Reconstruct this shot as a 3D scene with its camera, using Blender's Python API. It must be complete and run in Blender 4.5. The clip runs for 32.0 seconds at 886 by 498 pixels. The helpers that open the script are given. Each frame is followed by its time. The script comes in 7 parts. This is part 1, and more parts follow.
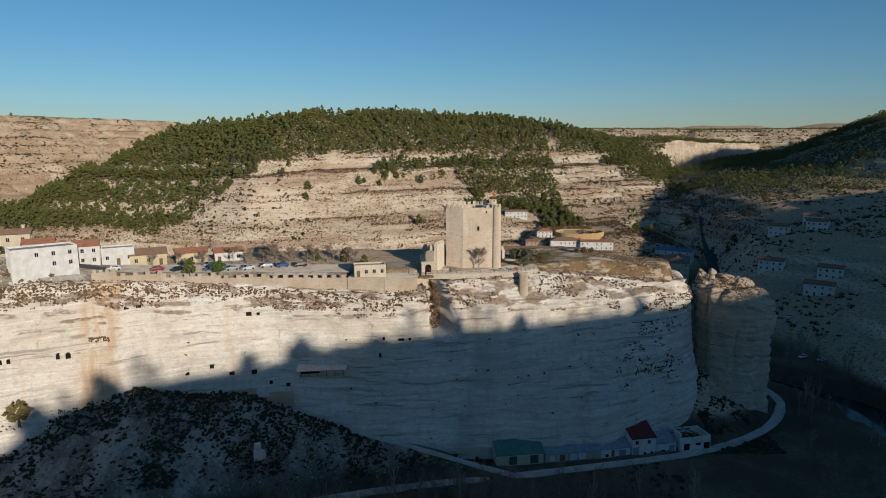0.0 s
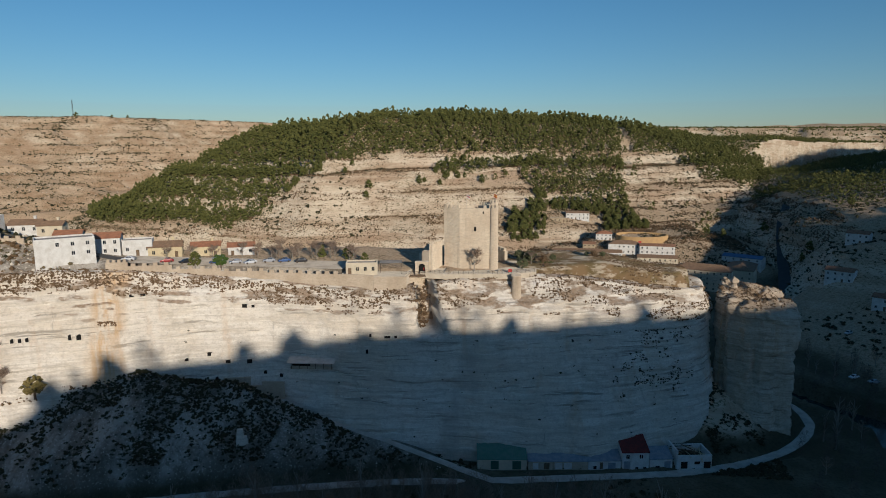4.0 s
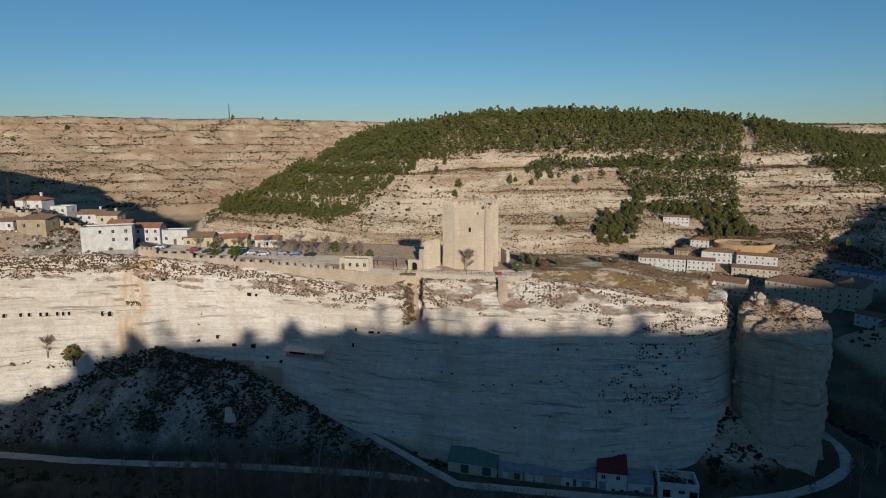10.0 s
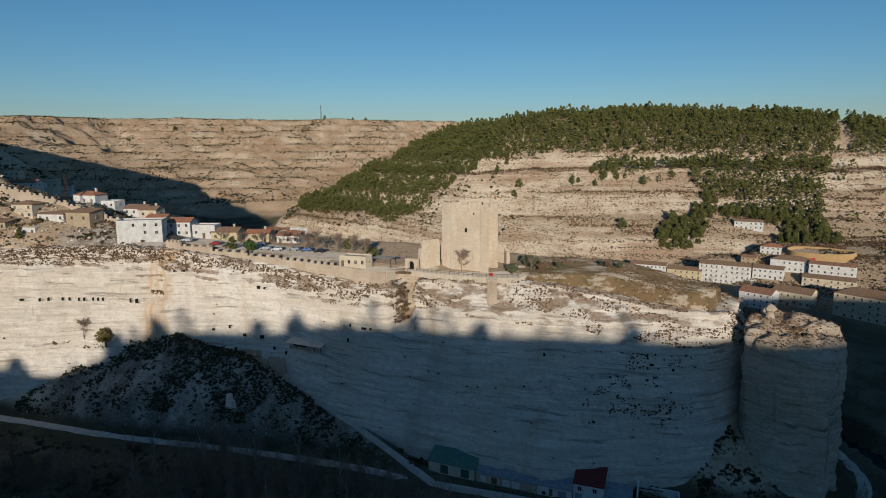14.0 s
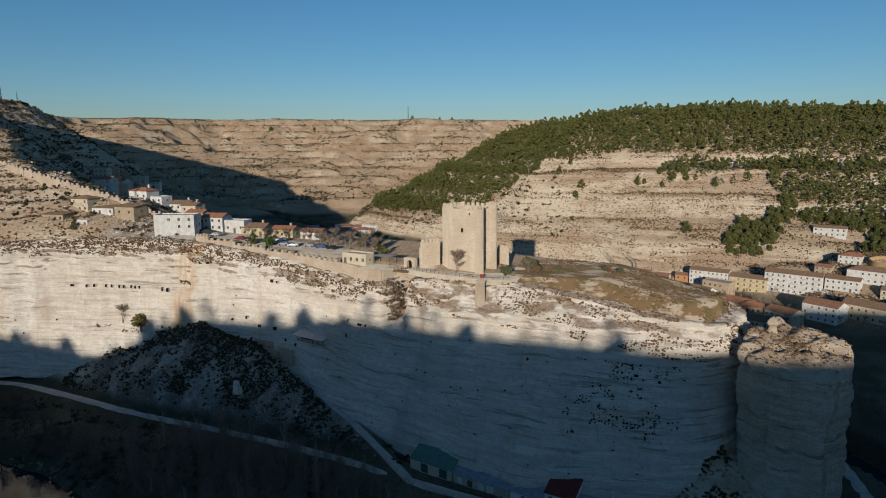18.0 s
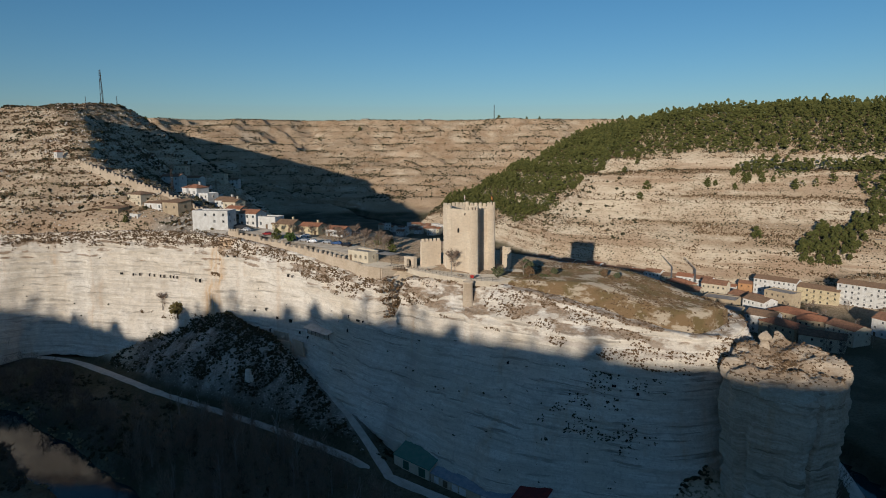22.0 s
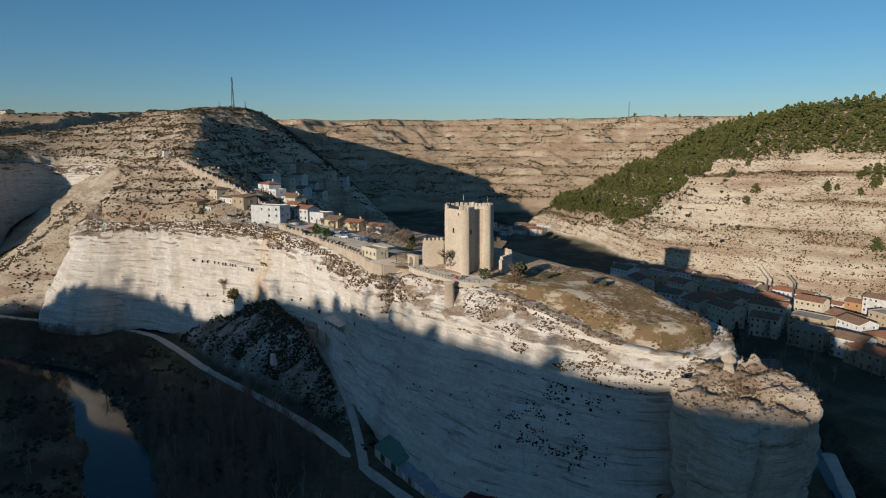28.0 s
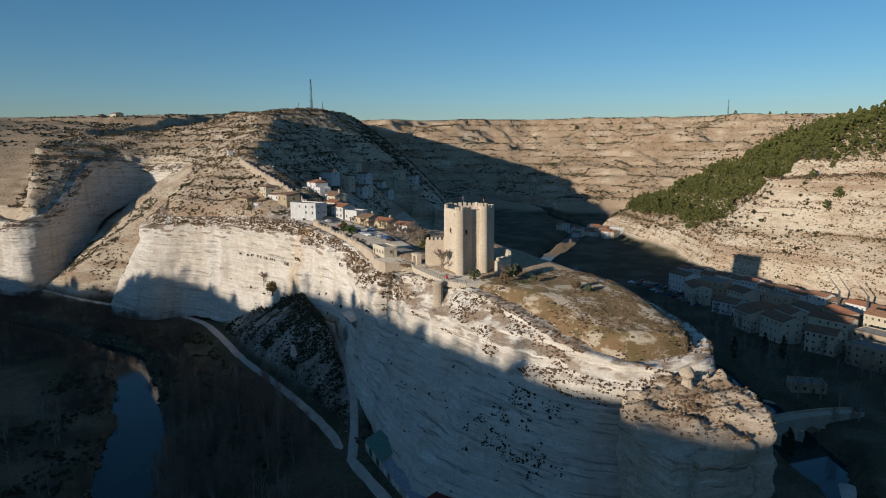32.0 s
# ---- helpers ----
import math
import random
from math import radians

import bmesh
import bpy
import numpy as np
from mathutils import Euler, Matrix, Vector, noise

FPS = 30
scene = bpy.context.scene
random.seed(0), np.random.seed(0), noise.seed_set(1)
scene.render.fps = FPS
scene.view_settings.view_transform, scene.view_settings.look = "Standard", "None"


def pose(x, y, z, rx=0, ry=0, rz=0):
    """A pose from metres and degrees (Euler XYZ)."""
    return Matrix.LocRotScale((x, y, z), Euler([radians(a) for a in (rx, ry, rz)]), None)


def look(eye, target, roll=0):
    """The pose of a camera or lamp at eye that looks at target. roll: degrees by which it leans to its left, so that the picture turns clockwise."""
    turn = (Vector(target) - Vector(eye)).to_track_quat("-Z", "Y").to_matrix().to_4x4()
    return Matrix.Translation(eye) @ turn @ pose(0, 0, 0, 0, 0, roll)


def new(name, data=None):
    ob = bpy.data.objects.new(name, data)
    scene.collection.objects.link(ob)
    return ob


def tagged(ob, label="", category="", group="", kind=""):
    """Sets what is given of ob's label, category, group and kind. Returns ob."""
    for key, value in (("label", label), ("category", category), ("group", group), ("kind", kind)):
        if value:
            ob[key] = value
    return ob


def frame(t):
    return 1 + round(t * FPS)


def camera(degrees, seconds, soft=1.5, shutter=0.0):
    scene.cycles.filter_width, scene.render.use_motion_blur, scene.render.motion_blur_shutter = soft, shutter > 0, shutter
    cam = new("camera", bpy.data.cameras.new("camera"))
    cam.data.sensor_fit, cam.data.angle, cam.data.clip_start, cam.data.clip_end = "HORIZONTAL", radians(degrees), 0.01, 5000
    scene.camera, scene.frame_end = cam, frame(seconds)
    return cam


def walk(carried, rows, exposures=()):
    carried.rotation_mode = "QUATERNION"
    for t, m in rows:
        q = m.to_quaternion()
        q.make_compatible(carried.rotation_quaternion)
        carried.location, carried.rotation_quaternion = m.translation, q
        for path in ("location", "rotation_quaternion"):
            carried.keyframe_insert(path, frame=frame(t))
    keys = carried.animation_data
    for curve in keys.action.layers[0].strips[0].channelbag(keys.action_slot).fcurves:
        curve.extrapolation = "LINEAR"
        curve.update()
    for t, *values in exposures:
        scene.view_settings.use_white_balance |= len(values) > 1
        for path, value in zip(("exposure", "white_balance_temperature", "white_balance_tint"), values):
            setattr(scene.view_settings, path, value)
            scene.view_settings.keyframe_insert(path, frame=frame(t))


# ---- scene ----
cam = camera(70.41, 32.0, 1.0)
# A flown orbit round the castle keep, which stands near the world's origin.
ORBIT_R, EYE_Z, SWEEP = 210.0, 100.134, 71.285


def eye_pose(t):
    s = t / 32.0
    th = SWEEP * (s + (-0.00979) * s * (1 - s))
    r = ORBIT_R * (1 + (-0.03969) * s)
    a = radians(th)
    return (pose(r * math.sin(a), -r * math.cos(a), EYE_Z + (-0.3093) * s, 0, 0, th + 1.995 + (0.5850) * s)
            @ pose(0, 0, 0, 90 + (-9.330)) @ pose(0, 0, 0, 0, 0, -0.282))


walk(cam, [(t / 2, eye_pose(t / 2)) for t in range(65)], [(0.0, -0.21, 5800, 12), (10.0, -0.34, 5800, 12), (20.0, -0.36, 5800, 12), (26.0, -0.27, 5800, 12), (32.0, -0.08, 5800, 12)])

# ---- world, sun and sky ----
SUN_AZ = (0.520, -0.854)          # the way towards the sun in plan
SUN_EL = radians(10.75)
to_sun = Vector((SUN_AZ[0] * math.cos(SUN_EL), SUN_AZ[1] * math.cos(SUN_EL), math.sin(SUN_EL)))
world = bpy.data.worlds.new("world")
scene.world = world
world.use_nodes = True
wn = world.node_tree
sky = wn.nodes.new("ShaderNodeTexSky")
sky.sky_type = "NISHITA"
sky.sun_disc = False
sky.sun_elevation = SUN_EL
sky.sun_rotation = math.atan2(SUN_AZ[0], SUN_AZ[1])
sky.altitude = 650
sky.air_density, sky.dust_density, sky.ozone_density = 1.0, 0.4, 3.2
tone = wn.nodes.new("ShaderNodeHueSaturation")
tone.inputs["Hue"].default_value, tone.inputs["Saturation"].default_value = 0.490, 1.11
wn.links.new(sky.outputs[0], tone.inputs["Color"])
wn.links.new(tone.outputs[0], wn.nodes["Background"].inputs[0])
wn.nodes["Background"].inputs[1].default_value = 0.096
sun_data = bpy.data.lights.new("sun", "SUN")
sun_data.energy, sun_data.angle, sun_data.color = 4.3, radians(0.53), (1.0, 0.86, 0.655)
sun = new("sun", sun_data)
sun.matrix_world = look(to_sun * 900, (0, 0, 0))


# ---- arithmetic helpers ----
def vnoise(x, y, z=0.0, seed=0):
    """Smooth lattice noise from -1 to 1."""
    x, y, z = np.broadcast_arrays(np.asarray(x, float), np.asarray(y, float), np.asarray(z, float))
    xi, yi, zi = np.floor(x), np.floor(y), np.floor(z)
    fx, fy, fz = x - xi, y - yi, z - zi
    fx, fy, fz = (f * f * (3 - 2 * f) for f in (fx, fy, fz))
    xi, yi, zi = (a.astype(np.int64) for a in (xi, yi, zi))

    def h(a, b, c):
        n = (a * 374761393 + b * 668265263 + c * 2147483647 + seed * 974634777) & 0xFFFFFFFF
        n = ((n ^ (n >> 13)) * 1274126177) & 0xFFFFFFFF
        n = n ^ (n >> 16)
        return (n & 0xFFFF) / 32767.5 - 1.0

    r = 0
    for i in (0, 1):
        for j in (0, 1):
            for k in (0, 1):
                r = r + h(xi + i, yi + j, zi + k) * (fx if i else 1 - fx) * (fy if j else 1 - fy) * (fz if k else 1 - fz)
    return r


def fbm(x, y, z=0.0, octaves=4, seed=0):
    r, a, f = 0, 1.0, 1.0
    for o in range(octaves):
        r = r + a * vnoise(np.asarray(x) * f, np.asarray(y) * f, np.asarray(z) * f, seed + o * 17)
        a *= 0.5
        f *= 2.03
    return r


def smooth(a, b, x):
    s = np.clip((np.asarray(x, float) - a) / (b - a), 0, 1)
    return s * s * (3 - 2 * s)


def along(px, py, line):
    """Distance to a polyline, the fractional index of the nearest place on it, and the side (positive: to its left)."""
    best = np.full(np.shape(px), 1e18)
    where = np.zeros(np.shape(px))
    side = np.zeros(np.shape(px))
    for i in range(len(line) - 1):
        ax, ay, bx, by = line[i][0], line[i][1], line[i + 1][0], line[i + 1][1]
        dx, dy = bx - ax, by - ay
        s = np.clip(((px - ax) * dx + (py - ay) * dy) / (dx * dx + dy * dy), 0, 1)
        ex, ey = px - ax - s * dx, py - ay - s * dy
        d = ex * ex + ey * ey
        m = d < best
        best = np.where(m, d, best)
        where = np.where(m, i + s, where)
        side = np.where(m, dx * ey - dy * ex, side)
    return np.sqrt(best), where, np.sign(side)


def column(line, k, where):
    return np.interp(where, np.arange(len(line)), [p[k] for p in line])


def grid_mesh(name, X, Y, Z, wrap=False):
    """A mesh from a grid of places."""
    n, m = X.shape
    co = np.stack([X, Y, Z], -1).reshape(-1, 3)
    i, j = np.meshgrid(np.arange(n - 1), np.arange(m if wrap else m - 1), indexing="ij")
    jn = (j + 1) % m
    q = np.stack([i * m + j, (i + 1) * m + j, (i + 1) * m + jn, i * m + jn], -1).reshape(-1, 4)
    return raw_mesh(name, co, q)


def raw_mesh(name, co, faces, smooth_faces=True):
    co, faces = np.asarray(co, np.float32), np.asarray(faces, np.int32)
    me = bpy.data.meshes.new(name)
    k = faces.shape[1]
    me.vertices.add(len(co))
    me.vertices.foreach_set("co", co.ravel())
    me.loops.add(faces.size)
    me.loops.foreach_set("vertex_index", faces.ravel())
    me.polygons.add(len(faces))
    me.polygons.foreach_set("loop_start", np.arange(0, faces.size, k, dtype=np.int32))
    me.polygons.foreach_set("use_smooth", np.full(len(faces), smooth_faces))
    me.update()
    me.validate()
    return me


# ---- materials ----
def srgb(r, g, b):
    return tuple((c / 12.92 if c <= 0.04045 else ((c + 0.055) / 1.055) ** 2.4) for c in (r, g, b))


class Mat:
    """A node material under construction."""

    def __init__(self, name, rough=0.9, metal=0.0, spec=0.3):
        self.m = bpy.data.materials.new(name)
        self.m.use_nodes = True
        self.t = self.m.node_tree
        self.b = self.t.nodes["Principled BSDF"]
        self.b.inputs["Roughness"].default_value = rough
        self.b.inputs["Metallic"].default_value = metal
        self.b.inputs["Specular IOR Level"].default_value = spec
        self.b.inputs["Diffuse Roughness"].default_value = 0.7 if rough > 0.7 else 0.0
        self.geo = self.t.nodes.new("ShaderNodeNewGeometry")

    def put(self, socket, value):
        if hasattr(value, "is_linked"):
            self.t.links.new(value, socket)
        elif isinstance(value, tuple):
            socket.default_value = (*value, 1.0) if len(value) == 3 and len(socket.default_value) == 4 else value
        else:
            socket.default_value = value

    def at(self, stretch=(1, 1, 1)):
        n = self.t.nodes.new("ShaderNodeVectorMath")
        n.operation = "MULTIPLY"
        self.t.links.new(self.geo.outputs["Position"], n.inputs[0])
        n.inputs[1].default_value = stretch
        return n.outputs[0]

    def noise(self, scale, detail=4.0, stretch=(1, 1, 1), rough=0.55, distort=0.0):
        n = self.t.nodes.new("ShaderNodeTexNoise")
        self.t.links.new(self.at(stretch), n.inputs["Vector"])
        n.inputs["Scale"].default_value = scale
        n.inputs["Detail"].default_value = detail
        n.inputs["Roughness"].default_value = rough
        n.inputs["Distortion"].default_value = distort
        return n.outputs[0]

    def voronoi(self, scale, stretch=(1, 1, 1), out="Distance", feature="F1"):
        n = self.t.nodes.new("ShaderNodeTexVoronoi")
        n.feature = feature
        self.t.links.new(self.at(stretch), n.inputs["Vector"])
        n.inputs["Scale"].default_value = scale
        return n.outputs[out]

    def ramp(self, x, a, b, lo=0.0, hi=1.0):
        n = self.t.nodes.new("ShaderNodeMapRange")
        n.interpolation_type = "SMOOTHSTEP"
        self.put(n.inputs[0], x)
        for i, v in enumerate((a, b, lo, hi)):
            n.inputs[i + 1].default_value = v
        return n.outputs[0]

    def math(self, op, a, b=0.0):
        n = self.t.nodes.new("ShaderNodeMath")
        n.operation = op
        self.put(n.inputs[0], a)
        self.put(n.inputs[1], b)
        return n.outputs[0]

    def mix(self, f, a, b):
        n = self.t.nodes.new("ShaderNodeMix")
        n.data_type = "RGBA"
        self.put(n.inputs[0], f)
        self.put(n.inputs[6], a)
        self.put(n.inputs[7], b)
        return n.outputs[2]

    def xyz(self, which, normal=False):
        n = self.t.nodes.new("ShaderNodeSeparateXYZ")
        self.t.links.new(self.geo.outputs["Normal" if normal else "Position"], n.inputs[0])
        return n.outputs[which]

    def random(self):
        n = self.t.nodes.new("ShaderNodeObjectInfo")
        return n.outputs["Random"]

    def island(self):
        return self.geo.outputs["Random Per Island"]

    def bump(self, height, strength=0.4, dist=0.2):
        n = self.t.nodes.new("ShaderNodeBump")
        n.inputs["Strength"].default_value = strength
        n.inputs["Distance"].default_value = dist
        self.put(n.inputs["Height"], height)
        self.t.links.new(n.outputs[0], self.b.inputs["Normal"])
        return self

    def done(self, colour):
        self.put(self.b.inputs["Base Color"], colour)
        return self.m


def plain(name, a, b, scale=1.2, rough=0.85, bump=0.15, metal=0.0, fine=9.0, spec=0.3):
    """A surface of one colour with patches and grain in a second one."""
    k = Mat(name, rough, metal, spec)
    n1, n2 = k.noise(scale, 4), k.noise(scale * fine, 3)
    c = k.mix(k.ramp(n1, 0.35, 0.68), a, b)
    c = k.mix(k.ramp(n2, 0.45, 0.75, 0, 0.35), c, tuple(v * 0.6 for v in b))
    if bump:
        k.bump(n2, bump, 0.03)
    return k.done(c)


def limestone(name, pale, warm, dark, strata=1.0, rust=0.5, soil_z=(46.0, 53.0), stain=0.0):
    """Layered pale limestone: thin wavy beds, warm stains that run down, grey weathering, a few joints and soil on the brow."""
    k = Mat(name, 0.92, 0, 0.2)
    bed = k.noise(strata * 0.34, 6, (0.10, 0.10, 1.0), 0.65, 0.4)
    fine = k.noise(strata * 1.5, 6, (0.045, 0.045, 1.0), 0.68, 0.3)
    crack = k.noise(strata * 0.9, 5, (0.05, 0.05, 1.0), 0.66, 0.4)
    patch = k.noise(0.05, 6, (1, 1, 0.55), 0.6)
    run = k.noise(0.15, 5, (1, 1, 0.07), 0.6)
    joint = k.noise(0.30, 4, (1, 1, 0.10), 0.55, 0.6)
    grain = k.noise(1.9, 6)
    broken = k.noise(0.09, 5)
    c = k.mix(k.ramp(patch, 0.36, 0.66), pale, warm)
    c = k.mix(k.ramp(bed, 0.47, 0.62, 0, 0.55), c, tuple(v * 0.80 for v in warm))
    c = k.mix(k.ramp(fine, 0.51, 0.64, 0, 0.45), c, tuple(v * 0.66 for v in warm))
    c = k.mix(k.ramp(fine, 0.46, 0.36, 0, 0.6), c, tuple(min(0.88, v * 1.16) for v in pale))
    c = k.mix(k.math("MULTIPLY", k.ramp(crack, 0.58, 0.63, 0, 0.85), k.ramp(broken, 0.40, 0.54)), c, dark)
    c = k.mix(k.math("MULTIPLY", k.ramp(run, 0.55, 0.74), rust), c, (0.52, 0.33, 0.16))
    c = k.mix(k.math("MULTIPLY", k.ramp(k.noise(0.10, 5, (1, 1, 0.25)), 0.57, 0.75), 0.4), c, (0.34, 0.31, 0.28))
    c = k.mix(k.math("MULTIPLY", k.ramp(joint, 0.67, 0.71, 0, 0.45), k.ramp(broken, 0.40, 0.56)), c, dark)
    c = k.mix(k.ramp(grain, 0.48, 0.74, 0, 0.42), c, dark)
    c = k.mix(k.ramp(k.noise(0.55, 6, (1, 1, 1.4), 0.7), 0.48, 0.66, 0, 0.5), c, tuple(v * 0.68 for v in warm))
    if stain:
        off = k.math("SUBTRACT", k.xyz(0), k.math("ADD", stain, k.math("MULTIPLY", k.noise(0.12, 3), 4.0)))
        edge = k.ramp(k.math("ABSOLUTE", off), 6.0, 1.0)
        c = k.mix(k.math("MULTIPLY", edge, k.ramp(k.noise(0.5, 5, (1, 1, 0.06)), 0.34, 0.60, 0.1, 0.8)), c, (0.58, 0.37, 0.17))
    # thin soil and dry scrub on the level parts of the brow
    level = k.math("MULTIPLY", k.ramp(k.xyz(2, True), 0.36, 0.60), k.ramp(k.noise(0.20, 6, (0.6, 0.6, 1.4), 0.65), 0.44, 0.54))
    level = k.math("MULTIPLY", level, k.ramp(k.xyz(2), soil_z[0], soil_z[1], 0.12, 1.0))
    soil = k.mix(k.ramp(k.noise(0.9, 4), 0.4, 0.65), (0.29, 0.19, 0.11), (0.19, 0.125, 0.07))
    level = k.math("MULTIPLY", level, k.ramp(k.noise(1.1, 6, (1, 1, 2.0), 0.7), 0.38, 0.54, 0.7, 1.0))
    c = k.mix(k.math("MULTIPLY", level, 0.85), c, soil)
    h = k.math("ADD", k.math("MULTIPLY", bed, 0.8), k.math("MULTIPLY", fine, 0.6))
    h = k.math("SUBTRACT", h, k.math("MULTIPLY", k.ramp(crack, 0.60, 0.64), 0.35))
    h = k.math("SUBTRACT", h, k.math("MULTIPLY", k.ramp(joint, 0.67, 0.71), 0.4))
    h = k.math("ADD", h, k.math("MULTIPLY", grain, 0.3))
    k.bump(h, 0.9, 0.6)
    return k.done(c)


M_CLIFF = limestone("limestone_cliff", (0.77, 0.715, 0.635), (0.71, 0.63, 0.52), (0.38, 0.335, 0.275), stain=-100.5)
M_PILLAR = limestone("limestone_pillar", (0.64, 0.56, 0.45), (0.55, 0.44, 0.32), (0.27, 0.21, 0.15), 1.0, 0.6)


def ground_material():
    k = Mat("hillside_ground", 0.95, 0, 0.15)
    z = k.xyz(2)
    nz = k.xyz(2, True)
    bed = k.noise(0.30, 6, (0.12, 0.12, 1.0), 0.65, 0.3)
    patch = k.noise(0.020, 6)
    scrub = k.noise(0.62, 5, (1, 1, 1.7), 0.65)
    fine = k.noise(1.1, 5)
    rock = k.mix(k.ramp(k.noise(0.045, 5), 0.36, 0.64), (0.66, 0.565, 0.43), (0.57, 0.455, 0.33))
    rock = k.mix(k.ramp(bed, 0.50, 0.62, 0, 0.5), rock, (0.42, 0.31, 0.21))
    rock = k.mix(k.ramp(k.noise(0.085, 4, (0.10, 0.10, 1.0), 0.6, 0.3), 0.50, 0.60, 0, 0.6), rock, (0.34, 0.22, 0.135))
    rock = k.mix(k.ramp(k.noise(0.9, 5, (0.25, 0.25, 1.0), 0.65, 0.3), 0.54, 0.64, 0, 0.45), rock, (0.28, 0.21, 0.14))
    soil = k.mix(k.ramp(fine, 0.4, 0.62), (0.47, 0.355, 0.24), (0.34, 0.245, 0.155))
    c = k.mix(k.ramp(nz, 0.76, 0.93), rock, soil)
    # browner rock and dry heath on the far canyon side
    brown = k.mix(k.ramp(k.noise(0.03, 5, (1, 1, 2.0), 0.65), 0.40, 0.60), (0.33, 0.21, 0.12), (0.50, 0.36, 0.235))
    c = k.mix(k.math("MULTIPLY", k.ramp(k.xyz(0), -430.0, -560.0, 0, 0.75), k.ramp(k.noise(0.018, 6, (1, 1, 1.5), 0.6), 0.42, 0.56, 0.25, 1.0)), c, brown)
    scrub_mask = k.math("MULTIPLY", k.ramp(scrub, 0.53, 0.61), k.ramp(patch, 0.34, 0.56, 0.15, 1.0))
    c = k.mix(k.math("MULTIPLY", scrub_mask, 0.8), c, k.mix(fine, (0.075, 0.07, 0.03), (0.15, 0.125, 0.06)))
    # dark scree with pale runs of rubble under the cliff
    mx = k.math("MULTIPLY", k.math("SUBTRACT", k.xyz(0), -58.0), 0.5)
    my = k.math("SUBTRACT", k.xyz(1), -56.0)
    away = k.math("SQRT", k.math("ADD", k.math("MULTIPLY", mx, mx), k.math("MULTIPLY", my, my)))
    scree = k.mix(k.ramp(k.noise(0.10, 6, (1.0, 0.6, 0.6), 0.65), 0.42, 0.62), (0.20, 0.17, 0.135), (0.45, 0.405, 0.345))
    scree = k.mix(k.ramp(k.noise(0.9, 5), 0.50, 0.64, 0, 0.55), scree, (0.15, 0.12, 0.085))
    scree = k.mix(k.ramp(k.noise(1.7, 4), 0.58, 0.66, 0, 0.7), scree, (0.60, 0.55, 0.47))
    c = k.mix(k.ramp(away, 44.0, 36.0), c, scree)
    # dry olive grass on the rock top beside the keep
    tx, ty = k.math("SUBTRACT", k.xyz(0), 47.0), k.math("SUBTRACT", k.xyz(1), 13.0)
    away = k.math("SQRT", k.math("ADD", k.math("MULTIPLY", tx, tx), k.math("MULTIPLY", ty, ty)))
    grass = k.mix(k.ramp(k.noise(0.20, 5), 0.42, 0.60), (0.25, 0.165, 0.085), (0.185, 0.135, 0.062))
    grass = k.mix(k.ramp(k.noise(0.8, 5), 0.56, 0.66, 0, 0.7), grass, (0.46, 0.37, 0.26))
    grass = k.mix(k.ramp(k.noise(0.16, 5, (0.6, 1.0, 2.0), 0.65), 0.50, 0.60, 0, 0.85), grass, (0.56, 0.47, 0.35))
    c = k.mix(k.math("MULTIPLY", k.ramp(away, 40.0, 30.0), k.ramp(z, 48.0, 52.0)), c, grass)
    # meadows, reeds and bare earth of the valley floor
    low = k.ramp(z, 13.0, 8.5)
    mead = k.mix(k.ramp(k.noise(0.05, 5), 0.42, 0.60), (0.085, 0.078, 0.046), (0.155, 0.132, 0.085))
    mead = k.mix(k.ramp(fine, 0.45, 0.7, 0, 0.6), mead, (0.045, 0.040, 0.026))
    c = k.mix(low, c, mead)
    k.bump(k.math("ADD", k.math("MULTIPLY", scrub, 0.7), k.math("ADD", bed, k.math("MULTIPLY", fine, 0.3))), 0.8, 0.9)
    return k.done(c)


M_GROUND = ground_material()
M_ROAD = plain("pale_gravel", (0.60, 0.54, 0.46), (0.47, 0.41, 0.34), 0.4, 0.95, 0.3)
M_ASPHALT = plain("asphalt", (0.055, 0.055, 0.058), (0.075, 0.073, 0.07), 0.3, 0.9, 0.2)


def water_material():
    k = Mat("river_water", 0.06, 0, 0.5)
    k.b.inputs["IOR"].default_value = 1.33
    k.bump(k.noise(1.6, 3), 0.08, 0.05)
    return k.done(k.mix(k.ramp(k.noise(0.04, 3), 0.4, 0.6), (0.010, 0.030, 0.036), (0.018, 0.040, 0.036)))


M_WATER = water_material()

def masonry(name, a, b, course=0.42):
    """Old ashlar: mottled blocks in level courses with faint joints."""
    k = Mat(name, 0.93, 0, 0.2)
    block = k.voronoi(1.0 / course, (0.42, 0.42, 1.0), "Color")
    v = k.t.nodes.new("ShaderNodeSeparateColor")
    k.t.links.new(block, v.inputs[0])
    c = k.mix(k.ramp(k.noise(0.22, 5, (1, 1, 0.5)), 0.35, 0.66), a, b)
    c = k.mix(k.math("MULTIPLY", v.outputs[0], 0.35), c, tuple(x * 0.72 for x in b))
    c = k.mix(k.ramp(k.noise(0.5, 5, (1, 1, 0.12)), 0.58, 0.74, 0, 0.4), c, tuple(x * 0.62 for x in b))
    c = k.mix(k.ramp(k.noise(2.6, 5), 0.52, 0.75, 0, 0.4), c, tuple(x * 0.55 for x in b))
    k.bump(k.math("ADD", v.outputs[0], k.noise(3.0, 4)), 0.5, 0.06)
    return k.done(c)


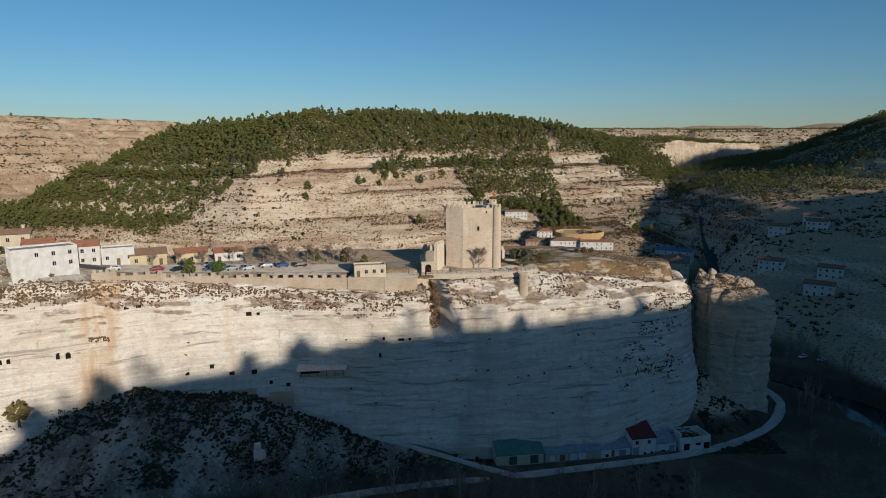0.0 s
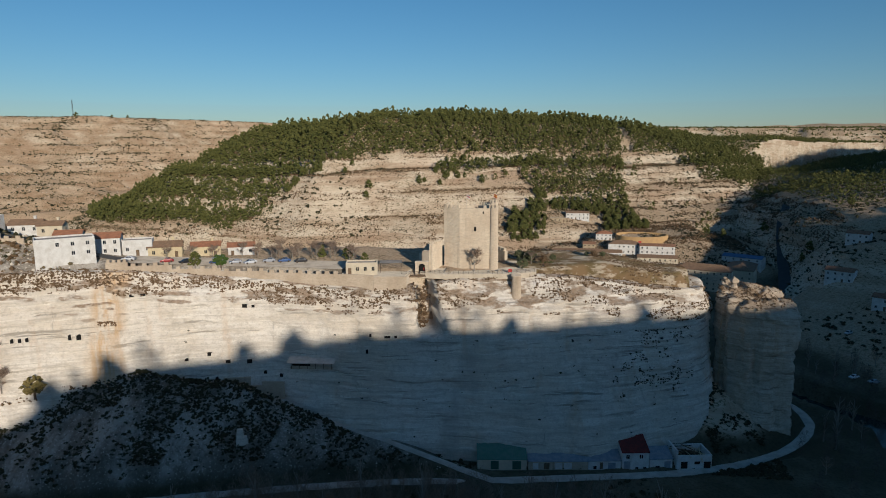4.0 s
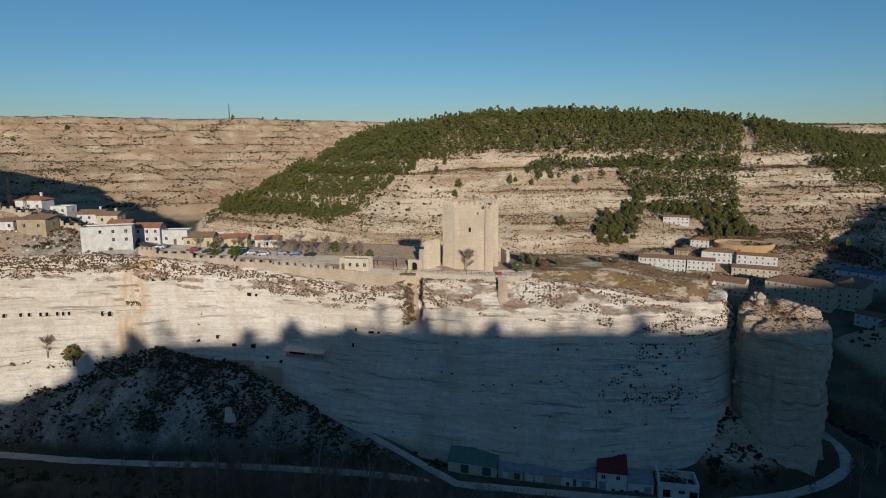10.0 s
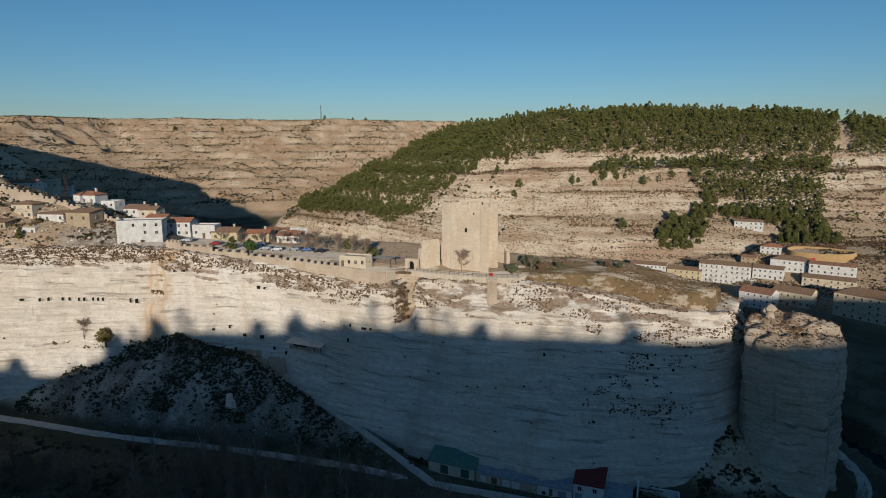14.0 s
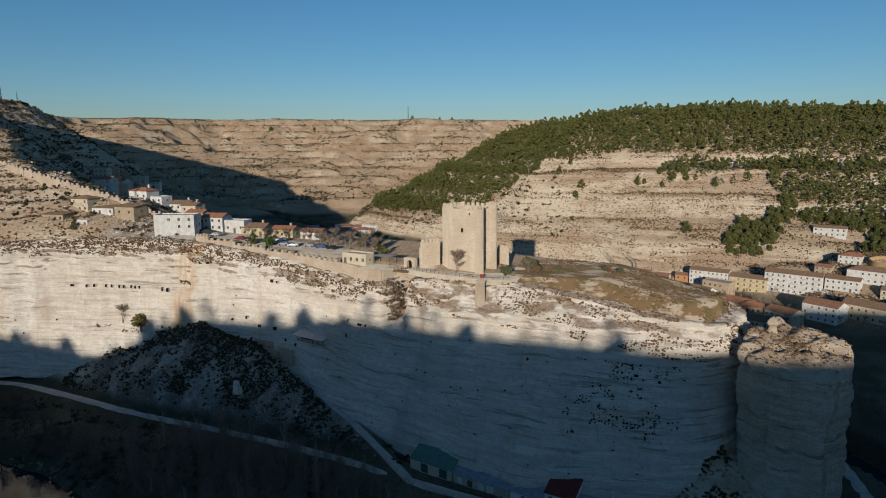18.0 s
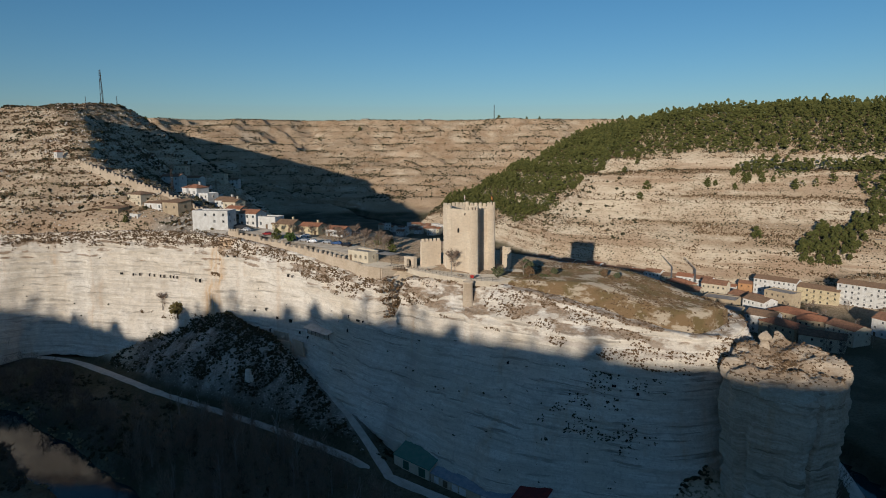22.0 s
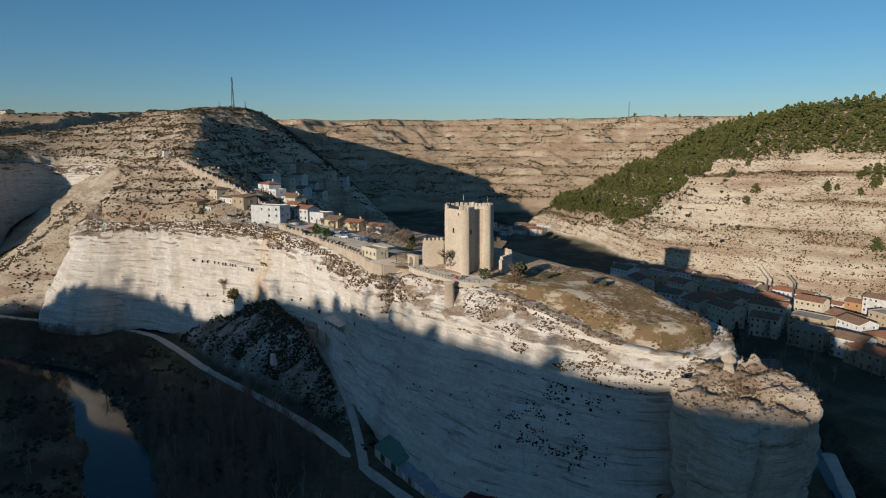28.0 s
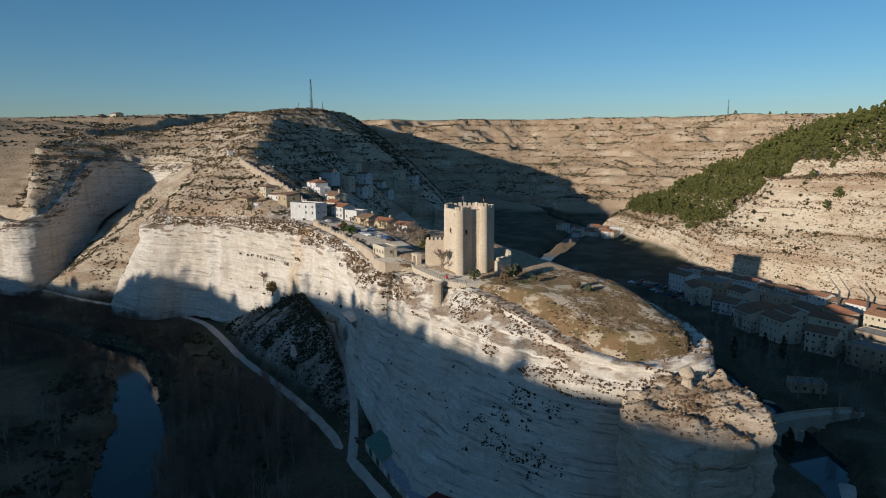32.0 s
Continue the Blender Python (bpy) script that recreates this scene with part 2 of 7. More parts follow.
M_KEEP = masonry("keep_masonry", (0.70, 0.60, 0.46), (0.62, 0.51, 0.38))
M_WHITE = plain("whitewash", (0.74, 0.72, 0.68), (0.62, 0.59, 0.54), 0.6)
M_TILE = plain("roof_tile", (0.31, 0.165, 0.10), (0.21, 0.115, 0.07), 0.8, 0.9, 0.4)
M_STONE = masonry("wall_stone", (0.60, 0.50, 0.38), (0.50, 0.40, 0.29), 0.35)


# ---- plan of the land ----
# Rim of the rock spur, from the west round its eastern tip: x, y, rim height, foot height, how far the foot stands out, cap slope width
RIM = [
    (-1100, -620, 138, 60, 10, 6), (-700, -450, 133, 34, 10, 6), (-500, -355, 124, 22, 10, 8), (-425, -305, 102, 16, 8, 6), (-365, -278, 72, 12, 6, 4), (-310, -250, 54, 10, 4, 3), (-280, -232, 53, 8, 3, 2), (-256, -212, 54, 8, 2, 2), (-264, -200, 56, 10, 2, 2), (-294, -192, 68, 24, 2, 2), (-322, -190, 82, 36, 2, 2), (-350, -186, 91, 50, 2, 2), (-368, -170, 90, 58, 2, 2), (-370, -152, 86, 62, 2, 2), (-350, -136, 87, 60, 3, 3), (-318, -120, 87, 50, 5, 4), (-285, -112, 82, 40, 6, 5), (-255, -114, 74, 26, 10, 7),
    (-212, -124, 63, 10, 20, 12), (-188, -117, 61, 9, 14, 10), (-174, -98, 62, 13, 5, 3), (-140, -71, 64.5, 12, 6, 3), (-110, -50, 64.6, 12, 5, 4),
    (-64, -30.5, 59.6, 12, 5, 3), (-38, -28, 57.2, 9, 5, 3.5), (-14, -26, 57.5, 8, 5, 4), (18, -12, 60, 7, 14, 8), (42, -5, 58, 7, 16, 9.5),
    (61, 0, 55, 7, 14, 7.5), (75, 4, 53, 8, 8, 3), (81, 16, 52, 14, 2, 2), (80, 30, 53, 16, 2, 2), (66, 39, 54, 18, 3, 2), (40, 41, 55, 26, 6, 4),
    (6, 40, 56, 32, 8, 5), (-30, 36, 57, 42, 8, 5), (-62, 30, 58, 54, 4, 3)]
# Crest of the ridge that climbs westwards: x, y, height, half width of its level top
CREST = [(66, 16, 58, 13), (44, 14, 61.4, 16), (16, 10, 60.5, 22), (-10, 6, 61, 22), (-40, 2, 61.8, 22), (-75, -8, 62.6, 20), (-105, -22, 64, 12), (-135, -36, 71, 6),
         (-165, -50, 79, 5), (-200, -66, 88, 6), (-228, -76, 95, 8), (-300, -68, 111, 12), (-380, -64, 128, 14), (-440, -88, 130, 24), (-500, -34, 137, 40), (-700, -20, 144, 70), (-1100, 10, 150, 120)]
# Brow of the pine hill, from the west: x, y, height, how far the top rises above it, how steep the side below is
HILL = [(-250, 800, 80, 20, 0.9), (-322, 620, 84, 30, 0.9), (-366, 505, 84, 36, 0.9), (-380, 450, 80, 38, 0.85), (-346, 408, 80, 38, 0.9), (-268, 364, 80, 40, 1.25), (-165, 291, 86, 38, 2.25), (-120, 326, 88, 39, 1.25), (-46, 383, 89, 40, 1.0),
        (82, 448, 88, 38, 1.0), (161, 498, 88, 33, 1.0), (200, 580, 88, 28, 1.2), (280, 720, 84, 22, 1.2)]
# Rim of the far plateau: x, y, height
FAR = [(-2600, -900, 165), (-1500, -420, 152), (-1190, 40, 156), (-1160, 277, 156), (-1120, 523, 155), (-960, 660, 155), (-850, 742, 154), (-740, 960, 155), (-560, 1250, 150), (-250, 1560, 156), (350, 1900, 150), (1000, 2100, 150), (2600, 2300, 160)]
# Crest of the eastern hill: x, y, height
EAST = [(440, 10, 118), (530, 170, 104), (500, 360, 132), (560, 620, 136), (760, 1000, 150), (1200, 1500, 170)]
# Height of the southern rim along its length; it runs square to the sun's way
SOUTH_U = 424.0
SOUTH = [(-900, 115.2), (-420, 87.2), (-300, 87.2), (-250, 92.2), (-235, 98.2), (-212, 109.2), (-195, 107.2), (-165, 102.2), (-150, 98.7), (-137, 103.2), (-124, 113.2), (-100, 117.2), (-68, 117.2), (-46, 121.2), (-17, 121.7), (11, 120.2), (34, 120.4), (60, 119.8), (90, 120.7), (120, 122.2), (150, 123.0), (215, 124.2), (260, 129.7), (420, 140.2), (700, 155.2)]
# The lower road, the upper path and the river: x, y, height
ROAD = [(-330, -262, 12), (-270, -215, 11), (-222, -172, 10), (-195, -140, 9.5), (-177, -117, 9), (-153, -97, 9), (-124, -87, 8.5), (-87, -76, 8), (-48, -60, 7.5), (-13, -48, 7), (15, -42.5, 7), (31, -38.5, 7),
        (74, -27.5, 7), (101, -11, 7), (115, 8, 7.5), (116, 22, 8), (106, 42, 8), (92, 62, 8.5), (70, 84, 9)]
PATH = [(-78, -41.5, 27), (-58, -38, 23), (-38, -36.5, 18.5), (-18, -37, 13.5), (0, -39.5, 9.5), (15, -42.5, 7)]
RIVER = [(-420, -380), (-300, -300), (-225, -225), (-160, -160), (-112, -126), (-82, -118), (-40, -109), (10, -106), (60, -100), (108, -80), (140, -40), (146, 10), (122, 46),
         (78, 78), (50, 96), (20, 108), (-40, 120), (-140, 112), (-250, 130), (-360, 220), (-470, 300), (-640, 330), (-800, 300)]
# Crest of the scree mound under the cliff
MOUND = [(-150, -78, 19), (-116, -57, 29), (-90, -49.5, 34.5), (-64, -44, 31), (-30, -37, 20), (6, -38, 8)]
WATER_Z = 3.0


def terrace(z, x, y, step, amount):
    """Draws a slope together into ledges."""
    w = z + 1.0 * fbm(x / 90, y / 90, 0, 2, 5)
    k = w / step
    f = k - np.floor(k)
    return z + amount * step * (smooth(0.1, 0.75, f) - f)


def rim_side(x, y):
    d, w, s = along(x, y, RIM)
    return d * s, w


def land(x, y):
    """Height of the ground."""
    x, y = np.asarray(x, float), np.asarray(y, float)
    far_off = np.hypot(x, y)
    u, q = SUN_AZ[0] * x + SUN_AZ[1] * y, -SUN_AZ[1] * x + SUN_AZ[0] * y
    floor_z = 6.5 + 0.6 * fbm(x / 45, y / 45, 0, 3, 1) + 0.02 * np.clip(y - 60, 0, 160) * smooth(400, 0, np.abs(x))
    z = floor_z
    # northern valley side, on which the village climbs to the hill
    z = np.maximum(z, np.interp(y, [90, 150, 215, 240, 280, 330], [7, 8, 9.5, 11, 24, 27]) * smooth(230, 150, x) * smooth(-60, 30, x))
    z = np.maximum(z, np.interp(y, [190, 235, 262, 285, 310, 360], [9, 13, 21, 30, 32, 34]) * smooth(190, 130, x) * smooth(10, 60, x))
    # pine hill
    d, w, s = along(x, y, HILL)
    d = d * s + 3 * fbm(x / 60, y / 60, 0, 3, 2)
    out = np.clip(-d, 0, 1e4) * column(HILL, 4, w)
    side = np.interp(out, [0, 3, 26, 32, 38, 54, 60, 68, 84, 111, 118, 134, 160, 400], [0, -8, -9.5, -18, -23, -29.5, -38, -43, -46, -57, -67, -79, -84, -130])
    hz = column(HILL, 2, w) + side + column(HILL, 3, w) * np.interp(d, [0, 26, 60, 95, 150, 400], [0, 0.42, 0.80, 0.98, 1.0, 0.9])
    hz = terrace(hz, x, y, 4.5, 0.7) + 0.9 * fbm(x / 25, y / 25, 0, 3, 3)
    z = np.maximum(z, hz)
    # far plateau
    d, w, s = along(x, y, FAR)
    d = d * s + 26 + 30 * fbm(x / 330, y / 330, 0, 3, 7) - 62 * np.abs(fbm(x / 150, y / 150, 0, 2, 8)) - 26 * np.abs(fbm(x / 45, y / 45, 0, 2, 18))
    h = np.interp(d, [-640, -500, -380, -250, -150, -70, -25, 5, 300, 2000], [-0.1, 0.02, 0.16, 0.38, 0.58, 0.80, 0.93, 1.0, 1.02, 1.06])
    z = np.maximum(z, terrace(8 + (column(FAR, 2, w) - 8) * h, x, y, 13.0, 0.75))
    # eastern hill
    d, w, s = along(x, y, EAST)
    d = d + 22 * fbm(x / 130, y / 130, 0, 4, 9)
    broad = smooth(90, 190, y)
    bank = np.interp(d, [0, 50, 150, 265, 300, 320, 350], [1, 0.86, 0.52, 0.40, 0.28, 0.10, -0.1]) * broad + np.interp(d, [0, 60, 150, 240, 290, 340], [1, 0.93, 0.62, 0.22, 0.05, -0.1]) * (1 - broad)
    h = np.where(s > 0, bank, np.interp(d, [0, 300, 1200], [1, 1.06, 1.2]))
    z = np.maximum(z, terrace(8 + (column(EAST, 2, w) - 8) * h * smooth(330, 250, u), x, y, 8.0, 0.5))
    # southern plateau behind the camera's way
    d = u - SOUTH_U + 10 * fbm(q / 40, u / 60, 0, 2, 12) * smooth(-10, -60, u - SOUTH_U)
    h = np.interp(d, [-250, -215, -160, -95, -35, 0, 60, 3000], [-0.1, 0.02, 0.28, 0.66, 0.93, 1.0, 1.0, 1.15])
    z = np.maximum(z, 8 + (np.interp(q, [p[0] for p in SOUTH], [p[1] for p in SOUTH]) - 8) * h)
    # far hills on the skyline
    z = z + 60 * smooth(1900, 3600, y) * np.clip(fbm(x / 700, y / 700, 0, 3, 21) + 0.35, 0, 2)
    # scree mound under the cliff
    d, w, _ = along(x, y, MOUND)
    m = column(MOUND, 2, w) - d * (0.86 + 0.1 * fbm(x / 18, y / 18, 0, 2, 31)) + 0.9 * fbm(x / 9, y / 9, 0, 3, 32)
    z = np.maximum(z, m)
    # scree between the tip and the pillar
    z = np.maximum(z, 23 - 0.75 * np.hypot(x - 82, y - 6) + 0.8 * fbm(x / 6, y / 6, 0, 2, 33))
    # rubble slope in the recess of the spur
    gully = np.minimum(85 - 0.175 * (x + 288) + 0.783 * (y + 113), 86) - 2.2 * np.clip(x + 236, 0, 200) + 1.8 * fbm(x / 8, y / 8, 0, 3, 35)
    z = np.where((x < -190) & (x > -380) & (y < -96) & (y > -215), np.maximum(z, gully), z)
    # the rock spur and its ridge
    rd, rw = rim_side(x, y)
    d, w, s = along(x, y, CREST)
    d = np.maximum(d - column(CREST, 3, w), 0)
    top = column(CREST, 2, w) - np.where(s > 0, 0.42, 0.62) * d - 0.0015 * d * d
    rough = smooth(-90, -160, x)
    rise = np.abs(rd) / (np.abs(rd) + along(x, y, CREST)[0] + 0.1)
    slope = column(RIM, 2, rw) + (column(CREST, 2, w) - column(RIM, 2, rw)) * np.clip(rise, 0, 1) ** 0.85
    top = np.where(s > 0, slope + (top - slope) * smooth(-110, -85, x), top)
    top = terrace(top, x, y, 5.5, 0.85 * rough) + (0.25 + 0.9 * rough) * fbm(x / 14, y / 14, 0, 4, 14)
    rimz = column(RIM, 2, rw) + 0.1
    top = np.where(np.abs(rd) < 40, top + (np.minimum(rimz, top + 40) - top) * smooth(7, 3, np.abs(rd)) * (x > -260), top)
    inside = (rd > 3.5) | ((x < -60) & (y > 20)) | (x < -1090)
    inside &= ~((rd < 3.5) & (x > -1090) & (y < 20))
    z = np.where(inside, np.maximum(z, top), z)
    # the cleft beside the keep
    cut = smooth(4.0, 1.8, np.abs(x + 9.6)) * smooth(-9, -13, y) * smooth(-40, -36, y)
    z = z - cut * np.maximum(z - 47, 0) * (rd > 0)
    # road and path beds, river bed
    d, w, _ = along(x, y, ROAD)
    z = z + (column(ROAD, 2, w) - 0.25 - z) * smooth(5.2, 2.8, d)
    d, w, _ = along(x, y, PATH)
    z = z + (column(PATH, 2, w) - 0.25 - z) * smooth(4.2, 2.0, d)
    d, w, _ = along(x, y, RIVER)
    d = d * (1 + 1.3 * smooth(-125, -165, x) * (y < 50) + 0.8 * smooth(50, 80, x) * smooth(30, 60, y)) + 2.5 * fbm(x / 22, y / 22, 0, 2, 41)
    z = z + (np.minimum(z, 0.8) - z) * smooth(11.5, 6.5, d)
    return z


# ---- the ground, one sheet to the horizon ----
def axis_steps(n, near, reach):
    t = np.linspace(-1, 1, n)
    k = np.arcsinh(reach / near)
    return near * np.sinh(k * t)


gx, gy = axis_steps(760, 330, 4600), axis_steps(760, 330, 4600) + 60
GX, GY = np.meshgrid(gx, gy, indexing="ij")
ground = new("ground", grid_mesh("ground", GX, GY, land(GX, GY)))
ground.data.materials.append(M_GROUND)
tagged(ground, "dry scrubby hills and valley floor round the rock", "ground", kind="structure")


# ---- the cliff ----
def chaikin(line, times):
    p = np.array(line, float)
    for _ in range(times):
        a, b = p[:-1] * 0.75 + p[1:] * 0.25, p[:-1] * 0.25 + p[1:] * 0.75
        p = np.concatenate([p[:1], np.stack([a, b], 1).reshape(-1, p.shape[1]), p[-1:]])
    return p


def resample(p, step):
    s = np.concatenate([[0], np.cumsum(np.hypot(*np.diff(p[:, :2], axis=0).T))])
    t = np.arange(0, s[-1], step)
    return t, np.stack([np.interp(t, s, p[:, k]) for k in range(p.shape[1])], -1)


def outward(p):
    d = np.gradient(p[:, :2], axis=0)
    d /= np.hypot(d[:, 0], d[:, 1])[:, None] + 1e-9
    return np.stack([d[:, 1], -d[:, 0]], -1)


def beds(x, y, z, seed):
    """How far the beds of the rock stand out, in metres."""
    zw = z + 1.5 * fbm(x / 55, y / 55, 0, 2, seed) + 0.012 * x
    a = vnoise(x / 30, y / 30, zw / 3.2, seed + 1)
    b = vnoise(x / 16, y / 16, zw / 1.1, seed + 2)
    c = vnoise(x / 5, y / 5, zw / 0.7, seed + 3)
    return 0.20 * np.tanh(3 * a) + 0.17 * np.tanh(3 * b) + 0.12 * c


def build_cliff():
    t, p = resample(chaikin(RIM, 2), 0.9)
    out = outward(p)
    for _ in range(4):
        out[1:-1] = (out[:-2] + 2 * out[1:-1] + out[2:]) / 4
    out /= np.hypot(out[:, 0], out[:, 1])[:, None]
    lip = np.array([-11.0, -7.5, -4.5, -2.2, -0.8])
    v = np.concatenate([np.zeros(5), np.linspace(0, 1, 150)])
    inset = np.concatenate([lip, np.zeros(150)])
    X0, Y0, RZ, FZ, FO, CAP = (p[:, k][:, None] for k in range(6))
    V, IN = v[None, :], inset[None, :]
    z = RZ + (FZ - 3 - RZ) * V + np.where(IN < 0, 0.25 + 0.05 * IN, 0)
    z = np.where(IN < -9, z - 2.5, z)
    off = CAP * smooth(0.0, 0.14 + 0.006 * np.clip(CAP - 4, 0, 6), V) ** 0.8 + FO * (0.25 * smooth(0.2, 0.5, V) + 0.75 * smooth(0.35, 1.0, V)) + IN
    bx, by = X0 + 0 * V, Y0 + 0 * V
    face = np.where(IN < 0, 0.15, 1.0) * smooth(0, 0.05, V + (IN < 0) * 0.0 + 0.012)
    big = 1.7 * fbm(bx / 26, by / 26, z / 38, 3, 51) + 0.8 * fbm(bx / 7, by / 7, z / 16, 3, 53) + 0.34 * fbm(bx / 2.2, by / 2.2, z / 1.5, 3, 54)
    cap_rough = (1.1 * fbm(bx / 5, by / 5, z / 3, 3, 57) + 0.5 * np.tanh(3 * vnoise(bx / 12, by / 12, z / 1.2, 58))) * smooth(0.30, 0.1, V) * smooth(0, 0.04, V)
    off = off + face * (big + beds(bx, by, z, 60)) + cap_rough
    # the cleft beside the keep
    gap = smooth(3.4, 2.0, np.abs(bx + 8.2 + 0.06 * (z - 50) + 0.5 * vnoise(z / 3, 0, 0, 70))) * (by < 0) * smooth(43, 47, z)
    off = off - 15 * gap
    z = z - np.where((IN < 0) & (by < 0), 0, 0)
    X, Y = bx + out[:, 0][:, None] * off, by + out[:, 1][:, None] * off
    z = z + 0.5 * fbm(X / 6, Y / 6, 0, 3, 71) * (IN > -4) * smooth(0.25, 0.02, V)
    me = grid_mesh("cliff", X, Y, z + 0 * X)
    me.materials.append(M_CLIFF)
    ob = tagged(new("cliff", me), "tall pale limestone cliff in level beds", "cliff", kind="structure")
    return ob


cliff = build_cliff()


def build_pillar():
    """An angular stack of rock: a rough polygon in plan, cracked from top to bottom, with an overhanging cap."""
    n, m = 150, 120
    a = np.linspace(0, 2 * math.pi, n, endpoint=False)[:, None]
    v = np.concatenate([np.linspace(0, 1, m - 14), np.ones(14)])[None, :]
    shrink = np.concatenate([np.ones(m - 14), np.linspace(0.98, 0.0, 14)])[None, :]
    corners = [(-10.5, -7.5), (-2.0, -12.8), (9.0, -11.0), (12.0, -1.0), (9.5, 9.0), (1.0, 13.0), (-7.5, 12.0), (-12.0, 3.0)]
    r = np.full(a.shape, 1e9)
    for k in range(len(corners)):
        p, q = np.array(corners[k]), np.array(corners[(k + 1) % len(corners)])
        e = q - p
        nx, ny = e[1], -e[0]
        w = np.cos(a) * nx + np.sin(a) * ny
        r = np.where(w > 1e-6, np.minimum(r, (p[0] * nx + p[1] * ny) / np.maximum(w, 1e-6)), r)
    bx, by = 96.3 + r * np.cos(a) + 0 * v, 12 + r * np.sin(a) + 0 * v
    z = 4 + (50 - 4) * v + 0 * a
    d = 1.0 * np.round(1.6 * fbm(bx / 6, by / 6, z / 60, 2, 81)) / 1.6 + 0.5 * fbm(bx / 3, by / 3, z / 30, 3, 81) + 0.6 * beds(bx, by, z, 82) + 0.22 * np.tanh(2.5 * fbm(bx / 3.5, by / 3.5, z / 2.2, 2, 84)) + 0.36 * fbm(bx / 1.6, by / 1.6, z / 1.6, 3, 83)
    d = d + 0.9 * smooth(0.66, 0.70, v + 0.02 * np.sin(3 * a)) - 0.8 * smooth(0.955, 1.0, v) + 0.6 * smooth(0.22, 0.0, v) - 0.5 * smooth(0.84, 0.86, v) * smooth(0.93, 0.91, v)
    for at, deep, wide in ((4.50, 1.5, 0.16), (3.55, 1.8, 0.05), (5.6, 1.2, 0.05), (0.4, 1.4, 0.06), (2.2, 1.6, 0.06)):
        d = d - deep * smooth(wide, 0.02, np.abs(a - at - 0.05 * np.sin(z / 6))) * smooth(0.12, 0.4, v)
    X = 96.3 + (r + d) * np.cos(a) * shrink
    Y = 12 + (r + d) * np.sin(a) * shrink
    top = (v >= 1) * 1.0
    z = z + smooth(0.8, 1.0, v) * (1.1 * fbm(X / 4, Y / 4, 0, 3, 85) + 0.16 * (Y - 12) - 0.14 * (X - 96)) + top * 1.2 * (1 - shrink)
    me = grid_mesh("rock_pillar", X.T, Y.T, z.T, wrap=True)
    me.flip_normals()
    me.materials.append(M_PILLAR)
    return tagged(new("rock_pillar", me), "free-standing weathered limestone pillar beside the cliff", "rock", kind="structure")


pillar = build_pillar()


def strip(name, line, width, mat, lift=0.0, step=1.5, label="", category="", sag=0.0):
    t, p = resample(chaikin(line, 2), step)
    out = outward(p)
    w = np.linspace(-0.5, 0.5, 5)[None, :] * (width + 0.5 * vnoise(t / 6, 0, 0, 91)[:, None])
    X, Y = p[:, 0][:, None] - out[:, 0][:, None] * w, p[:, 1][:, None] - out[:, 1][:, None] * w
    Z = p[:, 2][:, None] + lift + 0 * w - sag * (np.abs(w) / width * 2) ** 2
    me = grid_mesh(name, X, Y, Z)
    me.materials.append(mat)
    return tagged(new(name, me), label, category, kind="structure")


road = strip("road", ROAD, 3.6, M_ROAD, 0.12, label="pale unpaved road along the foot of the cliff", category="road", sag=0.35)
path = strip("path", PATH, 2.6, M_ROAD, 0.10, label="pale gravel path climbing the scree", category="path", sag=0.35)

wx, wy = np.meshgrid(np.linspace(-900, 250, 60), np.linspace(-420, 420, 60), indexing="ij")
me = grid_mesh("water", wx, wy, 0 * wx + WATER_Z)
me.materials.append(M_WATER)
water = tagged(new("water", me), "dark calm river water", "river", kind="structure")


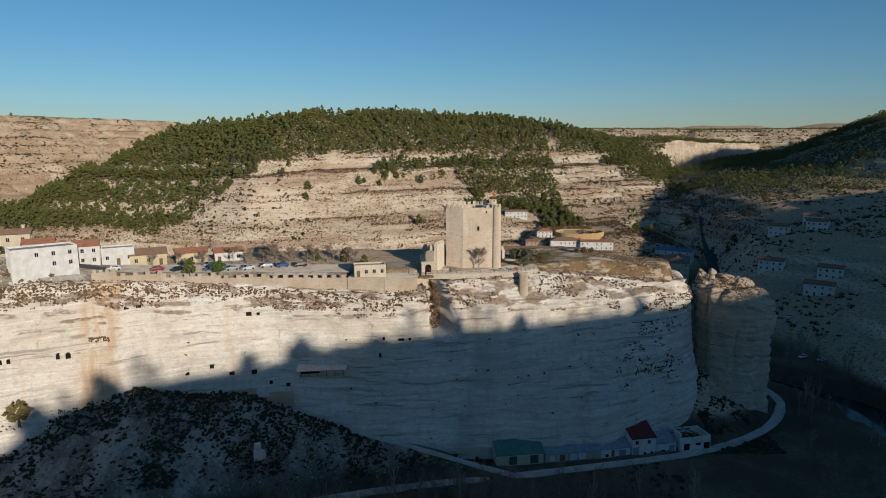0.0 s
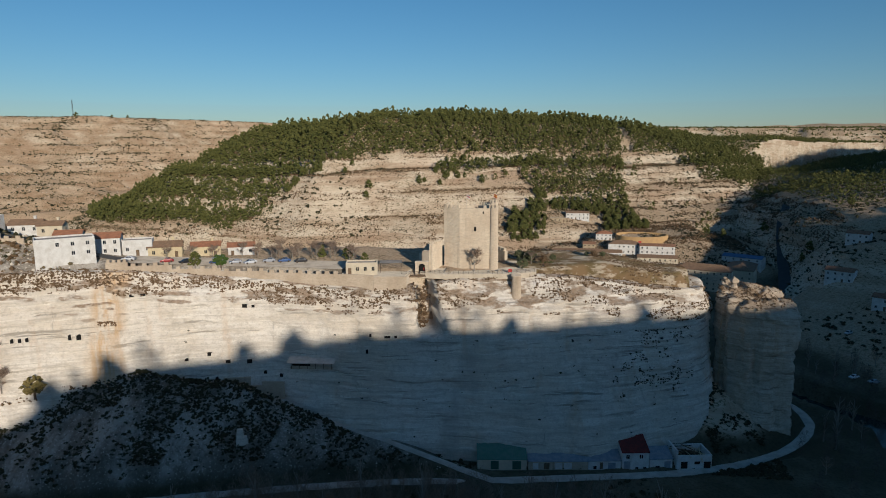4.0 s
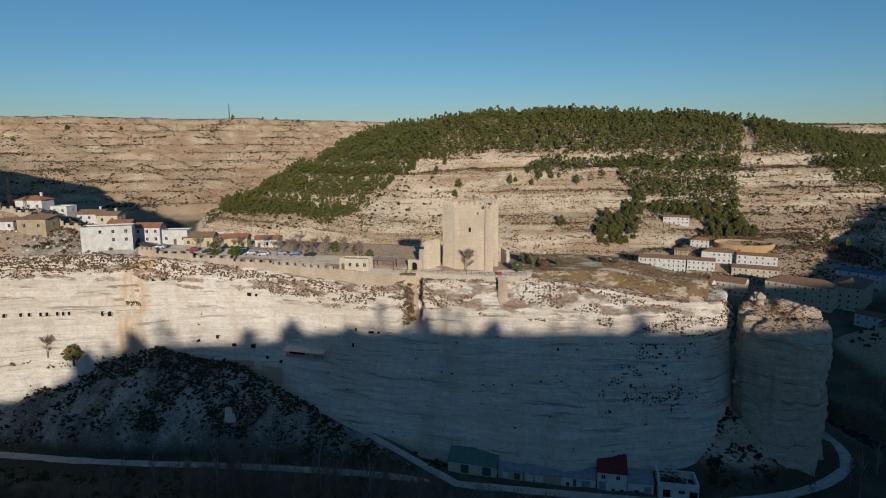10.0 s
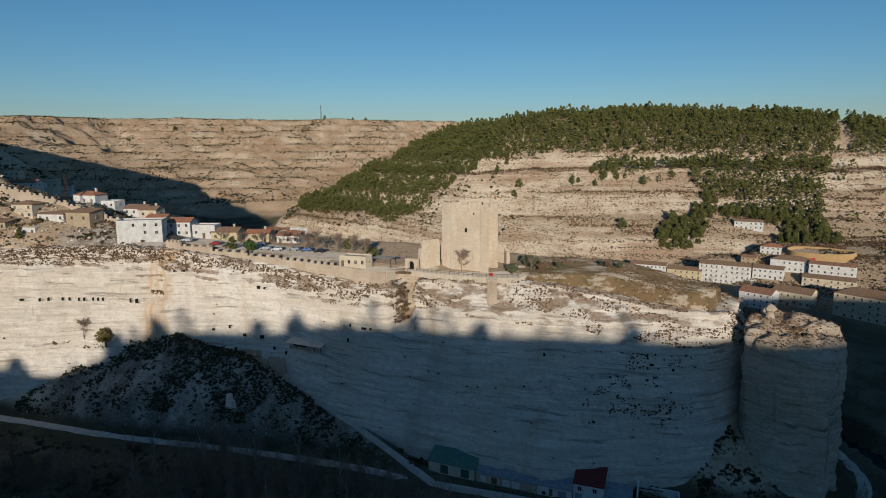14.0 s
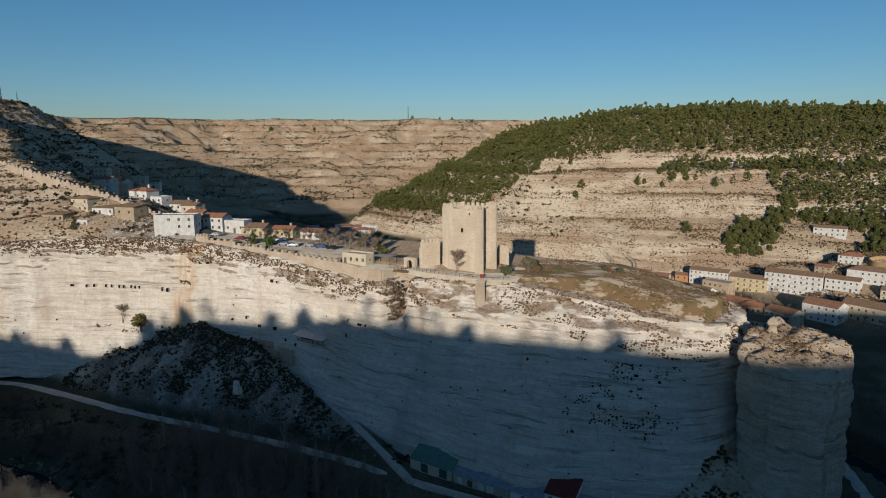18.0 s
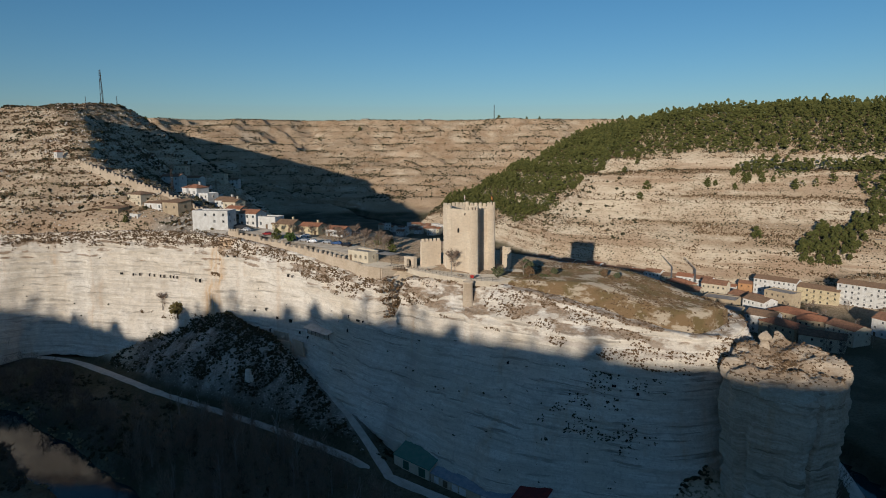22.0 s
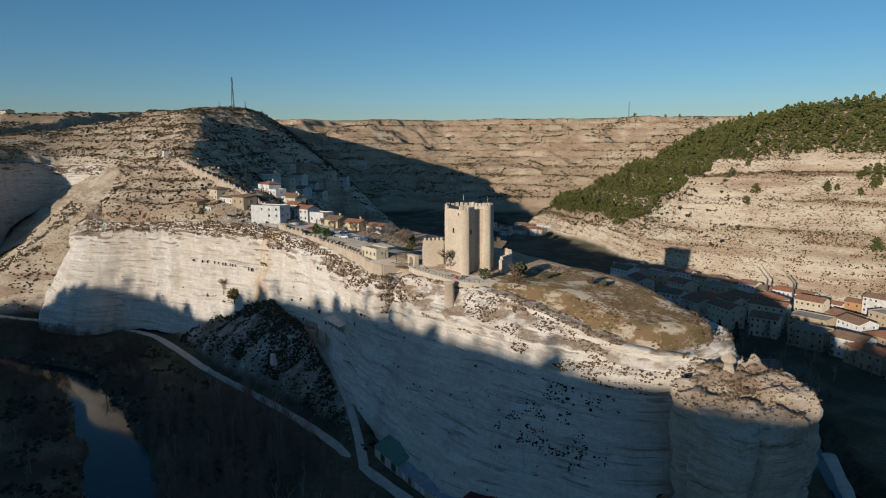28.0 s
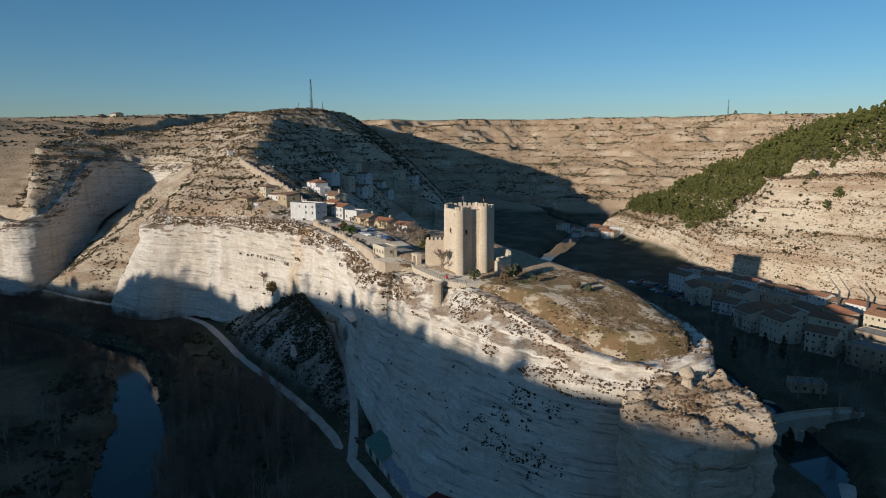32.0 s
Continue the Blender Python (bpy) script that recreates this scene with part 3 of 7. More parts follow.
# ---- building helpers ----
class Geo:
    """Gathers simple solids into one mesh."""

    def __init__(self):
        self.v, self.f, self.m = [], [], []

    def add(self, verts, faces, slot=0):
        n = len(self.v)
        self.v += [tuple(p) for p in verts]
        self.f += [tuple(i + n for i in f) for f in faces]
        self.m += [slot] * len(faces)
        return self

    def box(self, cx, cy, z0, sx, sy, sz, turn=0, slot=0, taper=0.0):
        c, s = math.cos(radians(turn)), math.sin(radians(turn))
        vs = []
        for k in (0, 1):
            e = 1 - taper * k
            for a, b in ((-1, -1), (1, -1), (1, 1), (-1, 1)):
                x, y = a * sx / 2 * e, b * sy / 2 * e
                vs.append((cx + c * x - s * y, cy + s * x + c * y, z0 + sz * k))
        return self.add(vs, [(3, 2, 1, 0), (4, 5, 6, 7), (0, 1, 5, 4), (1, 2, 6, 5), (2, 3, 7, 6), (3, 0, 4, 7)], slot)

    def prism(self, poly, z0, z1, slot=0, shrink=1.0):
        n = len(poly)
        mx, my = sum(p[0] for p in poly) / n, sum(p[1] for p in poly) / n
        vs = [(p[0], p[1], z0) for p in poly] + [(mx + (p[0] - mx) * shrink, my + (p[1] - my) * shrink, z1) for p in poly]
        fs = [tuple(range(n - 1, -1, -1)), tuple(range(n, 2 * n))] + [(i, (i + 1) % n, n + (i + 1) % n, n + i) for i in range(n)]
        return self.add(vs, fs, slot)

    def tube(self, x, y, z0, z1, r0, r1=None, n=12, slot=0):
        r1 = r0 if r1 is None else r1
        ring = [(math.cos(2 * math.pi * i / n), math.sin(2 * math.pi * i / n)) for i in range(n)]
        vs = [(x + r0 * c, y + r0 * s, z0) for c, s in ring] + [(x + r1 * c, y + r1 * s, z1) for c, s in ring]
        fs = [tuple(range(n - 1, -1, -1)), tuple(range(n, 2 * n))] + [(i, (i + 1) % n, n + (i + 1) % n, n + i) for i in range(n)]
        return self.add(vs, fs, slot)

    def limb(self, a, b, r0, r1, n=5, slot=0):
        a, b = Vector(a), Vector(b)
        d = (b - a).normalized()
        u = d.orthogonal().normalized()
        w = d.cross(u)
        vs = []
        for p, r in ((a, r0), (b, r1)):
            for i in range(n):
                t = 2 * math.pi * i / n
                vs.append(p + (u * math.cos(t) + w * math.sin(t)) * r)
        return self.add(vs, [(i, (i + 1) % n, n + (i + 1) % n, n + i) for i in range(n)] + [tuple(range(n, 2 * n))], slot)

    def mesh(self, name, *mats, smooth_faces=False):
        me = bpy.data.meshes.new(name)
        me.from_pydata(self.v, [], self.f)
        for m in mats:
            me.materials.append(m)
        if len(mats) > 1:
            me.polygons.foreach_set("material_index", self.m)
        if smooth_faces:
            me.polygons.foreach_set("use_smooth", [True] * len(self.f))
        me.update()
        return me


def thing(name, m=None, label="", category="", group="", kind=""):
    ob = new(name)
    ob.empty_display_size = 0.5
    if m is not None:
        ob.matrix_world = m
    return tagged(ob, label, category, group, kind)


def part(name, me, parent, label="", at=None):
    ob = new(name, me)
    ob.parent = parent
    if at is not None:
        ob.matrix_basis = at
    if label:
        ob["label"] = label
    return ob


def height(x, y):
    return float(land(np.array([float(x)]), np.array([float(y)]))[0])


from mathutils.bvhtree import BVHTree
cliff_tree = BVHTree.FromPolygons([v.co[:] for v in cliff.data.vertices], [p.vertices[:] for p in cliff.data.polygons])


def on_cliff(x, z, way=(0, 1, 0)):
    """The place on the rock face in front of x at the height z, and the outward bearing in degrees."""
    hit, n, _, _ = cliff_tree.ray_cast(Vector((x - way[0] * 120, -20 - way[1] * 140, z)), Vector(way))
    if hit is None:
        hit, n = Vector((x, -30, z)), Vector((0.3, -0.95, 0))
    return hit


# near-black colour that stands in for the shade inside openings
M_DARK = plain("opening_shade", (0.012, 0.011, 0.010), (0.02, 0.018, 0.016), 1.0, 0.95, 0)
M_GLASS = Mat("window_glass", 0.08, 0, 0.5).done((0.02, 0.025, 0.03))
M_IRON = plain("dark_iron", (0.05, 0.045, 0.04), (0.09, 0.06, 0.04), 2.0, 0.6, 0.1, 0.6)
M_STEEL = plain("galvanised_steel", (0.42, 0.43, 0.44), (0.33, 0.34, 0.35), 2.0, 0.45, 0.1, 0.8)
M_WOOD = plain("weathered_wood", (0.22, 0.15, 0.09), (0.14, 0.09, 0.055), 1.5, 0.85, 0.3)
M_GRAVEL = plain("castle_gravel", (0.64, 0.56, 0.44), (0.54, 0.46, 0.35), 0.5, 0.95, 0.3)
M_CREAM = plain("cream_render", (0.66, 0.58, 0.44), (0.58, 0.50, 0.37), 0.5)
M_YELLOW = plain("yellow_render", (0.66, 0.56, 0.36), (0.58, 0.48, 0.31), 0.5)
M_ORANGE = plain("orange_render", (0.56, 0.31, 0.14), (0.48, 0.27, 0.13), 0.5)
M_TAN = plain("tan_block", (0.50, 0.40, 0.27), (0.42, 0.33, 0.22), 0.6, 0.95, 0.3)
M_BROWNTILE = plain("brown_tile", (0.27, 0.17, 0.105), (0.19, 0.125, 0.08), 0.9, 0.9, 0.4)
M_REDTILE = plain("red_tile", (0.36, 0.165, 0.09), (0.26, 0.12, 0.07), 0.9, 0.85, 0.4)
M_GREYROOF = plain("grey_flat_roof", (0.25, 0.23, 0.21), (0.18, 0.17, 0.16), 0.5, 0.9, 0.2)
M_RED = plain("red_paint", (0.50, 0.04, 0.03), (0.42, 0.04, 0.03), 2, 0.6, 0)
M_FLAGY = plain("yellow_cloth", (0.70, 0.48, 0.05), (0.62, 0.42, 0.05), 2, 0.8, 0)
M_FLAGW = plain("white_cloth", (0.75, 0.74, 0.72), (0.68, 0.67, 0.66), 2, 0.8, 0)


# ---- the keep ----
KEEP = [(-6.1, -5.9), (-0.5, -8.9), (10.2, -7.2), (7.6, -2.2), (9.6, 1.2), (4.0, 6.5), (-6.0, 3.8)]
KEEP_BASE, KEEP_TOP = 60.6, 80.3
keep = thing("castle_keep", pose(0, 0, KEEP_BASE), "tall pale masonry keep with battlements and round corner turrets", "castle")


def inset(poly, d):
    n, r = len(poly), []
    for i in range(n):
        p, a, b = Vector(poly[i]), Vector(poly[i - 1]), Vector(poly[(i + 1) % n])
        u, w = (p - a).normalized(), (b - p).normalized()
        n1, n2 = Vector((-u.y, u.x)), Vector((-w.y, w.x))
        k = (n1 + n2)
        k = k / max(0.4, k.length_squared / 2)
        r.append((p + k * d)[:])
    return r


def keep_shell():
    """Outer wall with courses set back by chance, an inner face and a walk between them."""
    g = Geo()
    h = KEEP_TOP - KEEP_BASE
    rows = 34
    pts = []
    for i in range(len(KEEP)):
        a, b = Vector(KEEP[i]), Vector(KEEP[(i + 1) % len(KEEP)])
        k = max(2, int((b - a).length / 0.9))
        pts += [a.lerp(b, j / k) for j in range(k)]
    n = len(pts)
    c = Vector((1.5, -1.8))
    rnd = np.random.RandomState(3)
    vs = []
    for r in range(rows + 1):
        z = -1.2 + (h + 1.2) * r / rows
        for p in pts:
            d = (p - c).normalized()
            e = 0.05 * rnd.randn() + 0.30 * max(0, 1 - r / 5) * 0.5
            vs.append((p.x + d.x * e, p.y + d.y * e, z))
    fs = [(r * n + i, r * n + (i + 1) % n, (r + 1) * n + (i + 1) % n, (r + 1) * n + i) for r in range(rows) for i in range(n)]
    g.add(vs, fs)
    inner = inset(KEEP, 1.5)
    m = len(KEEP)
    g.add([(p[0], p[1], h) for p in KEEP] + [(p[0], p[1], h) for p in inner], [(i, (i + 1) % m, m + (i + 1) % m, m + i) for i in range(m)])
    g.add([(p[0], p[1], h) for p in inner] + [(p[0], p[1], h - 1.6) for p in inner], [((i + 1) % m, i, m + i, m + (i + 1) % m) for i in range(m)] + [tuple(range(m, 2 * m))])
    return g.mesh("wall", M_KEEP)


part("wall", keep_shell(), keep)
for (tx, ty), top in (((10.4, -7.0), 20.0), ((9.4, 1.0), 20.9)):
    ring = [(math.cos(2 * math.pi * i / 18), math.sin(2 * math.pi * i / 18)) for i in range(18)]
    vs = [(tx + (1.42 - 0.012 * k) * c, ty + (1.42 - 0.012 * k) * s_, -1 + k * (top + 1) / 10) for k in range(11) for c, s_ in ring]
    g = Geo().add(vs, [(k * 18 + i, k * 18 + (i + 1) % 18, (k + 1) * 18 + (i + 1) % 18, (k + 1) * 18 + i) for k in range(10) for i in range(18)] + [tuple(range(180, 198))])
    tur = part("turret", g.mesh("turret", M_KEEP, smooth_faces=False), keep, "half-round masonry turret")
    for k in range(6):
        a = k * math.pi / 3 + 0.3
        part("merlon", Geo().box(tx + 1.05 * math.cos(a), ty + 1.05 * math.sin(a), top, 0.45, 0.62, 0.85, math.degrees(a)).mesh("merlon", M_KEEP), tur)
# battlements along the walls, partly broken away on the front
rnd = random.Random(5)
for i in range(len(KEEP)):
    a, b = Vector(KEEP[i]), Vector(KEEP[(i + 1) % len(KEEP)])
    L = (b - a).length
    k = max(2, round(L / 1.75))
    ang = math.degrees(math.atan2(b.y - a.y, b.x - a.x))
    nrm = Vector((-(b - a).y, (b - a).x)).normalized()
    for j in range(k):
        p = a.lerp(b, (j + 0.5) / k) + nrm * 0.32
        hgt = rnd.uniform(0.85, 1.15)
        if i == 1 and 0.22 < (j + 0.5) / k < 0.75:
            hgt *= rnd.choice((0.12, 0.3, 0.45))
        part("merlon", Geo().box(p.x, p.y, KEEP_TOP - KEEP_BASE, 0.98, 0.6, hgt, ang, taper=0.05).mesh("merlon", M_KEEP), keep)


def keep_window(x, y, z, ang, w=0.75, h=1.5):
    g = Geo()
    # solid near-black filling paints the shade within; the wall has no hole
    g.box(0, -0.02, 0, w, 0.3, h * 0.7, slot=1)
    g.add([(w / 2 * math.cos(t), s, h * 0.7 + w / 2 * math.sin(t)) for s in (-0.17, 0.13) for t in [math.pi * i / 8 for i in range(9)]],
          [tuple(range(8, -1, -1)), tuple(range(9, 18))] + [(i, i + 1, i + 10, i + 9) for i in range(8)], 1)
    for s in (-1, 1):
        g.box(s * (w / 2 + 0.14), 0, -0.05, 0.28, 0.36, h * 0.75)
    g.box(0, 0, -0.28, w + 0.7, 0.40, 0.25)
    return part("window", g.mesh("window", M_KEEP, M_DARK), keep, "small arched window with its inner shade painted near-black", pose(x, y, z - KEEP_BASE, 0, 0, ang))


front = math.degrees(math.atan2(1.7, 10.7))
keep_window(4.4, -8.12, 73.0, front)
keep_window(7.0, -7.7, 78.6, front, 0.4, 0.8)
keep_window(9.0, -4.6, 72.8, 118)
keep_window(9.2, 0.0, 72.9, 58, 0.5, 1.0)
for (fx, fy), mats in (((0.9, -2.9), (M_FLAGW, M_RED)), ((9.4, 1.0), (M_RED, M_FLAGY))):
    z0 = KEEP_TOP - KEEP_BASE - 1.6 if fx < 5 else 20.9
    pole = part("flagpole", Geo().tube(fx, fy, z0, 23.9, 0.05, 0.035, 8).mesh("flagpole", M_STEEL), keep, "thin steel flagpole")
    g = Geo()
    for band in range(3):
        zs = 23.8 - band * 0.35
        cols = [(fx + 0.05 + 0.25 * i, fy - 0.12 * i + 0.09 * math.sin(i * 1.7), zs - 0.13 * i) for i in range(5)]
        g.add([(*c[:2], c[2]) for c in cols] + [(c[0], c[1], c[2] - 0.36) for c in cols], [(i, i + 1, i + 6, i + 5) for i in range(4)], band % 2)
    part("flag", g.mesh("flag", *mats), pole, "drooping cloth flag in two colours")

# ---- ruined ward wall, gate, terrace, railing and bridge beside the keep ----
ruin = thing("ruined_wall", pose(-9, -9, 60.5), "ruined crenellated stone wall beside the keep", "wall")


def wall_run(parent, a, b, base, z0, z1, thick, mat, merlons=0, jag=0.0, seed=1, name="wall"):
    """A straight wall with an uneven top, in world terms under a parent at base."""
    rn = random.Random(seed)
    a, b = Vector(a) - Vector(base[:2]), Vector(b) - Vector(base[:2])
    L = (b - a).length
    n = max(2, int(L / 0.8))
    d = (b - a).normalized()
    s = Vector((-d.y, d.x)) * thick / 2
    g = Geo()
    tops = [z1 - base[2] + rn.uniform(-jag, jag) for _ in range(n + 1)]
    for i in range(n):
        p, q = a + d * L * i / n, a + d * L * (i + 1) / n
        v = []
        for e, t in ((p, tops[i]), (q, tops[i + 1])):
            v += [(e.x + s.x, e.y + s.y, z0 - base[2]), (e.x - s.x, e.y - s.y, z0 - base[2]), (e.x - s.x, e.y - s.y, t), (e.x + s.x, e.y + s.y, t)]
        fs = [(1, 5, 6, 2), (4, 0, 3, 7), (3, 2, 6, 7)]
        if i == 0:
            fs.append((0, 1, 2, 3))
        if i == n - 1:
            fs.append((5, 4, 7, 6))
        g.add(v, fs)
    w = part(name, g.mesh(name, mat), parent)
    ang = math.degrees(math.atan2(d.y, d.x))
    for k in range(merlons):
        p = a + d * L * (k + 0.5) / merlons
        part("merlon", Geo().box(p.x, p.y, z1 - base[2] - 0.02, min(1.25, L / merlons * 0.52), thick * 0.9, 0.85 + rn.uniform(-0.1, 0.1), ang, taper=0.04).mesh("merlon", mat), w)
    return w


RB = (-9, -9, 60.5)
wall_run(ruin, (-9.2, -12.8), (-7.2, -6.3), RB, 59.5, 69.0, 1.1, M_KEEP, 5, 0.05, 2)
wall_run(ruin, (-12.2, -10.2), (-9.4, -12.4), RB, 59.5, 66.8, 1.0, M_KEEP, 0, 0.7, 3)
wall_run(ruin, (-14.5, -4.0), (-12.2, -10.2), RB, 59.5, 65.2, 1.0, M_KEEP, 0, 0.9, 4)
wall_run(ruin, (-6.2, 4.0), (-14.5, 2.0), RB, 59.0, 66.0, 1.1, M_KEEP, 4, 0.4, 6)
back = thing("ruined_tower", pose(8, 10, 58), "broken stone corner tower behind the keep", "ruin")
wall_run(back, (13.4, 3.6), (9.2, 9.8), (8, 10, 58), 57, 65.0, 1.1, M_KEEP, 3, 0.4, 7)
wall_run(back, (9.2, 9.8), (4.5, 10.5), (8, 10, 58), 57, 66.0, 1.1, M_KEEP, 3, 0.3, 8)
gate = thing("stone_gate", pose(-11.6, -15.4, 60.2, 0, 0, 12), "small stone gateway with an arched door", "gate")
g = Geo()
for s in (-1, 1):
    g.box(s * 1.55, 0, -0.5, 1.1, 1.6, 4.0)
arch = [(1.0 * math.cos(t), 2.2 + 1.0 * math.sin(t)) for t in [math.pi * i / 10 for i in range(11)]]
for s in (-0.8, 0.8):
    g.add([(x, s, z) for x, z in arch] + [(x * 1.0, s, 3.5) for x, z in arch], [(i, i + 1, i + 12, i + 11) if s < 0 else (i + 1, i, i + 11, i + 12) for i in range(10)])
g.add([(x, s, z) for s in (-0.8, 0.8) for x, z in arch], [(i, i + 1, i + 12, i + 11) for i in range(10)])
g.box(0, 0, 3.45, 4.3, 1.7, 0.35)
part("arch", g.mesh("arch", M_KEEP), gate)
part("door", Geo().box(0, 0.5, -0.4, 2.0, 0.12, 3.2).mesh("door", M_DARK), gate, "dark recessed door")

# the level forecourt
TERR = [(-12, -17.2), (-4, -18.0), (8, -16.0), (17, -14.2), (24, -9.5), (24, 4), (16, 9), (-7, 7), (-13, -4)]
terrace_ob = new("courtyard", Geo().prism(TERR, 59.0, 60.62).mesh("courtyard", M_GRAVEL))
tagged(terrace_ob, "pale gravel courtyard round the keep", "courtyard", kind="structure")
rail = thing("railing", pose(0, -17, 60.62), "thin iron railing along the courtyard edge", "railing")
edge = [(-11.5, -16.9), (-4, -17.7), (8, -15.7), (16.8, -13.9), (23.6, -9.3)]
for i in range(len(edge) - 1):
    a, b = Vector(edge[i]) - Vector((0, -17)), Vector(edge[i + 1]) - Vector((0, -17))
    n = max(2, round((b - a).length / 1.6))
    for j in range(n + (i == len(edge) - 2)):
        p = a.lerp(b, j / n)
        part("post", Geo().tube(p.x, p.y, 0, 1.05, 0.04, n=6).mesh("post", M_IRON), rail)
    for z in (0.55, 1.02):
        part("bar", Geo().limb((a.x, a.y, z), (b.x, b.y, z), 0.03, 0.03).mesh("bar", M_IRON), rail)
pier = thing("buttress", pose(18.4, -16.4, 60.6), "round stone buttress under the courtyard edge", "buttress")
part("shaft", Geo().tube(0, 0, -7.0, -0.1, 1.55, 1.4, 16).mesh("shaft", M_STONE), pier)
part("cap", Geo().tube(0, 0, -0.1, 0.2, 1.7, 1.6, 14).mesh("cap", M_KEEP), pier)
for x, y in ((16.2, -12.9), (-10.6, -14.8)):
    sign = thing("information_board", pose(x, y, 60.62, 0, 0, 15), "rust-red metal information board on two posts", "sign")
    part("board", Geo().box(0, 0, 0.35, 1.2, 0.12, 0.9).mesh("board", M_RED), sign)
    for s in (-0.45, 0.45):
        part("post", Geo().box(s, 0.1, 0, 0.09, 0.09, 0.9).mesh("post", M_IRON), sign)
benches = [(10.5, -12.8, 12), (12.8, -10.6, 60), (-3, -14.9, -8)]
for x, y, a in benches:
    b = thing("stone_bench", pose(x, y, 60.62, 0, 0, a), "pale stone block bench in the courtyard", "bench", "courtyard benches")
    part("seat", Geo().box(0, 0, 0.36, 1.7, 0.5, 0.12).mesh("seat", M_STONE), b)
    for s in (-0.6, 0.6):
        part("foot", Geo().box(s, 0, 0, 0.3, 0.42, 0.36).mesh("foot", M_STONE), b)

# footbridge over the cleft, with stairs below
bridge = thing("footbridge", pose(-13.6, -19.2, 60.1, 0, 0, 18), "short wooden footbridge over the cleft", "bridge")
for k in range(16):
    part("plank", Geo().box(-3.6 + 0.48 * k, 0, 0, 0.44, 2.2, 0.08).mesh("plank", M_WOOD), bridge)
for s in (-1.1, 1.1):
    part("beam", Geo().box(0, s, -0.35, 7.8, 0.2, 0.33).mesh("beam", M_WOOD), bridge)
    part("handrail", Geo().box(0, s, 1.0, 7.6, 0.08, 0.08).mesh("handrail", M_IRON), bridge)
    for k in range(6):
        part("post", Geo().box(-3.6 + 1.44 * k, s, 0.05, 0.07, 0.07, 0.98).mesh("post", M_IRON), bridge)

stairs = thing("wooden_stairs", pose(-9.6, -25.4, 46.8, 0, 0, 8), "steep wooden stairs zigzagging up the rocky cleft", "stairs")
for f in range(3):
    way = 1 if f % 2 else -1
    for s in (-0.55, 0.55):
        part("stringer", Geo().limb((-way * 1.2, s, 3.6 * f), (way * 1.2, s, 3.6 * f + 3.4), 0.11, 0.11, 4).mesh("stringer", M_WOOD), stairs)
        part("handrail", Geo().limb((-way * 1.2, s, 3.6 * f + 1.0), (way * 1.2, s, 3.6 * f + 4.4), 0.05, 0.05, 4).mesh("handrail", M_WOOD), stairs)
    for k in range(9):
        part("step", Geo().box(way * (-1.1 + 0.275 * k), 0, 3.6 * f + 0.3 + 0.38 * k, 0.32, 1.1, 0.07).mesh("step", M_WOOD), stairs)
    part("landing", Geo().box(way * 1.7, 0, 3.6 * f + 3.4, 1.1, 1.3, 0.10).mesh("landing", M_WOOD), stairs)
    for s in (-0.55, 0.55):
        part("post", Geo().box(way * 2.1, s, 3.6 * f - 0.4, 0.14, 0.14, 4.9).mesh("post", M_WOOD), stairs)


# ---- houses ----
def window_mesh(w, h, frame_mat=None):
    """One solid casement: a proud frame with a mullion and two sunk panes."""
    t, m = 0.09, 0.03
    xs = (-w / 2 - t, -w / 2, -m, m, w / 2, w / 2 + t)
    zs = (-t, 0.0, h, h + t)
    vs = [(x, -0.07, z) for z in zs for x in xs] + [(x, 0.06, z) for z in (zs[0], zs[3]) for x in (xs[0], xs[5])]
    fs, slots = [], []
    for r in range(3):
        for c in range(5):
            a = r * 6 + c
            quad = (a, a + 1, a + 7, a + 6)
            if r == 1 and c in (1, 3):
                n = len(vs)
                vs += [(vs[i][0], 0.01, vs[i][2]) for i in quad]
                fs += [(quad[i], quad[(i + 1) % 4], n + (i + 1) % 4, n + i) for i in range(4)] + [(n, n + 1, n + 2, n + 3)]
                slots += [0, 0, 0, 0, 1]
            else:
                fs.append(quad)
                slots.append(0)
    fs += [(0, 24, 25, 5, 4, 3, 2, 1), (18, 19, 20, 21, 22, 23, 27, 26), (0, 6, 12, 18, 26, 24), (5, 25, 27, 23, 17, 11), (24, 26, 27, 25)]
    g = Geo()
    g.v, g.f, g.m = vs, fs, slots + [0] * 5
    return g.mesh("window", frame_mat or M_WHITE, M_GLASS)


WINDOWS = {}


def window_for(w, h, mat):
    key = (round(w, 2), round(h, 2), mat.name)
    if key not in WINDOWS:
        WINDOWS[key] = window_mesh(w, h, mat)
    return WINDOWS[key]


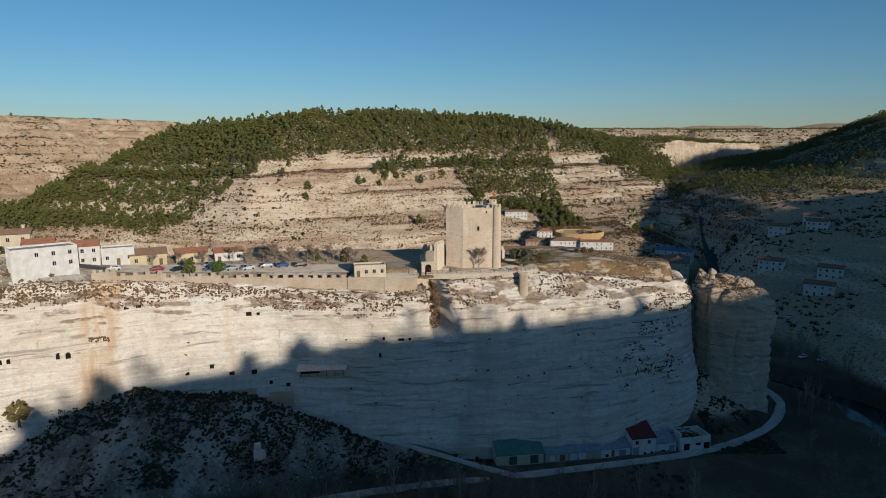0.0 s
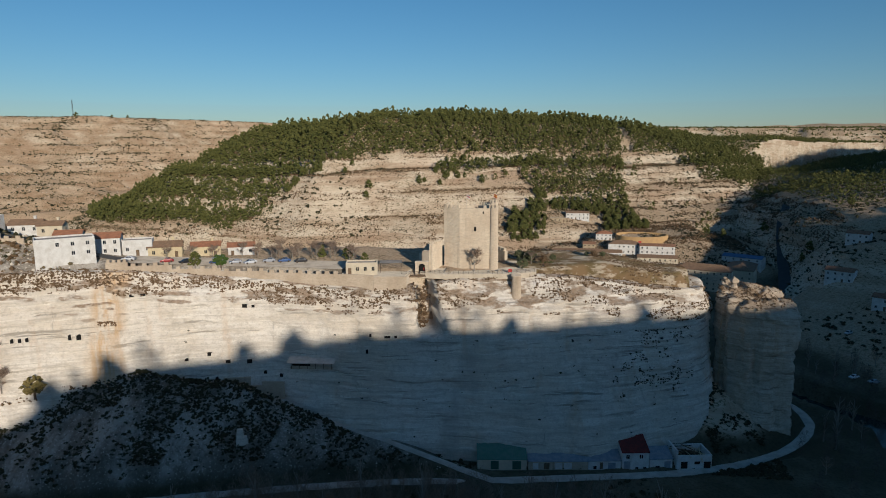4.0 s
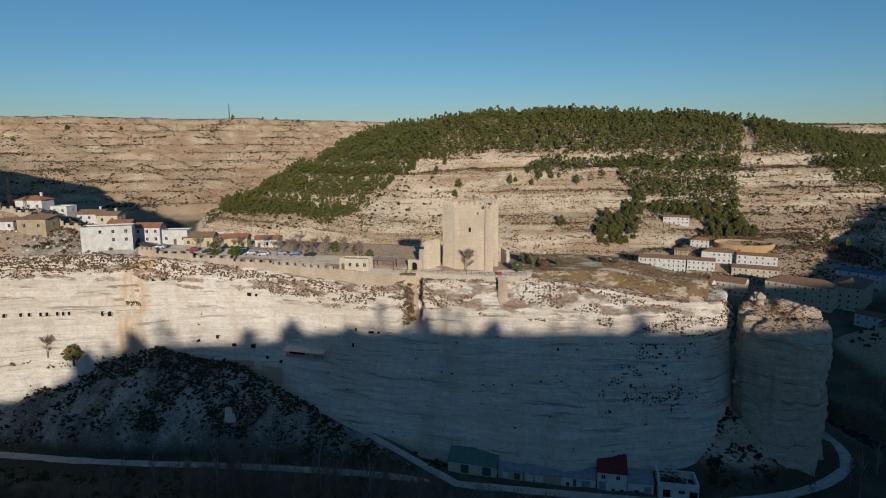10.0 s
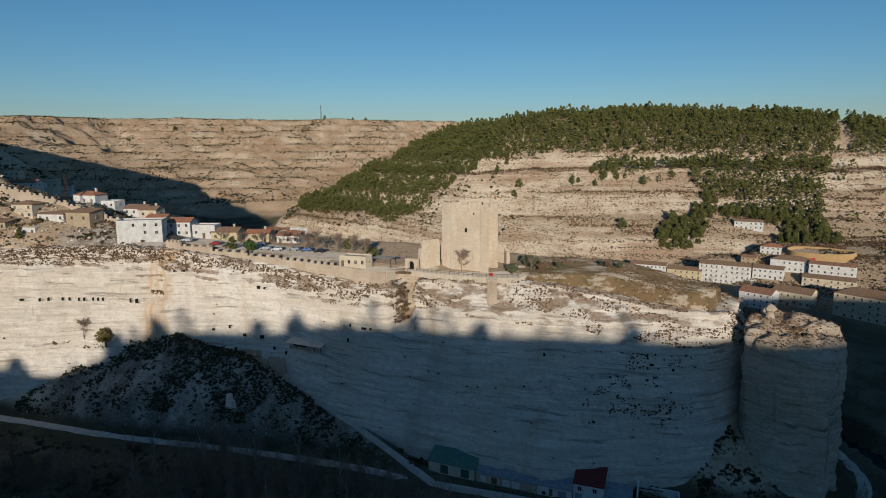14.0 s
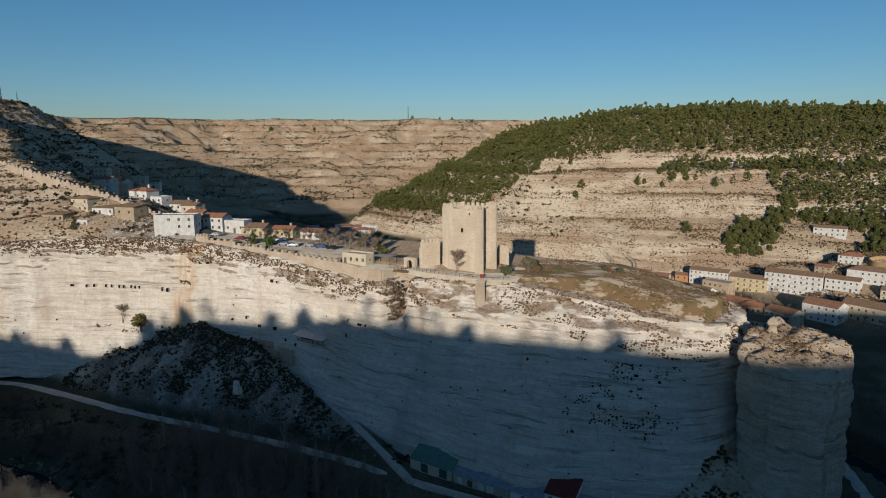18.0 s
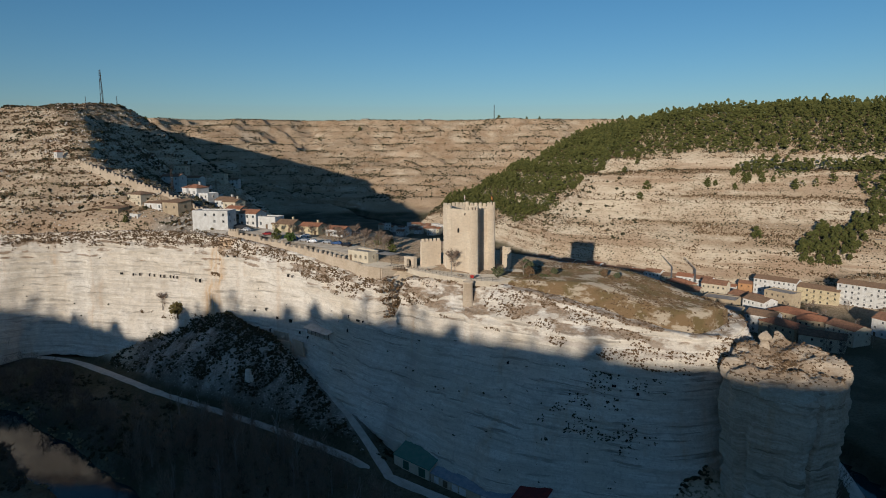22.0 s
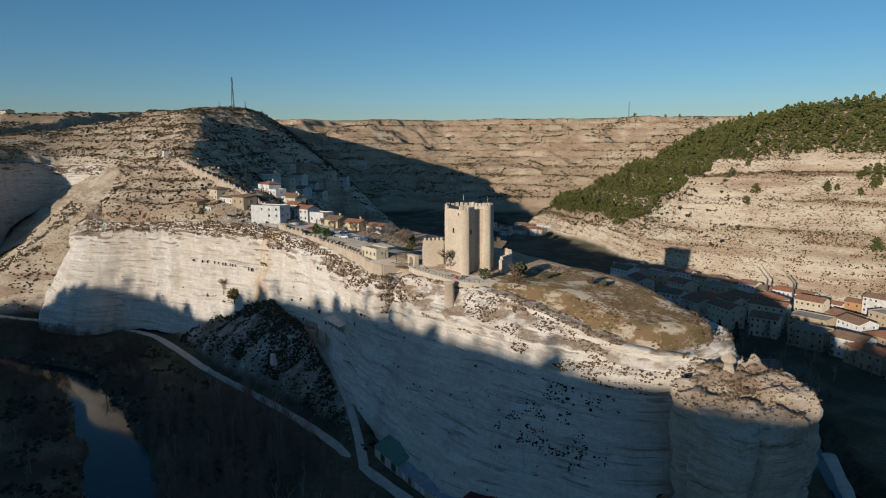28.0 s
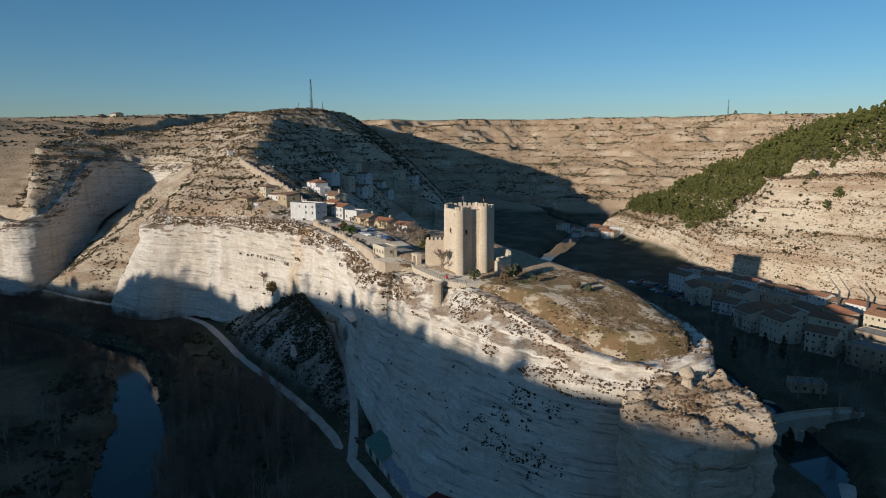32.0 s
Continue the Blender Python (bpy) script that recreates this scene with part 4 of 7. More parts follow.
def roof_mesh(kind, w, d, h, over=0.35, rise=None, mat=None):
    g = Geo()
    x, y = w / 2 + over, d / 2 + over
    r = rise if rise is not None else d * 0.2
    t = 0.18
    if kind in ("gable", "shed"):
        # one corrugated sheet with an underside
        n = max(4, 2 * int(w / 0.55))
        cols = [(-x + 2 * x * i / n, 0.07 if i % 2 else 0.0) for i in range(n + 1)]
        lines = [(-y, h), (0, h + r), (y, h)] if kind == "gable" else [(-y, h - 0.04), (y, h + r)]
        k = len(lines)
        vs = [(cx, ly, lz + t + cz) for cx, cz in cols for ly, lz in lines] + [(cx, ly, lz) for cx, _ in cols for ly, lz in lines]
        m = k * (n + 1)
        fs = []
        for i in range(n):
            for j in range(k - 1):
                a0 = i * k + j
                fs += [(a0, a0 + k, a0 + k + 1, a0 + 1), (m + a0, m + a0 + 1, m + a0 + k + 1, m + a0 + k)]
            fs += [(i * k, m + i * k, m + (i + 1) * k, (i + 1) * k), (i * k + k - 1, (i + 1) * k + k - 1, m + (i + 1) * k + k - 1, m + i * k + k - 1)]
        for i in (0, n):
            for j in range(k - 1):
                fs.append((i * k + j, i * k + j + 1, m + i * k + j + 1, m + i * k + j))
        g.add(vs, fs)
    elif kind == "hip":
        q = min(x, y) * 0.98
        a = [(-x, -y, h), (x, -y, h), (x, y, h), (-x, y, h)]
        top = [(-x + q, 0, h + r), (x - q, 0, h + r)] if x > y else [(0, -y + q, h + r), (0, y - q, h + r)]
        low = [(p[0], p[1], p[2] - t) for p in a]
        fs = [(0, 1, 5, 4), (1, 2, 5), (2, 3, 4, 5), (3, 0, 4)] if x > y else [(0, 1, 4), (1, 2, 5, 4), (2, 3, 5), (3, 0, 4, 5)]
        g.add(a + top + low, fs + [(9, 8, 7, 6), (0, 6, 7, 1), (1, 7, 8, 2), (2, 8, 9, 3), (3, 9, 6, 0)])
    else:
        g.box(0, 0, h - 0.02, w - 0.5, d - 0.5, 0.12, slot=0)
        for s in (-1, 1):
            g.box(0, s * (d / 2 - 0.12), h, w, 0.26, 0.55, slot=1)
            g.box(s * (w / 2 - 0.12), 0, h, 0.26, d - 0.52, 0.55, slot=1)
    return g


def house_shell(w, d, h, sink, r, kind):
    x, y = w / 2, d / 2
    if kind == "gable":
        prof = [(-y, -sink), (y, -sink), (y, h), (0, h + r), (-y, h)]
    else:
        prof = [(-y, -sink), (y, -sink), (y, h + r), (-y, h)]
    n = len(prof)
    return Geo().add([(-x, a, b) for a, b in prof] + [(x, a, b) for a, b in prof], [tuple(range(n - 1, -1, -1)), tuple(range(n, 2 * n))] + [(i, (i + 1) % n, n + (i + 1) % n, n + i) for i in range(n)])


def house(x, y, w, d, h, turn, walls, roof="gable", tiles=None, floors=2, cols=4, label="", z=None, rise=None, group="", chimney=False, sides=True, balcony=0, name="house", sink=1.2, door=True, shut=None, category="house"):
    if z is None:
        c, s = math.cos(radians(turn)), math.sin(radians(turn))
        z = min(height(x + c * a * w / 2 - s * b * d / 2, y + s * a * w / 2 + c * b * d / 2) for a in (-1, 1) for b in (-1, 1)) + 0.2
        z = max(z, height(x + s * d / 2, y - c * d / 2) - 0.3)
    ob = thing(name, pose(x, y, z, 0, 0, turn), label, category, group)
    r = rise if rise is not None else d * 0.2
    g = house_shell(w, d, h, sink, r if roof in ("gable", "shed") else 0, roof)
    body = part("shell", g.mesh("shell", walls), ob)
    part("roof", roof_mesh(roof, w, d, h, rise=rise).mesh("roof", *((tiles or M_GREYROOF, walls) if roof == "flat" else (tiles or M_TILE,))), ob)
    rn = random.Random(int(abs(x * 7 + y * 13)))
    fh = h / floors
    ww, wh = min(0.85, w / cols * 0.36), min(1.15, fh * 0.40)
    dcol = rn.randrange(cols) if door else -1
    for f in range(floors):
        for k in range(cols):
            px = -w / 2 + w * (k + 0.5) / cols
            if f == 0 and k == dcol:
                gd = Geo().box(0, 0, 0, 1.0, 0.12, 2.05, slot=0).box(0, -0.02, 2.05, 1.25, 0.16, 0.12, slot=1)
                part("door", gd.mesh("door", shut or M_WOOD, walls), ob, at=pose(px, -d / 2 - 0.02, 0.02))
                continue
            if rn.random() < 0.1:
                continue
            part("window", window_for(ww, wh, walls), ob, at=pose(px, -d / 2 - 0.02, f * fh + fh * 0.36))
        if sides:
            n = max(1, int(d / 4))
            for k in range(n):
                for s in (-1, 1):
                    if rn.random() < 0.35:
                        continue
                    part("window", window_for(ww, wh, walls), ob, at=pose(s * (w / 2 + 0.02), -d / 2 + d * (k + 0.5) / n, f * fh + fh * 0.36, 0, 0, 90 * s))
    for f in range(1, floors):
        for k in range(balcony):
            px = -w / 2 + w * (k + 0.5) / balcony
            bal = part("balcony", Geo().box(0, 0, 0, w / balcony * 0.55, 1.0, 0.14).mesh("balcony", walls), ob, at=pose(px, -d / 2 - 0.5, f * fh))
            gb = Geo().box(0, -0.46, 1.0, w / balcony * 0.55, 0.05, 0.06)
            for j in range(8):
                gb.box((j / 7 - 0.5) * w / balcony * 0.53, -0.46, 0.14, 0.03, 0.03, 0.88)
            part("balustrade", gb.mesh("balustrade", M_IRON), bal)
    if chimney:
        ch = part("chimney", Geo().box(w * 0.22, d * 0.12, h, 0.7, 0.7, r + 1.0).box(w * 0.22, d * 0.12, h + r + 1.0, 0.9, 0.9, 0.15).mesh("chimney", walls), ob)
    return ob


W, SP = M_WHITE, "hilltop houses"
# on the spur, from the car park westwards
house(-116.6, -43.0, 15.8, 8.0, 5.6, 44, W, "flat", floors=2, cols=4, label="long whitewashed two-storey house on the cliff edge", z=67.3, sink=4.5, balcony=0, door=False)
house(-141.5, -51.0, 10.0, 7.5, 8.0, 24, M_TAN, "shed", M_BROWNTILE, 2, 2, "tall plain tan block house on the slope", z=67.6, rise=0.9, sink=3)
house(-153, -56, 11, 6, 3.0, 26, W, "shed", M_BROWNTILE, 1, 4, "low whitewashed house with a brown roof", z=71.8, rise=0.8, sink=2.5)
house(-163.5, -60.5, 9, 7.5, 5.6, 24, M_CREAM, "hip", M_BROWNTILE, 2, 3, "cream two-storey house with a hipped brown roof", z=73.0, rise=1.3, sink=3, balcony=1)
house(-163.5, -72.0, 11, 6, 3.0, 28, M_TAN, "shed", M_BROWNTILE, 1, 4, "low tan shed-roofed house on the slope", z=69.6, rise=0.7, sink=3)
house(-150.5, -66.0, 5, 3.4, 2.4, 28, W, "flat", None, 1, 2, "tiny whitewashed hut on the slope", z=67.8, sink=2.5)
house(-176, -66, 7, 5, 3.2, 20, M_TAN, "flat", None, 1, 2, "half-ruined stone outbuilding on the slope", z=75.0, sink=3, name="outbuilding")
house(-168.5, -34.0, 10.5, 7.5, 4.6, 22, W, "hip", M_REDTILE, 1, 3, "white house with a bright red tiled roof", z=75.6, rise=1.5, chimney=True, sink=4)
house(-154.0, -32.5, 6.4, 6.4, 5.0, 22, W, "flat", None, 2, 2, "white cube-shaped house with a flat roof", z=72.6, sink=4)
house(-145.0, -26.5, 9.5, 7.5, 5.6, 24, W, "gable", M_BROWNTILE, 2, 3, "white house with a brown gabled roof", z=69.2, chimney=True, sink=4)
house(-134.5, -27.5, 7.5, 6.5, 6.4, 26, M_CREAM, "gable", M_BROWNTILE, 2, 2, "beige house with a brown tiled roof", z=68.4, chimney=True, sink=4)
house(-127.0, -29.0, 8.0, 6.0, 4.2, 30, M_CREAM, "gable", M_REDTILE, 1, 3, "beige house with a red tiled roof", z=68.0, sink=4)
house(-115.5, -26.5, 9.0, 7.5, 5.6, 30, W, "gable", M_REDTILE, 2, 3, "white house with a small red roof and terrace", z=65.4, sink=4)
house(-107.5, -21.5, 9.0, 6.5, 4.8, 30, W, "flat", None, 1, 3, "white house with a flat roof", z=64.6, sink=3)
house(-100.5, -17.0, 10.5, 8.0, 3.4, 30, M_YELLOW, "gable", M_BROWNTILE, 1, 3, "yellow house with a broad brown roof", z=63.6, chimney=True, sink=3)
house(-89.5, -10.5, 9.5, 6.5, 3.6, 28, M_YELLOW, "gable", M_REDTILE, 1, 3, "yellow house with a red tiled roof", z=62.8, chimney=True, sink=3)
house(-80.0, -3.5, 9.0, 6.0, 3.2, 28, W, "gable", M_REDTILE, 1, 3, "small white house with a red roof", z=62.2, sink=3)
# the gatehouse bar on the castle terrace
bar = house(-29.0, -22.8, 9.5, 5.0, 3.1, 14, M_CREAM, "flat", None, 1, 4, "low cream flat-roofed cafe on the terrace wall", z=61.2, sink=1.2, name="cafe")
pav = thing("terrace_awning", pose(-21, -18, 61.4, 0, 0, 14), "dark flat awning on posts beside the cafe", "awning")
part("canopy", Geo().box(0, 0, 2.6, 7, 4.5, 0.16).mesh("canopy", M_GREYROOF), pav)
for a in (-3.2, 3.2):
    for b in (-2, 2):
        part("post", Geo().box(a, b, -0.4, 0.12, 0.12, 3.0).mesh("post", M_IRON), pav)
# chapel-like tower house at the top of the road
ch = thing("white_tower_house", pose(-236, -82, 92.2, 0, 0, 20), "small white tower with a low stone block", "building")
part("tower", Geo().box(-1.2, 0, -2, 3.0, 3.0, 7.4).mesh("tower", W), ch)
part("tower_roof", Geo().box(-1.2, 0, 5.4, 3.3, 3.3, 0.3).box(-1.2, 0, 5.7, 3.4, 3.4, 0.9, taper=0.9).mesh("tower_roof", M_REDTILE), ch)
part("stone_block", Geo().box(4.0, -0.5, -2.5, 9.5, 5.0, 5.0, taper=0.05).mesh("stone_block", M_STONE), ch, "battered pale stone block")
part("window", window_for(0.7, 1.0, W), ch, at=pose(-1.2, -1.52, 3.6))
# shaded houses on the northern slope
for i, (x, y, w, h) in enumerate(((-264, -17, 13, 6), (-274, -4, 11, 7), (-282, 6, 12, 5), (-340, 20, 12, 7), (-352, 14, 9, 6), (-386, 40, 13, 7), (-372, 46, 9, 5), (-418, 66, 12, 5), (-432, 84, 10, 5), (-300, 14, 10, 5), (-246, 6, 9, 4), (-232, 16, 10, 4))):
    house(x, y, w, 7.5, h, 35 + 9 * (i % 3), (W, M_CREAM, W)[i % 3], ("gable", "flat", "gable")[i % 3], (M_TILE, None, M_BROWNTILE)[i % 3], 2, 3, "whitewashed house on the shaded slope", group="slope houses", sink=3.5)

# ---- walls on the spur ----
WALLC = [(-104.0, -41.8, 66.1), (-98, -39.8, 65.1), (-86, -35.4, 63.5), (-72, -31.4, 62.3), (-58, -28.6, 61.6), (-46, -27.2, 61.3), (-35, -26.2, 61.1)]
crn = thing("crenellated_wall", pose(-72, -32, 60), "long pale stone parapet wall with square merlons", "wall")
for i in range(len(WALLC) - 1):
    a, b = WALLC[i], WALLC[i + 1]
    wall_run(crn, a[:2], b[:2], (-72, -32, 60), 57.5, (a[2] + b[2]) / 2, 0.7, M_STONE, 4, 0.0, 20 + i, "wall_section")
ret = thing("retaining_wall", pose(-26, -26, 58), "tall pale retaining wall under the cafe terrace", "wall")
wall_run(ret, (-35, -26.4), (-24, -27.2), (-26, -26, 58), 54.5, 61.4, 1.0, M_STONE, 0, 0.05, 31, "wall_section")
wall_run(ret, (-24, -27.2), (-14.8, -25.0), (-26, -26, 58), 52.5, 60.9, 1.0, M_STONE, 0, 0.05, 32, "wall_section")
wall_run(ret, (-14.8, -25.0), (-15.2, -16), (-26, -26, 58), 52.5, 60.7, 1.0, M_STONE, 0, 0.05, 33, "wall_section")
cafe_yard = new("cafe_terrace", Geo().prism([(-35, -26), (-24, -26.8), (-15, -24.6), (-15.3, -10), (-36, -12)], 59.0, 61.0).mesh("cafe_terrace", M_GRAVEL))
tagged(cafe_yard, "paved terrace beside the cafe", "terrace", kind="structure")
HILLROAD = [(-103, -31.5, 64.2), (-112, -35.0, 66.2), (-126, -37.5, 69.2), (-145, -43.5, 74.2), (-165, -52.0, 79.8), (-185, -61.0, 84.6), (-205, -69.5, 89.6), (-222, -74.5, 93.0), (-250, -70, 98.0), (-290, -60, 104.5)]
hill_road = strip("hill_road", HILLROAD, 5.0, M_ASPHALT, 0.35, label="grey road climbing the ridge", category="road", sag=0.1)
sw = thing("roadside_wall", pose(-165, -55, 76), "long stone wall with merlons beside the climbing road", "wall")
for i in range(2, 7):
    a, b = HILLROAD[i], HILLROAD[i + 1]
    n = max(2, round(math.dist(a[:2], b[:2]) / 6))
    for j in range(n):
        p = [a[k] + (b[k] - a[k]) * j / n for k in range(3)]
        q = [a[k] + (b[k] - a[k]) * (j + 1) / n for k in range(3)]
        d = Vector((q[0] - p[0], q[1] - p[1])).normalized()
        o = Vector((-d.y, d.x)) * 3.0
        wall_run(sw, (p[0] + o.x, p[1] + o.y), (q[0] + o.x, q[1] + o.y), (-165, -55, 76), (p[2] + q[2]) / 2 - 5, (p[2] + q[2]) / 2 + 0.9, 0.5, M_STONE, 2, 0.0, i * 9 + j, "wall_section")
lot = strip("car_park", [(-104, -33, 64.6), (-92, -27, 63.4), (-78, -22.5, 62.6), (-62, -19.5, 62.1), (-46, -17.5, 61.8), (-36, -16.5, 61.5)], 13.0, plain("dusty_asphalt", (0.52, 0.45, 0.36), (0.38, 0.32, 0.25), 0.3, 0.95, 0.2), 0.62, label="dusty asphalt car park behind the parapet", category="car park")


# ---- cars ----
def car_mesh(paint):
    """A compact hatchback: body by cross-sections from the bumper to the tail."""
    secs = [(-2.05, 0.35, 0.62, 0.70), (-1.95, 0.28, 0.80, 0.78), (-1.05, 0.26, 0.92, 0.83), (-0.35, 0.26, 1.42, 0.68), (0.9, 0.26, 1.45, 0.68), (1.65, 0.28, 1.02, 0.76), (1.95, 0.32, 0.86, 0.74)]
    vs, fs = [], []
    for x, z0, z1, wt in secs:
        belt = min(z1, 0.92)
        vs += [(x, -0.84, z0), (x, -0.86, belt * 0.85), (x, -wt, z1), (x, wt, z1), (x, 0.86, belt * 0.85), (x, 0.84, z0)]
    for i in range(len(secs) - 1):
        for k in range(5):
            fs.append((i * 6 + k, i * 6 + k + 1, (i + 1) * 6 + k + 1, (i + 1) * 6 + k))
    fs += [(0, 5, 4, 3, 2, 1), tuple((len(secs) - 1) * 6 + k for k in range(6))]
    return Geo().add(vs, fs).mesh("body", paint)


def car(x, y, z, turn, paint, colour):
    ob = thing("car", pose(x, y, z, 0, 0, turn), colour + " hatchback parked on the ground", "car", "parked cars")
    part("body", car_mesh(paint), ob)
    part("windscreen", Geo().add([(-1.0, -0.72, 0.97), (-0.42, -0.62, 1.38), (-0.42, 0.62, 1.38), (-1.0, 0.72, 0.97)], [(0, 1, 2, 3)]).mesh("windscreen", M_GLASS), ob)
    for s in (-1, 1):
        part("side_window", Geo().add([(-0.75, s * 0.80, 0.98), (1.3, s * 0.80, 1.0), (0.9, s * 0.715, 1.36), (-0.3, s * 0.715, 1.36)], [(0, 1, 2, 3)]).mesh("side_window", M_GLASS), ob)
        for wx in (-1.3, 1.25):
            g = Geo()
            ring = [(0.32 * math.cos(t), 0.32 * math.sin(t)) for t in [2 * math.pi * i / 12 for i in range(12)]]
            g.add([(wx + a, s * 0.70, 0.32 + b) for a, b in ring] + [(wx + a, s * 0.90, 0.32 + b) for a, b in ring], [tuple(range(12)), tuple(range(23, 11, -1))] + [(i, (i + 1) % 12, 12 + (i + 1) % 12, 12 + i) for i in range(12)])
            part("wheel", g.mesh("wheel", M_IRON), ob)
    return ob


PAINT = {n: plain(n + "_car_paint", c, tuple(v * 0.9 for v in c), 3, 0.25, 0, 0.1, spec=0.5) for n, c in dict(white=(0.7, 0.7, 0.7), silver=(0.4, 0.41, 0.43), blue=(0.06, 0.12, 0.28), red=(0.3, 0.03, 0.03), dark=(0.03, 0.03, 0.035)).items()}
lot_line = [(-101, -35.5, 64.5), (-91, -30.5, 63.4), (-85.5, -29.0, 63.0), (-77, -25.5, 62.5), (-71, -24.0, 62.4), (-66.5, -22.8, 62.3), (-62, -18.5, 62.15), (-57.5, -17.0, 62.05), (-80, -19.0, 62.6), (-52.0, -16.0, 61.95)]
for i, (x, y, z) in enumerate(lot_line):
    n = ("white", "red", "dark", "blue", "silver", "white", "silver", "blue", "white", "dark")[i]
    car(x, y, z + 0.64, 22 + 12 * (i % 3), PAINT[n], n if n != "dark" else "black")

# mast, antennas and poles
mast = thing("power_pylon", pose(-163, -46.5, 78.5), "square steel lattice pylon beside the road", "pylon")
for a, b in ((-0.5, -0.5), (0.5, -0.5), (0.5, 0.5), (-0.5, 0.5)):
    part("leg", Geo().limb((a, b, 0), (a * 0.5, b * 0.5, 11), 0.09, 0.07).mesh("leg", M_IRON), mast)
for k in range(9):
    e = 0.5 - 0.25 * k / 9
    for s in (-1, 1):
        part("brace", Geo().limb((-e, s * e, 1.2 * k), (e, s * e, 1.2 * k + 1.2), 0.05, 0.05).mesh("brace", M_IRON), mast)
        part("brace", Geo().limb((s * e, e, 1.2 * k), (s * e, -e, 1.2 * k + 1.2), 0.05, 0.05).mesh("brace", M_IRON), mast)
part("cross_arm", Geo().box(0, 0, 10.6, 2.6, 0.16, 0.16).mesh("cross_arm", M_IRON), mast)


def antenna(x, y, z, h, w, label):
    a = thing("radio_mast", pose(x, y, z), label, "mast")
    for k in range(3):
        t = 2 * math.pi * k / 3
        part("leg", Geo().limb((w * math.cos(t), w * math.sin(t), -2), (w * 0.35 * math.cos(t), w * 0.35 * math.sin(t), h), w * 0.16, w * 0.12).mesh("leg", M_IRON), a)
    n = int(h / 2)
    for k in range(n):
        e0, e1 = w * (1 - 0.65 * k / n), w * (1 - 0.65 * (k + 1) / n)
        t0, t1 = 2 * math.pi * k / 3, 2 * math.pi * (k + 1) / 3
        part("brace", Geo().limb((e0 * math.cos(t0), e0 * math.sin(t0), h * k / n), (e1 * math.cos(t1), e1 * math.sin(t1), h * (k + 1) / n), w * 0.1, w * 0.1).mesh("brace", M_IRON), a)
    return a


antenna(-497, -9, height(-497, -9), 32, 1.6, "tall red and grey lattice radio mast on the ridge")
antenna(-492, 2, height(-492, 2), 9, 0.6, "short radio mast beside the tall one")
antenna(-500, -22, height(-500, -22), 7, 0.5, "short radio mast on the ridge")
antenna(-846, 810, height(-846, 810), 30, 1.4, "thin far radio mast on the plateau")


# ---- buildings at the foot of the cliff ----
M_GREEN = plain("green_sheet", (0.09, 0.20, 0.15), (0.13, 0.23, 0.18), 0.7, 0.7, 0.2)
M_SHEET = plain("grey_blue_sheet", (0.24, 0.27, 0.31), (0.34, 0.35, 0.37), 0.8, 0.6, 0.3)
M_OLDRED = plain("dark_red_sheet", (0.20, 0.035, 0.03), (0.13, 0.03, 0.028), 0.9, 0.8, 0.3)
M_GREENDOOR = plain("green_door", (0.04, 0.11, 0.08), (0.05, 0.13, 0.09), 1, 0.7, 0)


def shed(x0, y0, x1, y1, d, h, rise, walls, tiles, doors, label, name="shed", z=7.1):
    """A lean-to against the rock: front from (x0, y0) to (x1, y1), doors as (place, width, height, material)."""
    w = math.dist((x0, y0), (x1, y1))
    a = math.atan2(y1 - y0, x1 - x0)
    cx, cy = (x0 + x1) / 2 - math.sin(a) * d / 2, (y0 + y1) / 2 + math.cos(a) * d / 2
    ob = thing(name, pose(cx, cy, z, 0, 0, math.degrees(a)), label, "shed", "sheds under the cliff")
    g = house_shell(w, d, h, 0.8, rise, "shed")
    part("shell", g.mesh("shell", walls), ob)
    part("roof", roof_mesh("shed", w, d, h, 0.2, rise).mesh("roof", tiles), ob)
    for p, dw, dh, m in doors:
        fr = part("door", Geo().box(0, 0, 0, dw, 0.1, dh).mesh("door", m), ob, at=pose(-w / 2 + p * w, -d / 2 - 0.03, 0.02))
        part("lintel", Geo().box(0, 0, dh, dw + 0.3, 0.16, 0.14).mesh("lintel", walls), fr)
    return ob


shed(9.5, -37.5, 23.5, -35.2, 5.5, 3.0, 2.6, M_CREAM, M_GREEN, ((0.35, 2.3, 2.6, M_GREENDOOR), (0.8, 2.5, 2.6, M_GREENDOOR)), "shed with a big sloping green sheet roof", "green_roofed_shed")
shed(24.0, -35.0, 31.0, -33.8, 4.0, 2.4, 1.2, M_STONE, M_SHEET, ((0.3, 1.6, 2.0, M_WHITE), (0.75, 1.6, 2.0, M_WOOD)), "low stone shed with a grey sheet roof")
shed(31.2, -33.7, 41.0, -31.9, 4.0, 2.4, 1.4, M_STONE, M_SHEET, ((0.15, 2.0, 2.0, M_WHITE), (0.42, 2.2, 2.0, M_WHITE)), "low stone shed with a patched sheet roof")
shed(41.2, -31.8, 50.4, -30.0, 4.0, 2.5, 1.5, M_WHITE, M_SHEET, ((0.2, 0.9, 1.0, M_GLASS), (0.4, 0.9, 2.1, M_WOOD), (0.72, 2.2, 2.0, M_SHEET)), "low whitewashed shed with a grey roof")
rh = shed(50.8, -30.0, 58.4, -28.4, 6.5, 5.0, 2.4, M_WHITE, M_OLDRED, ((0.18, 1.9, 2.4, M_SHEET), (0.55, 0.8, 0.6, M_GLASS), (0.85, 0.8, 0.6, M_GLASS)), "two-storey white house with a dark red sheet roof", "red_roofed_house")
for px in (-2.3, 1.6):
    part("window", window_for(1.0, 1.2, M_WHITE), rh, at=pose(px, -3.27, 3.2))
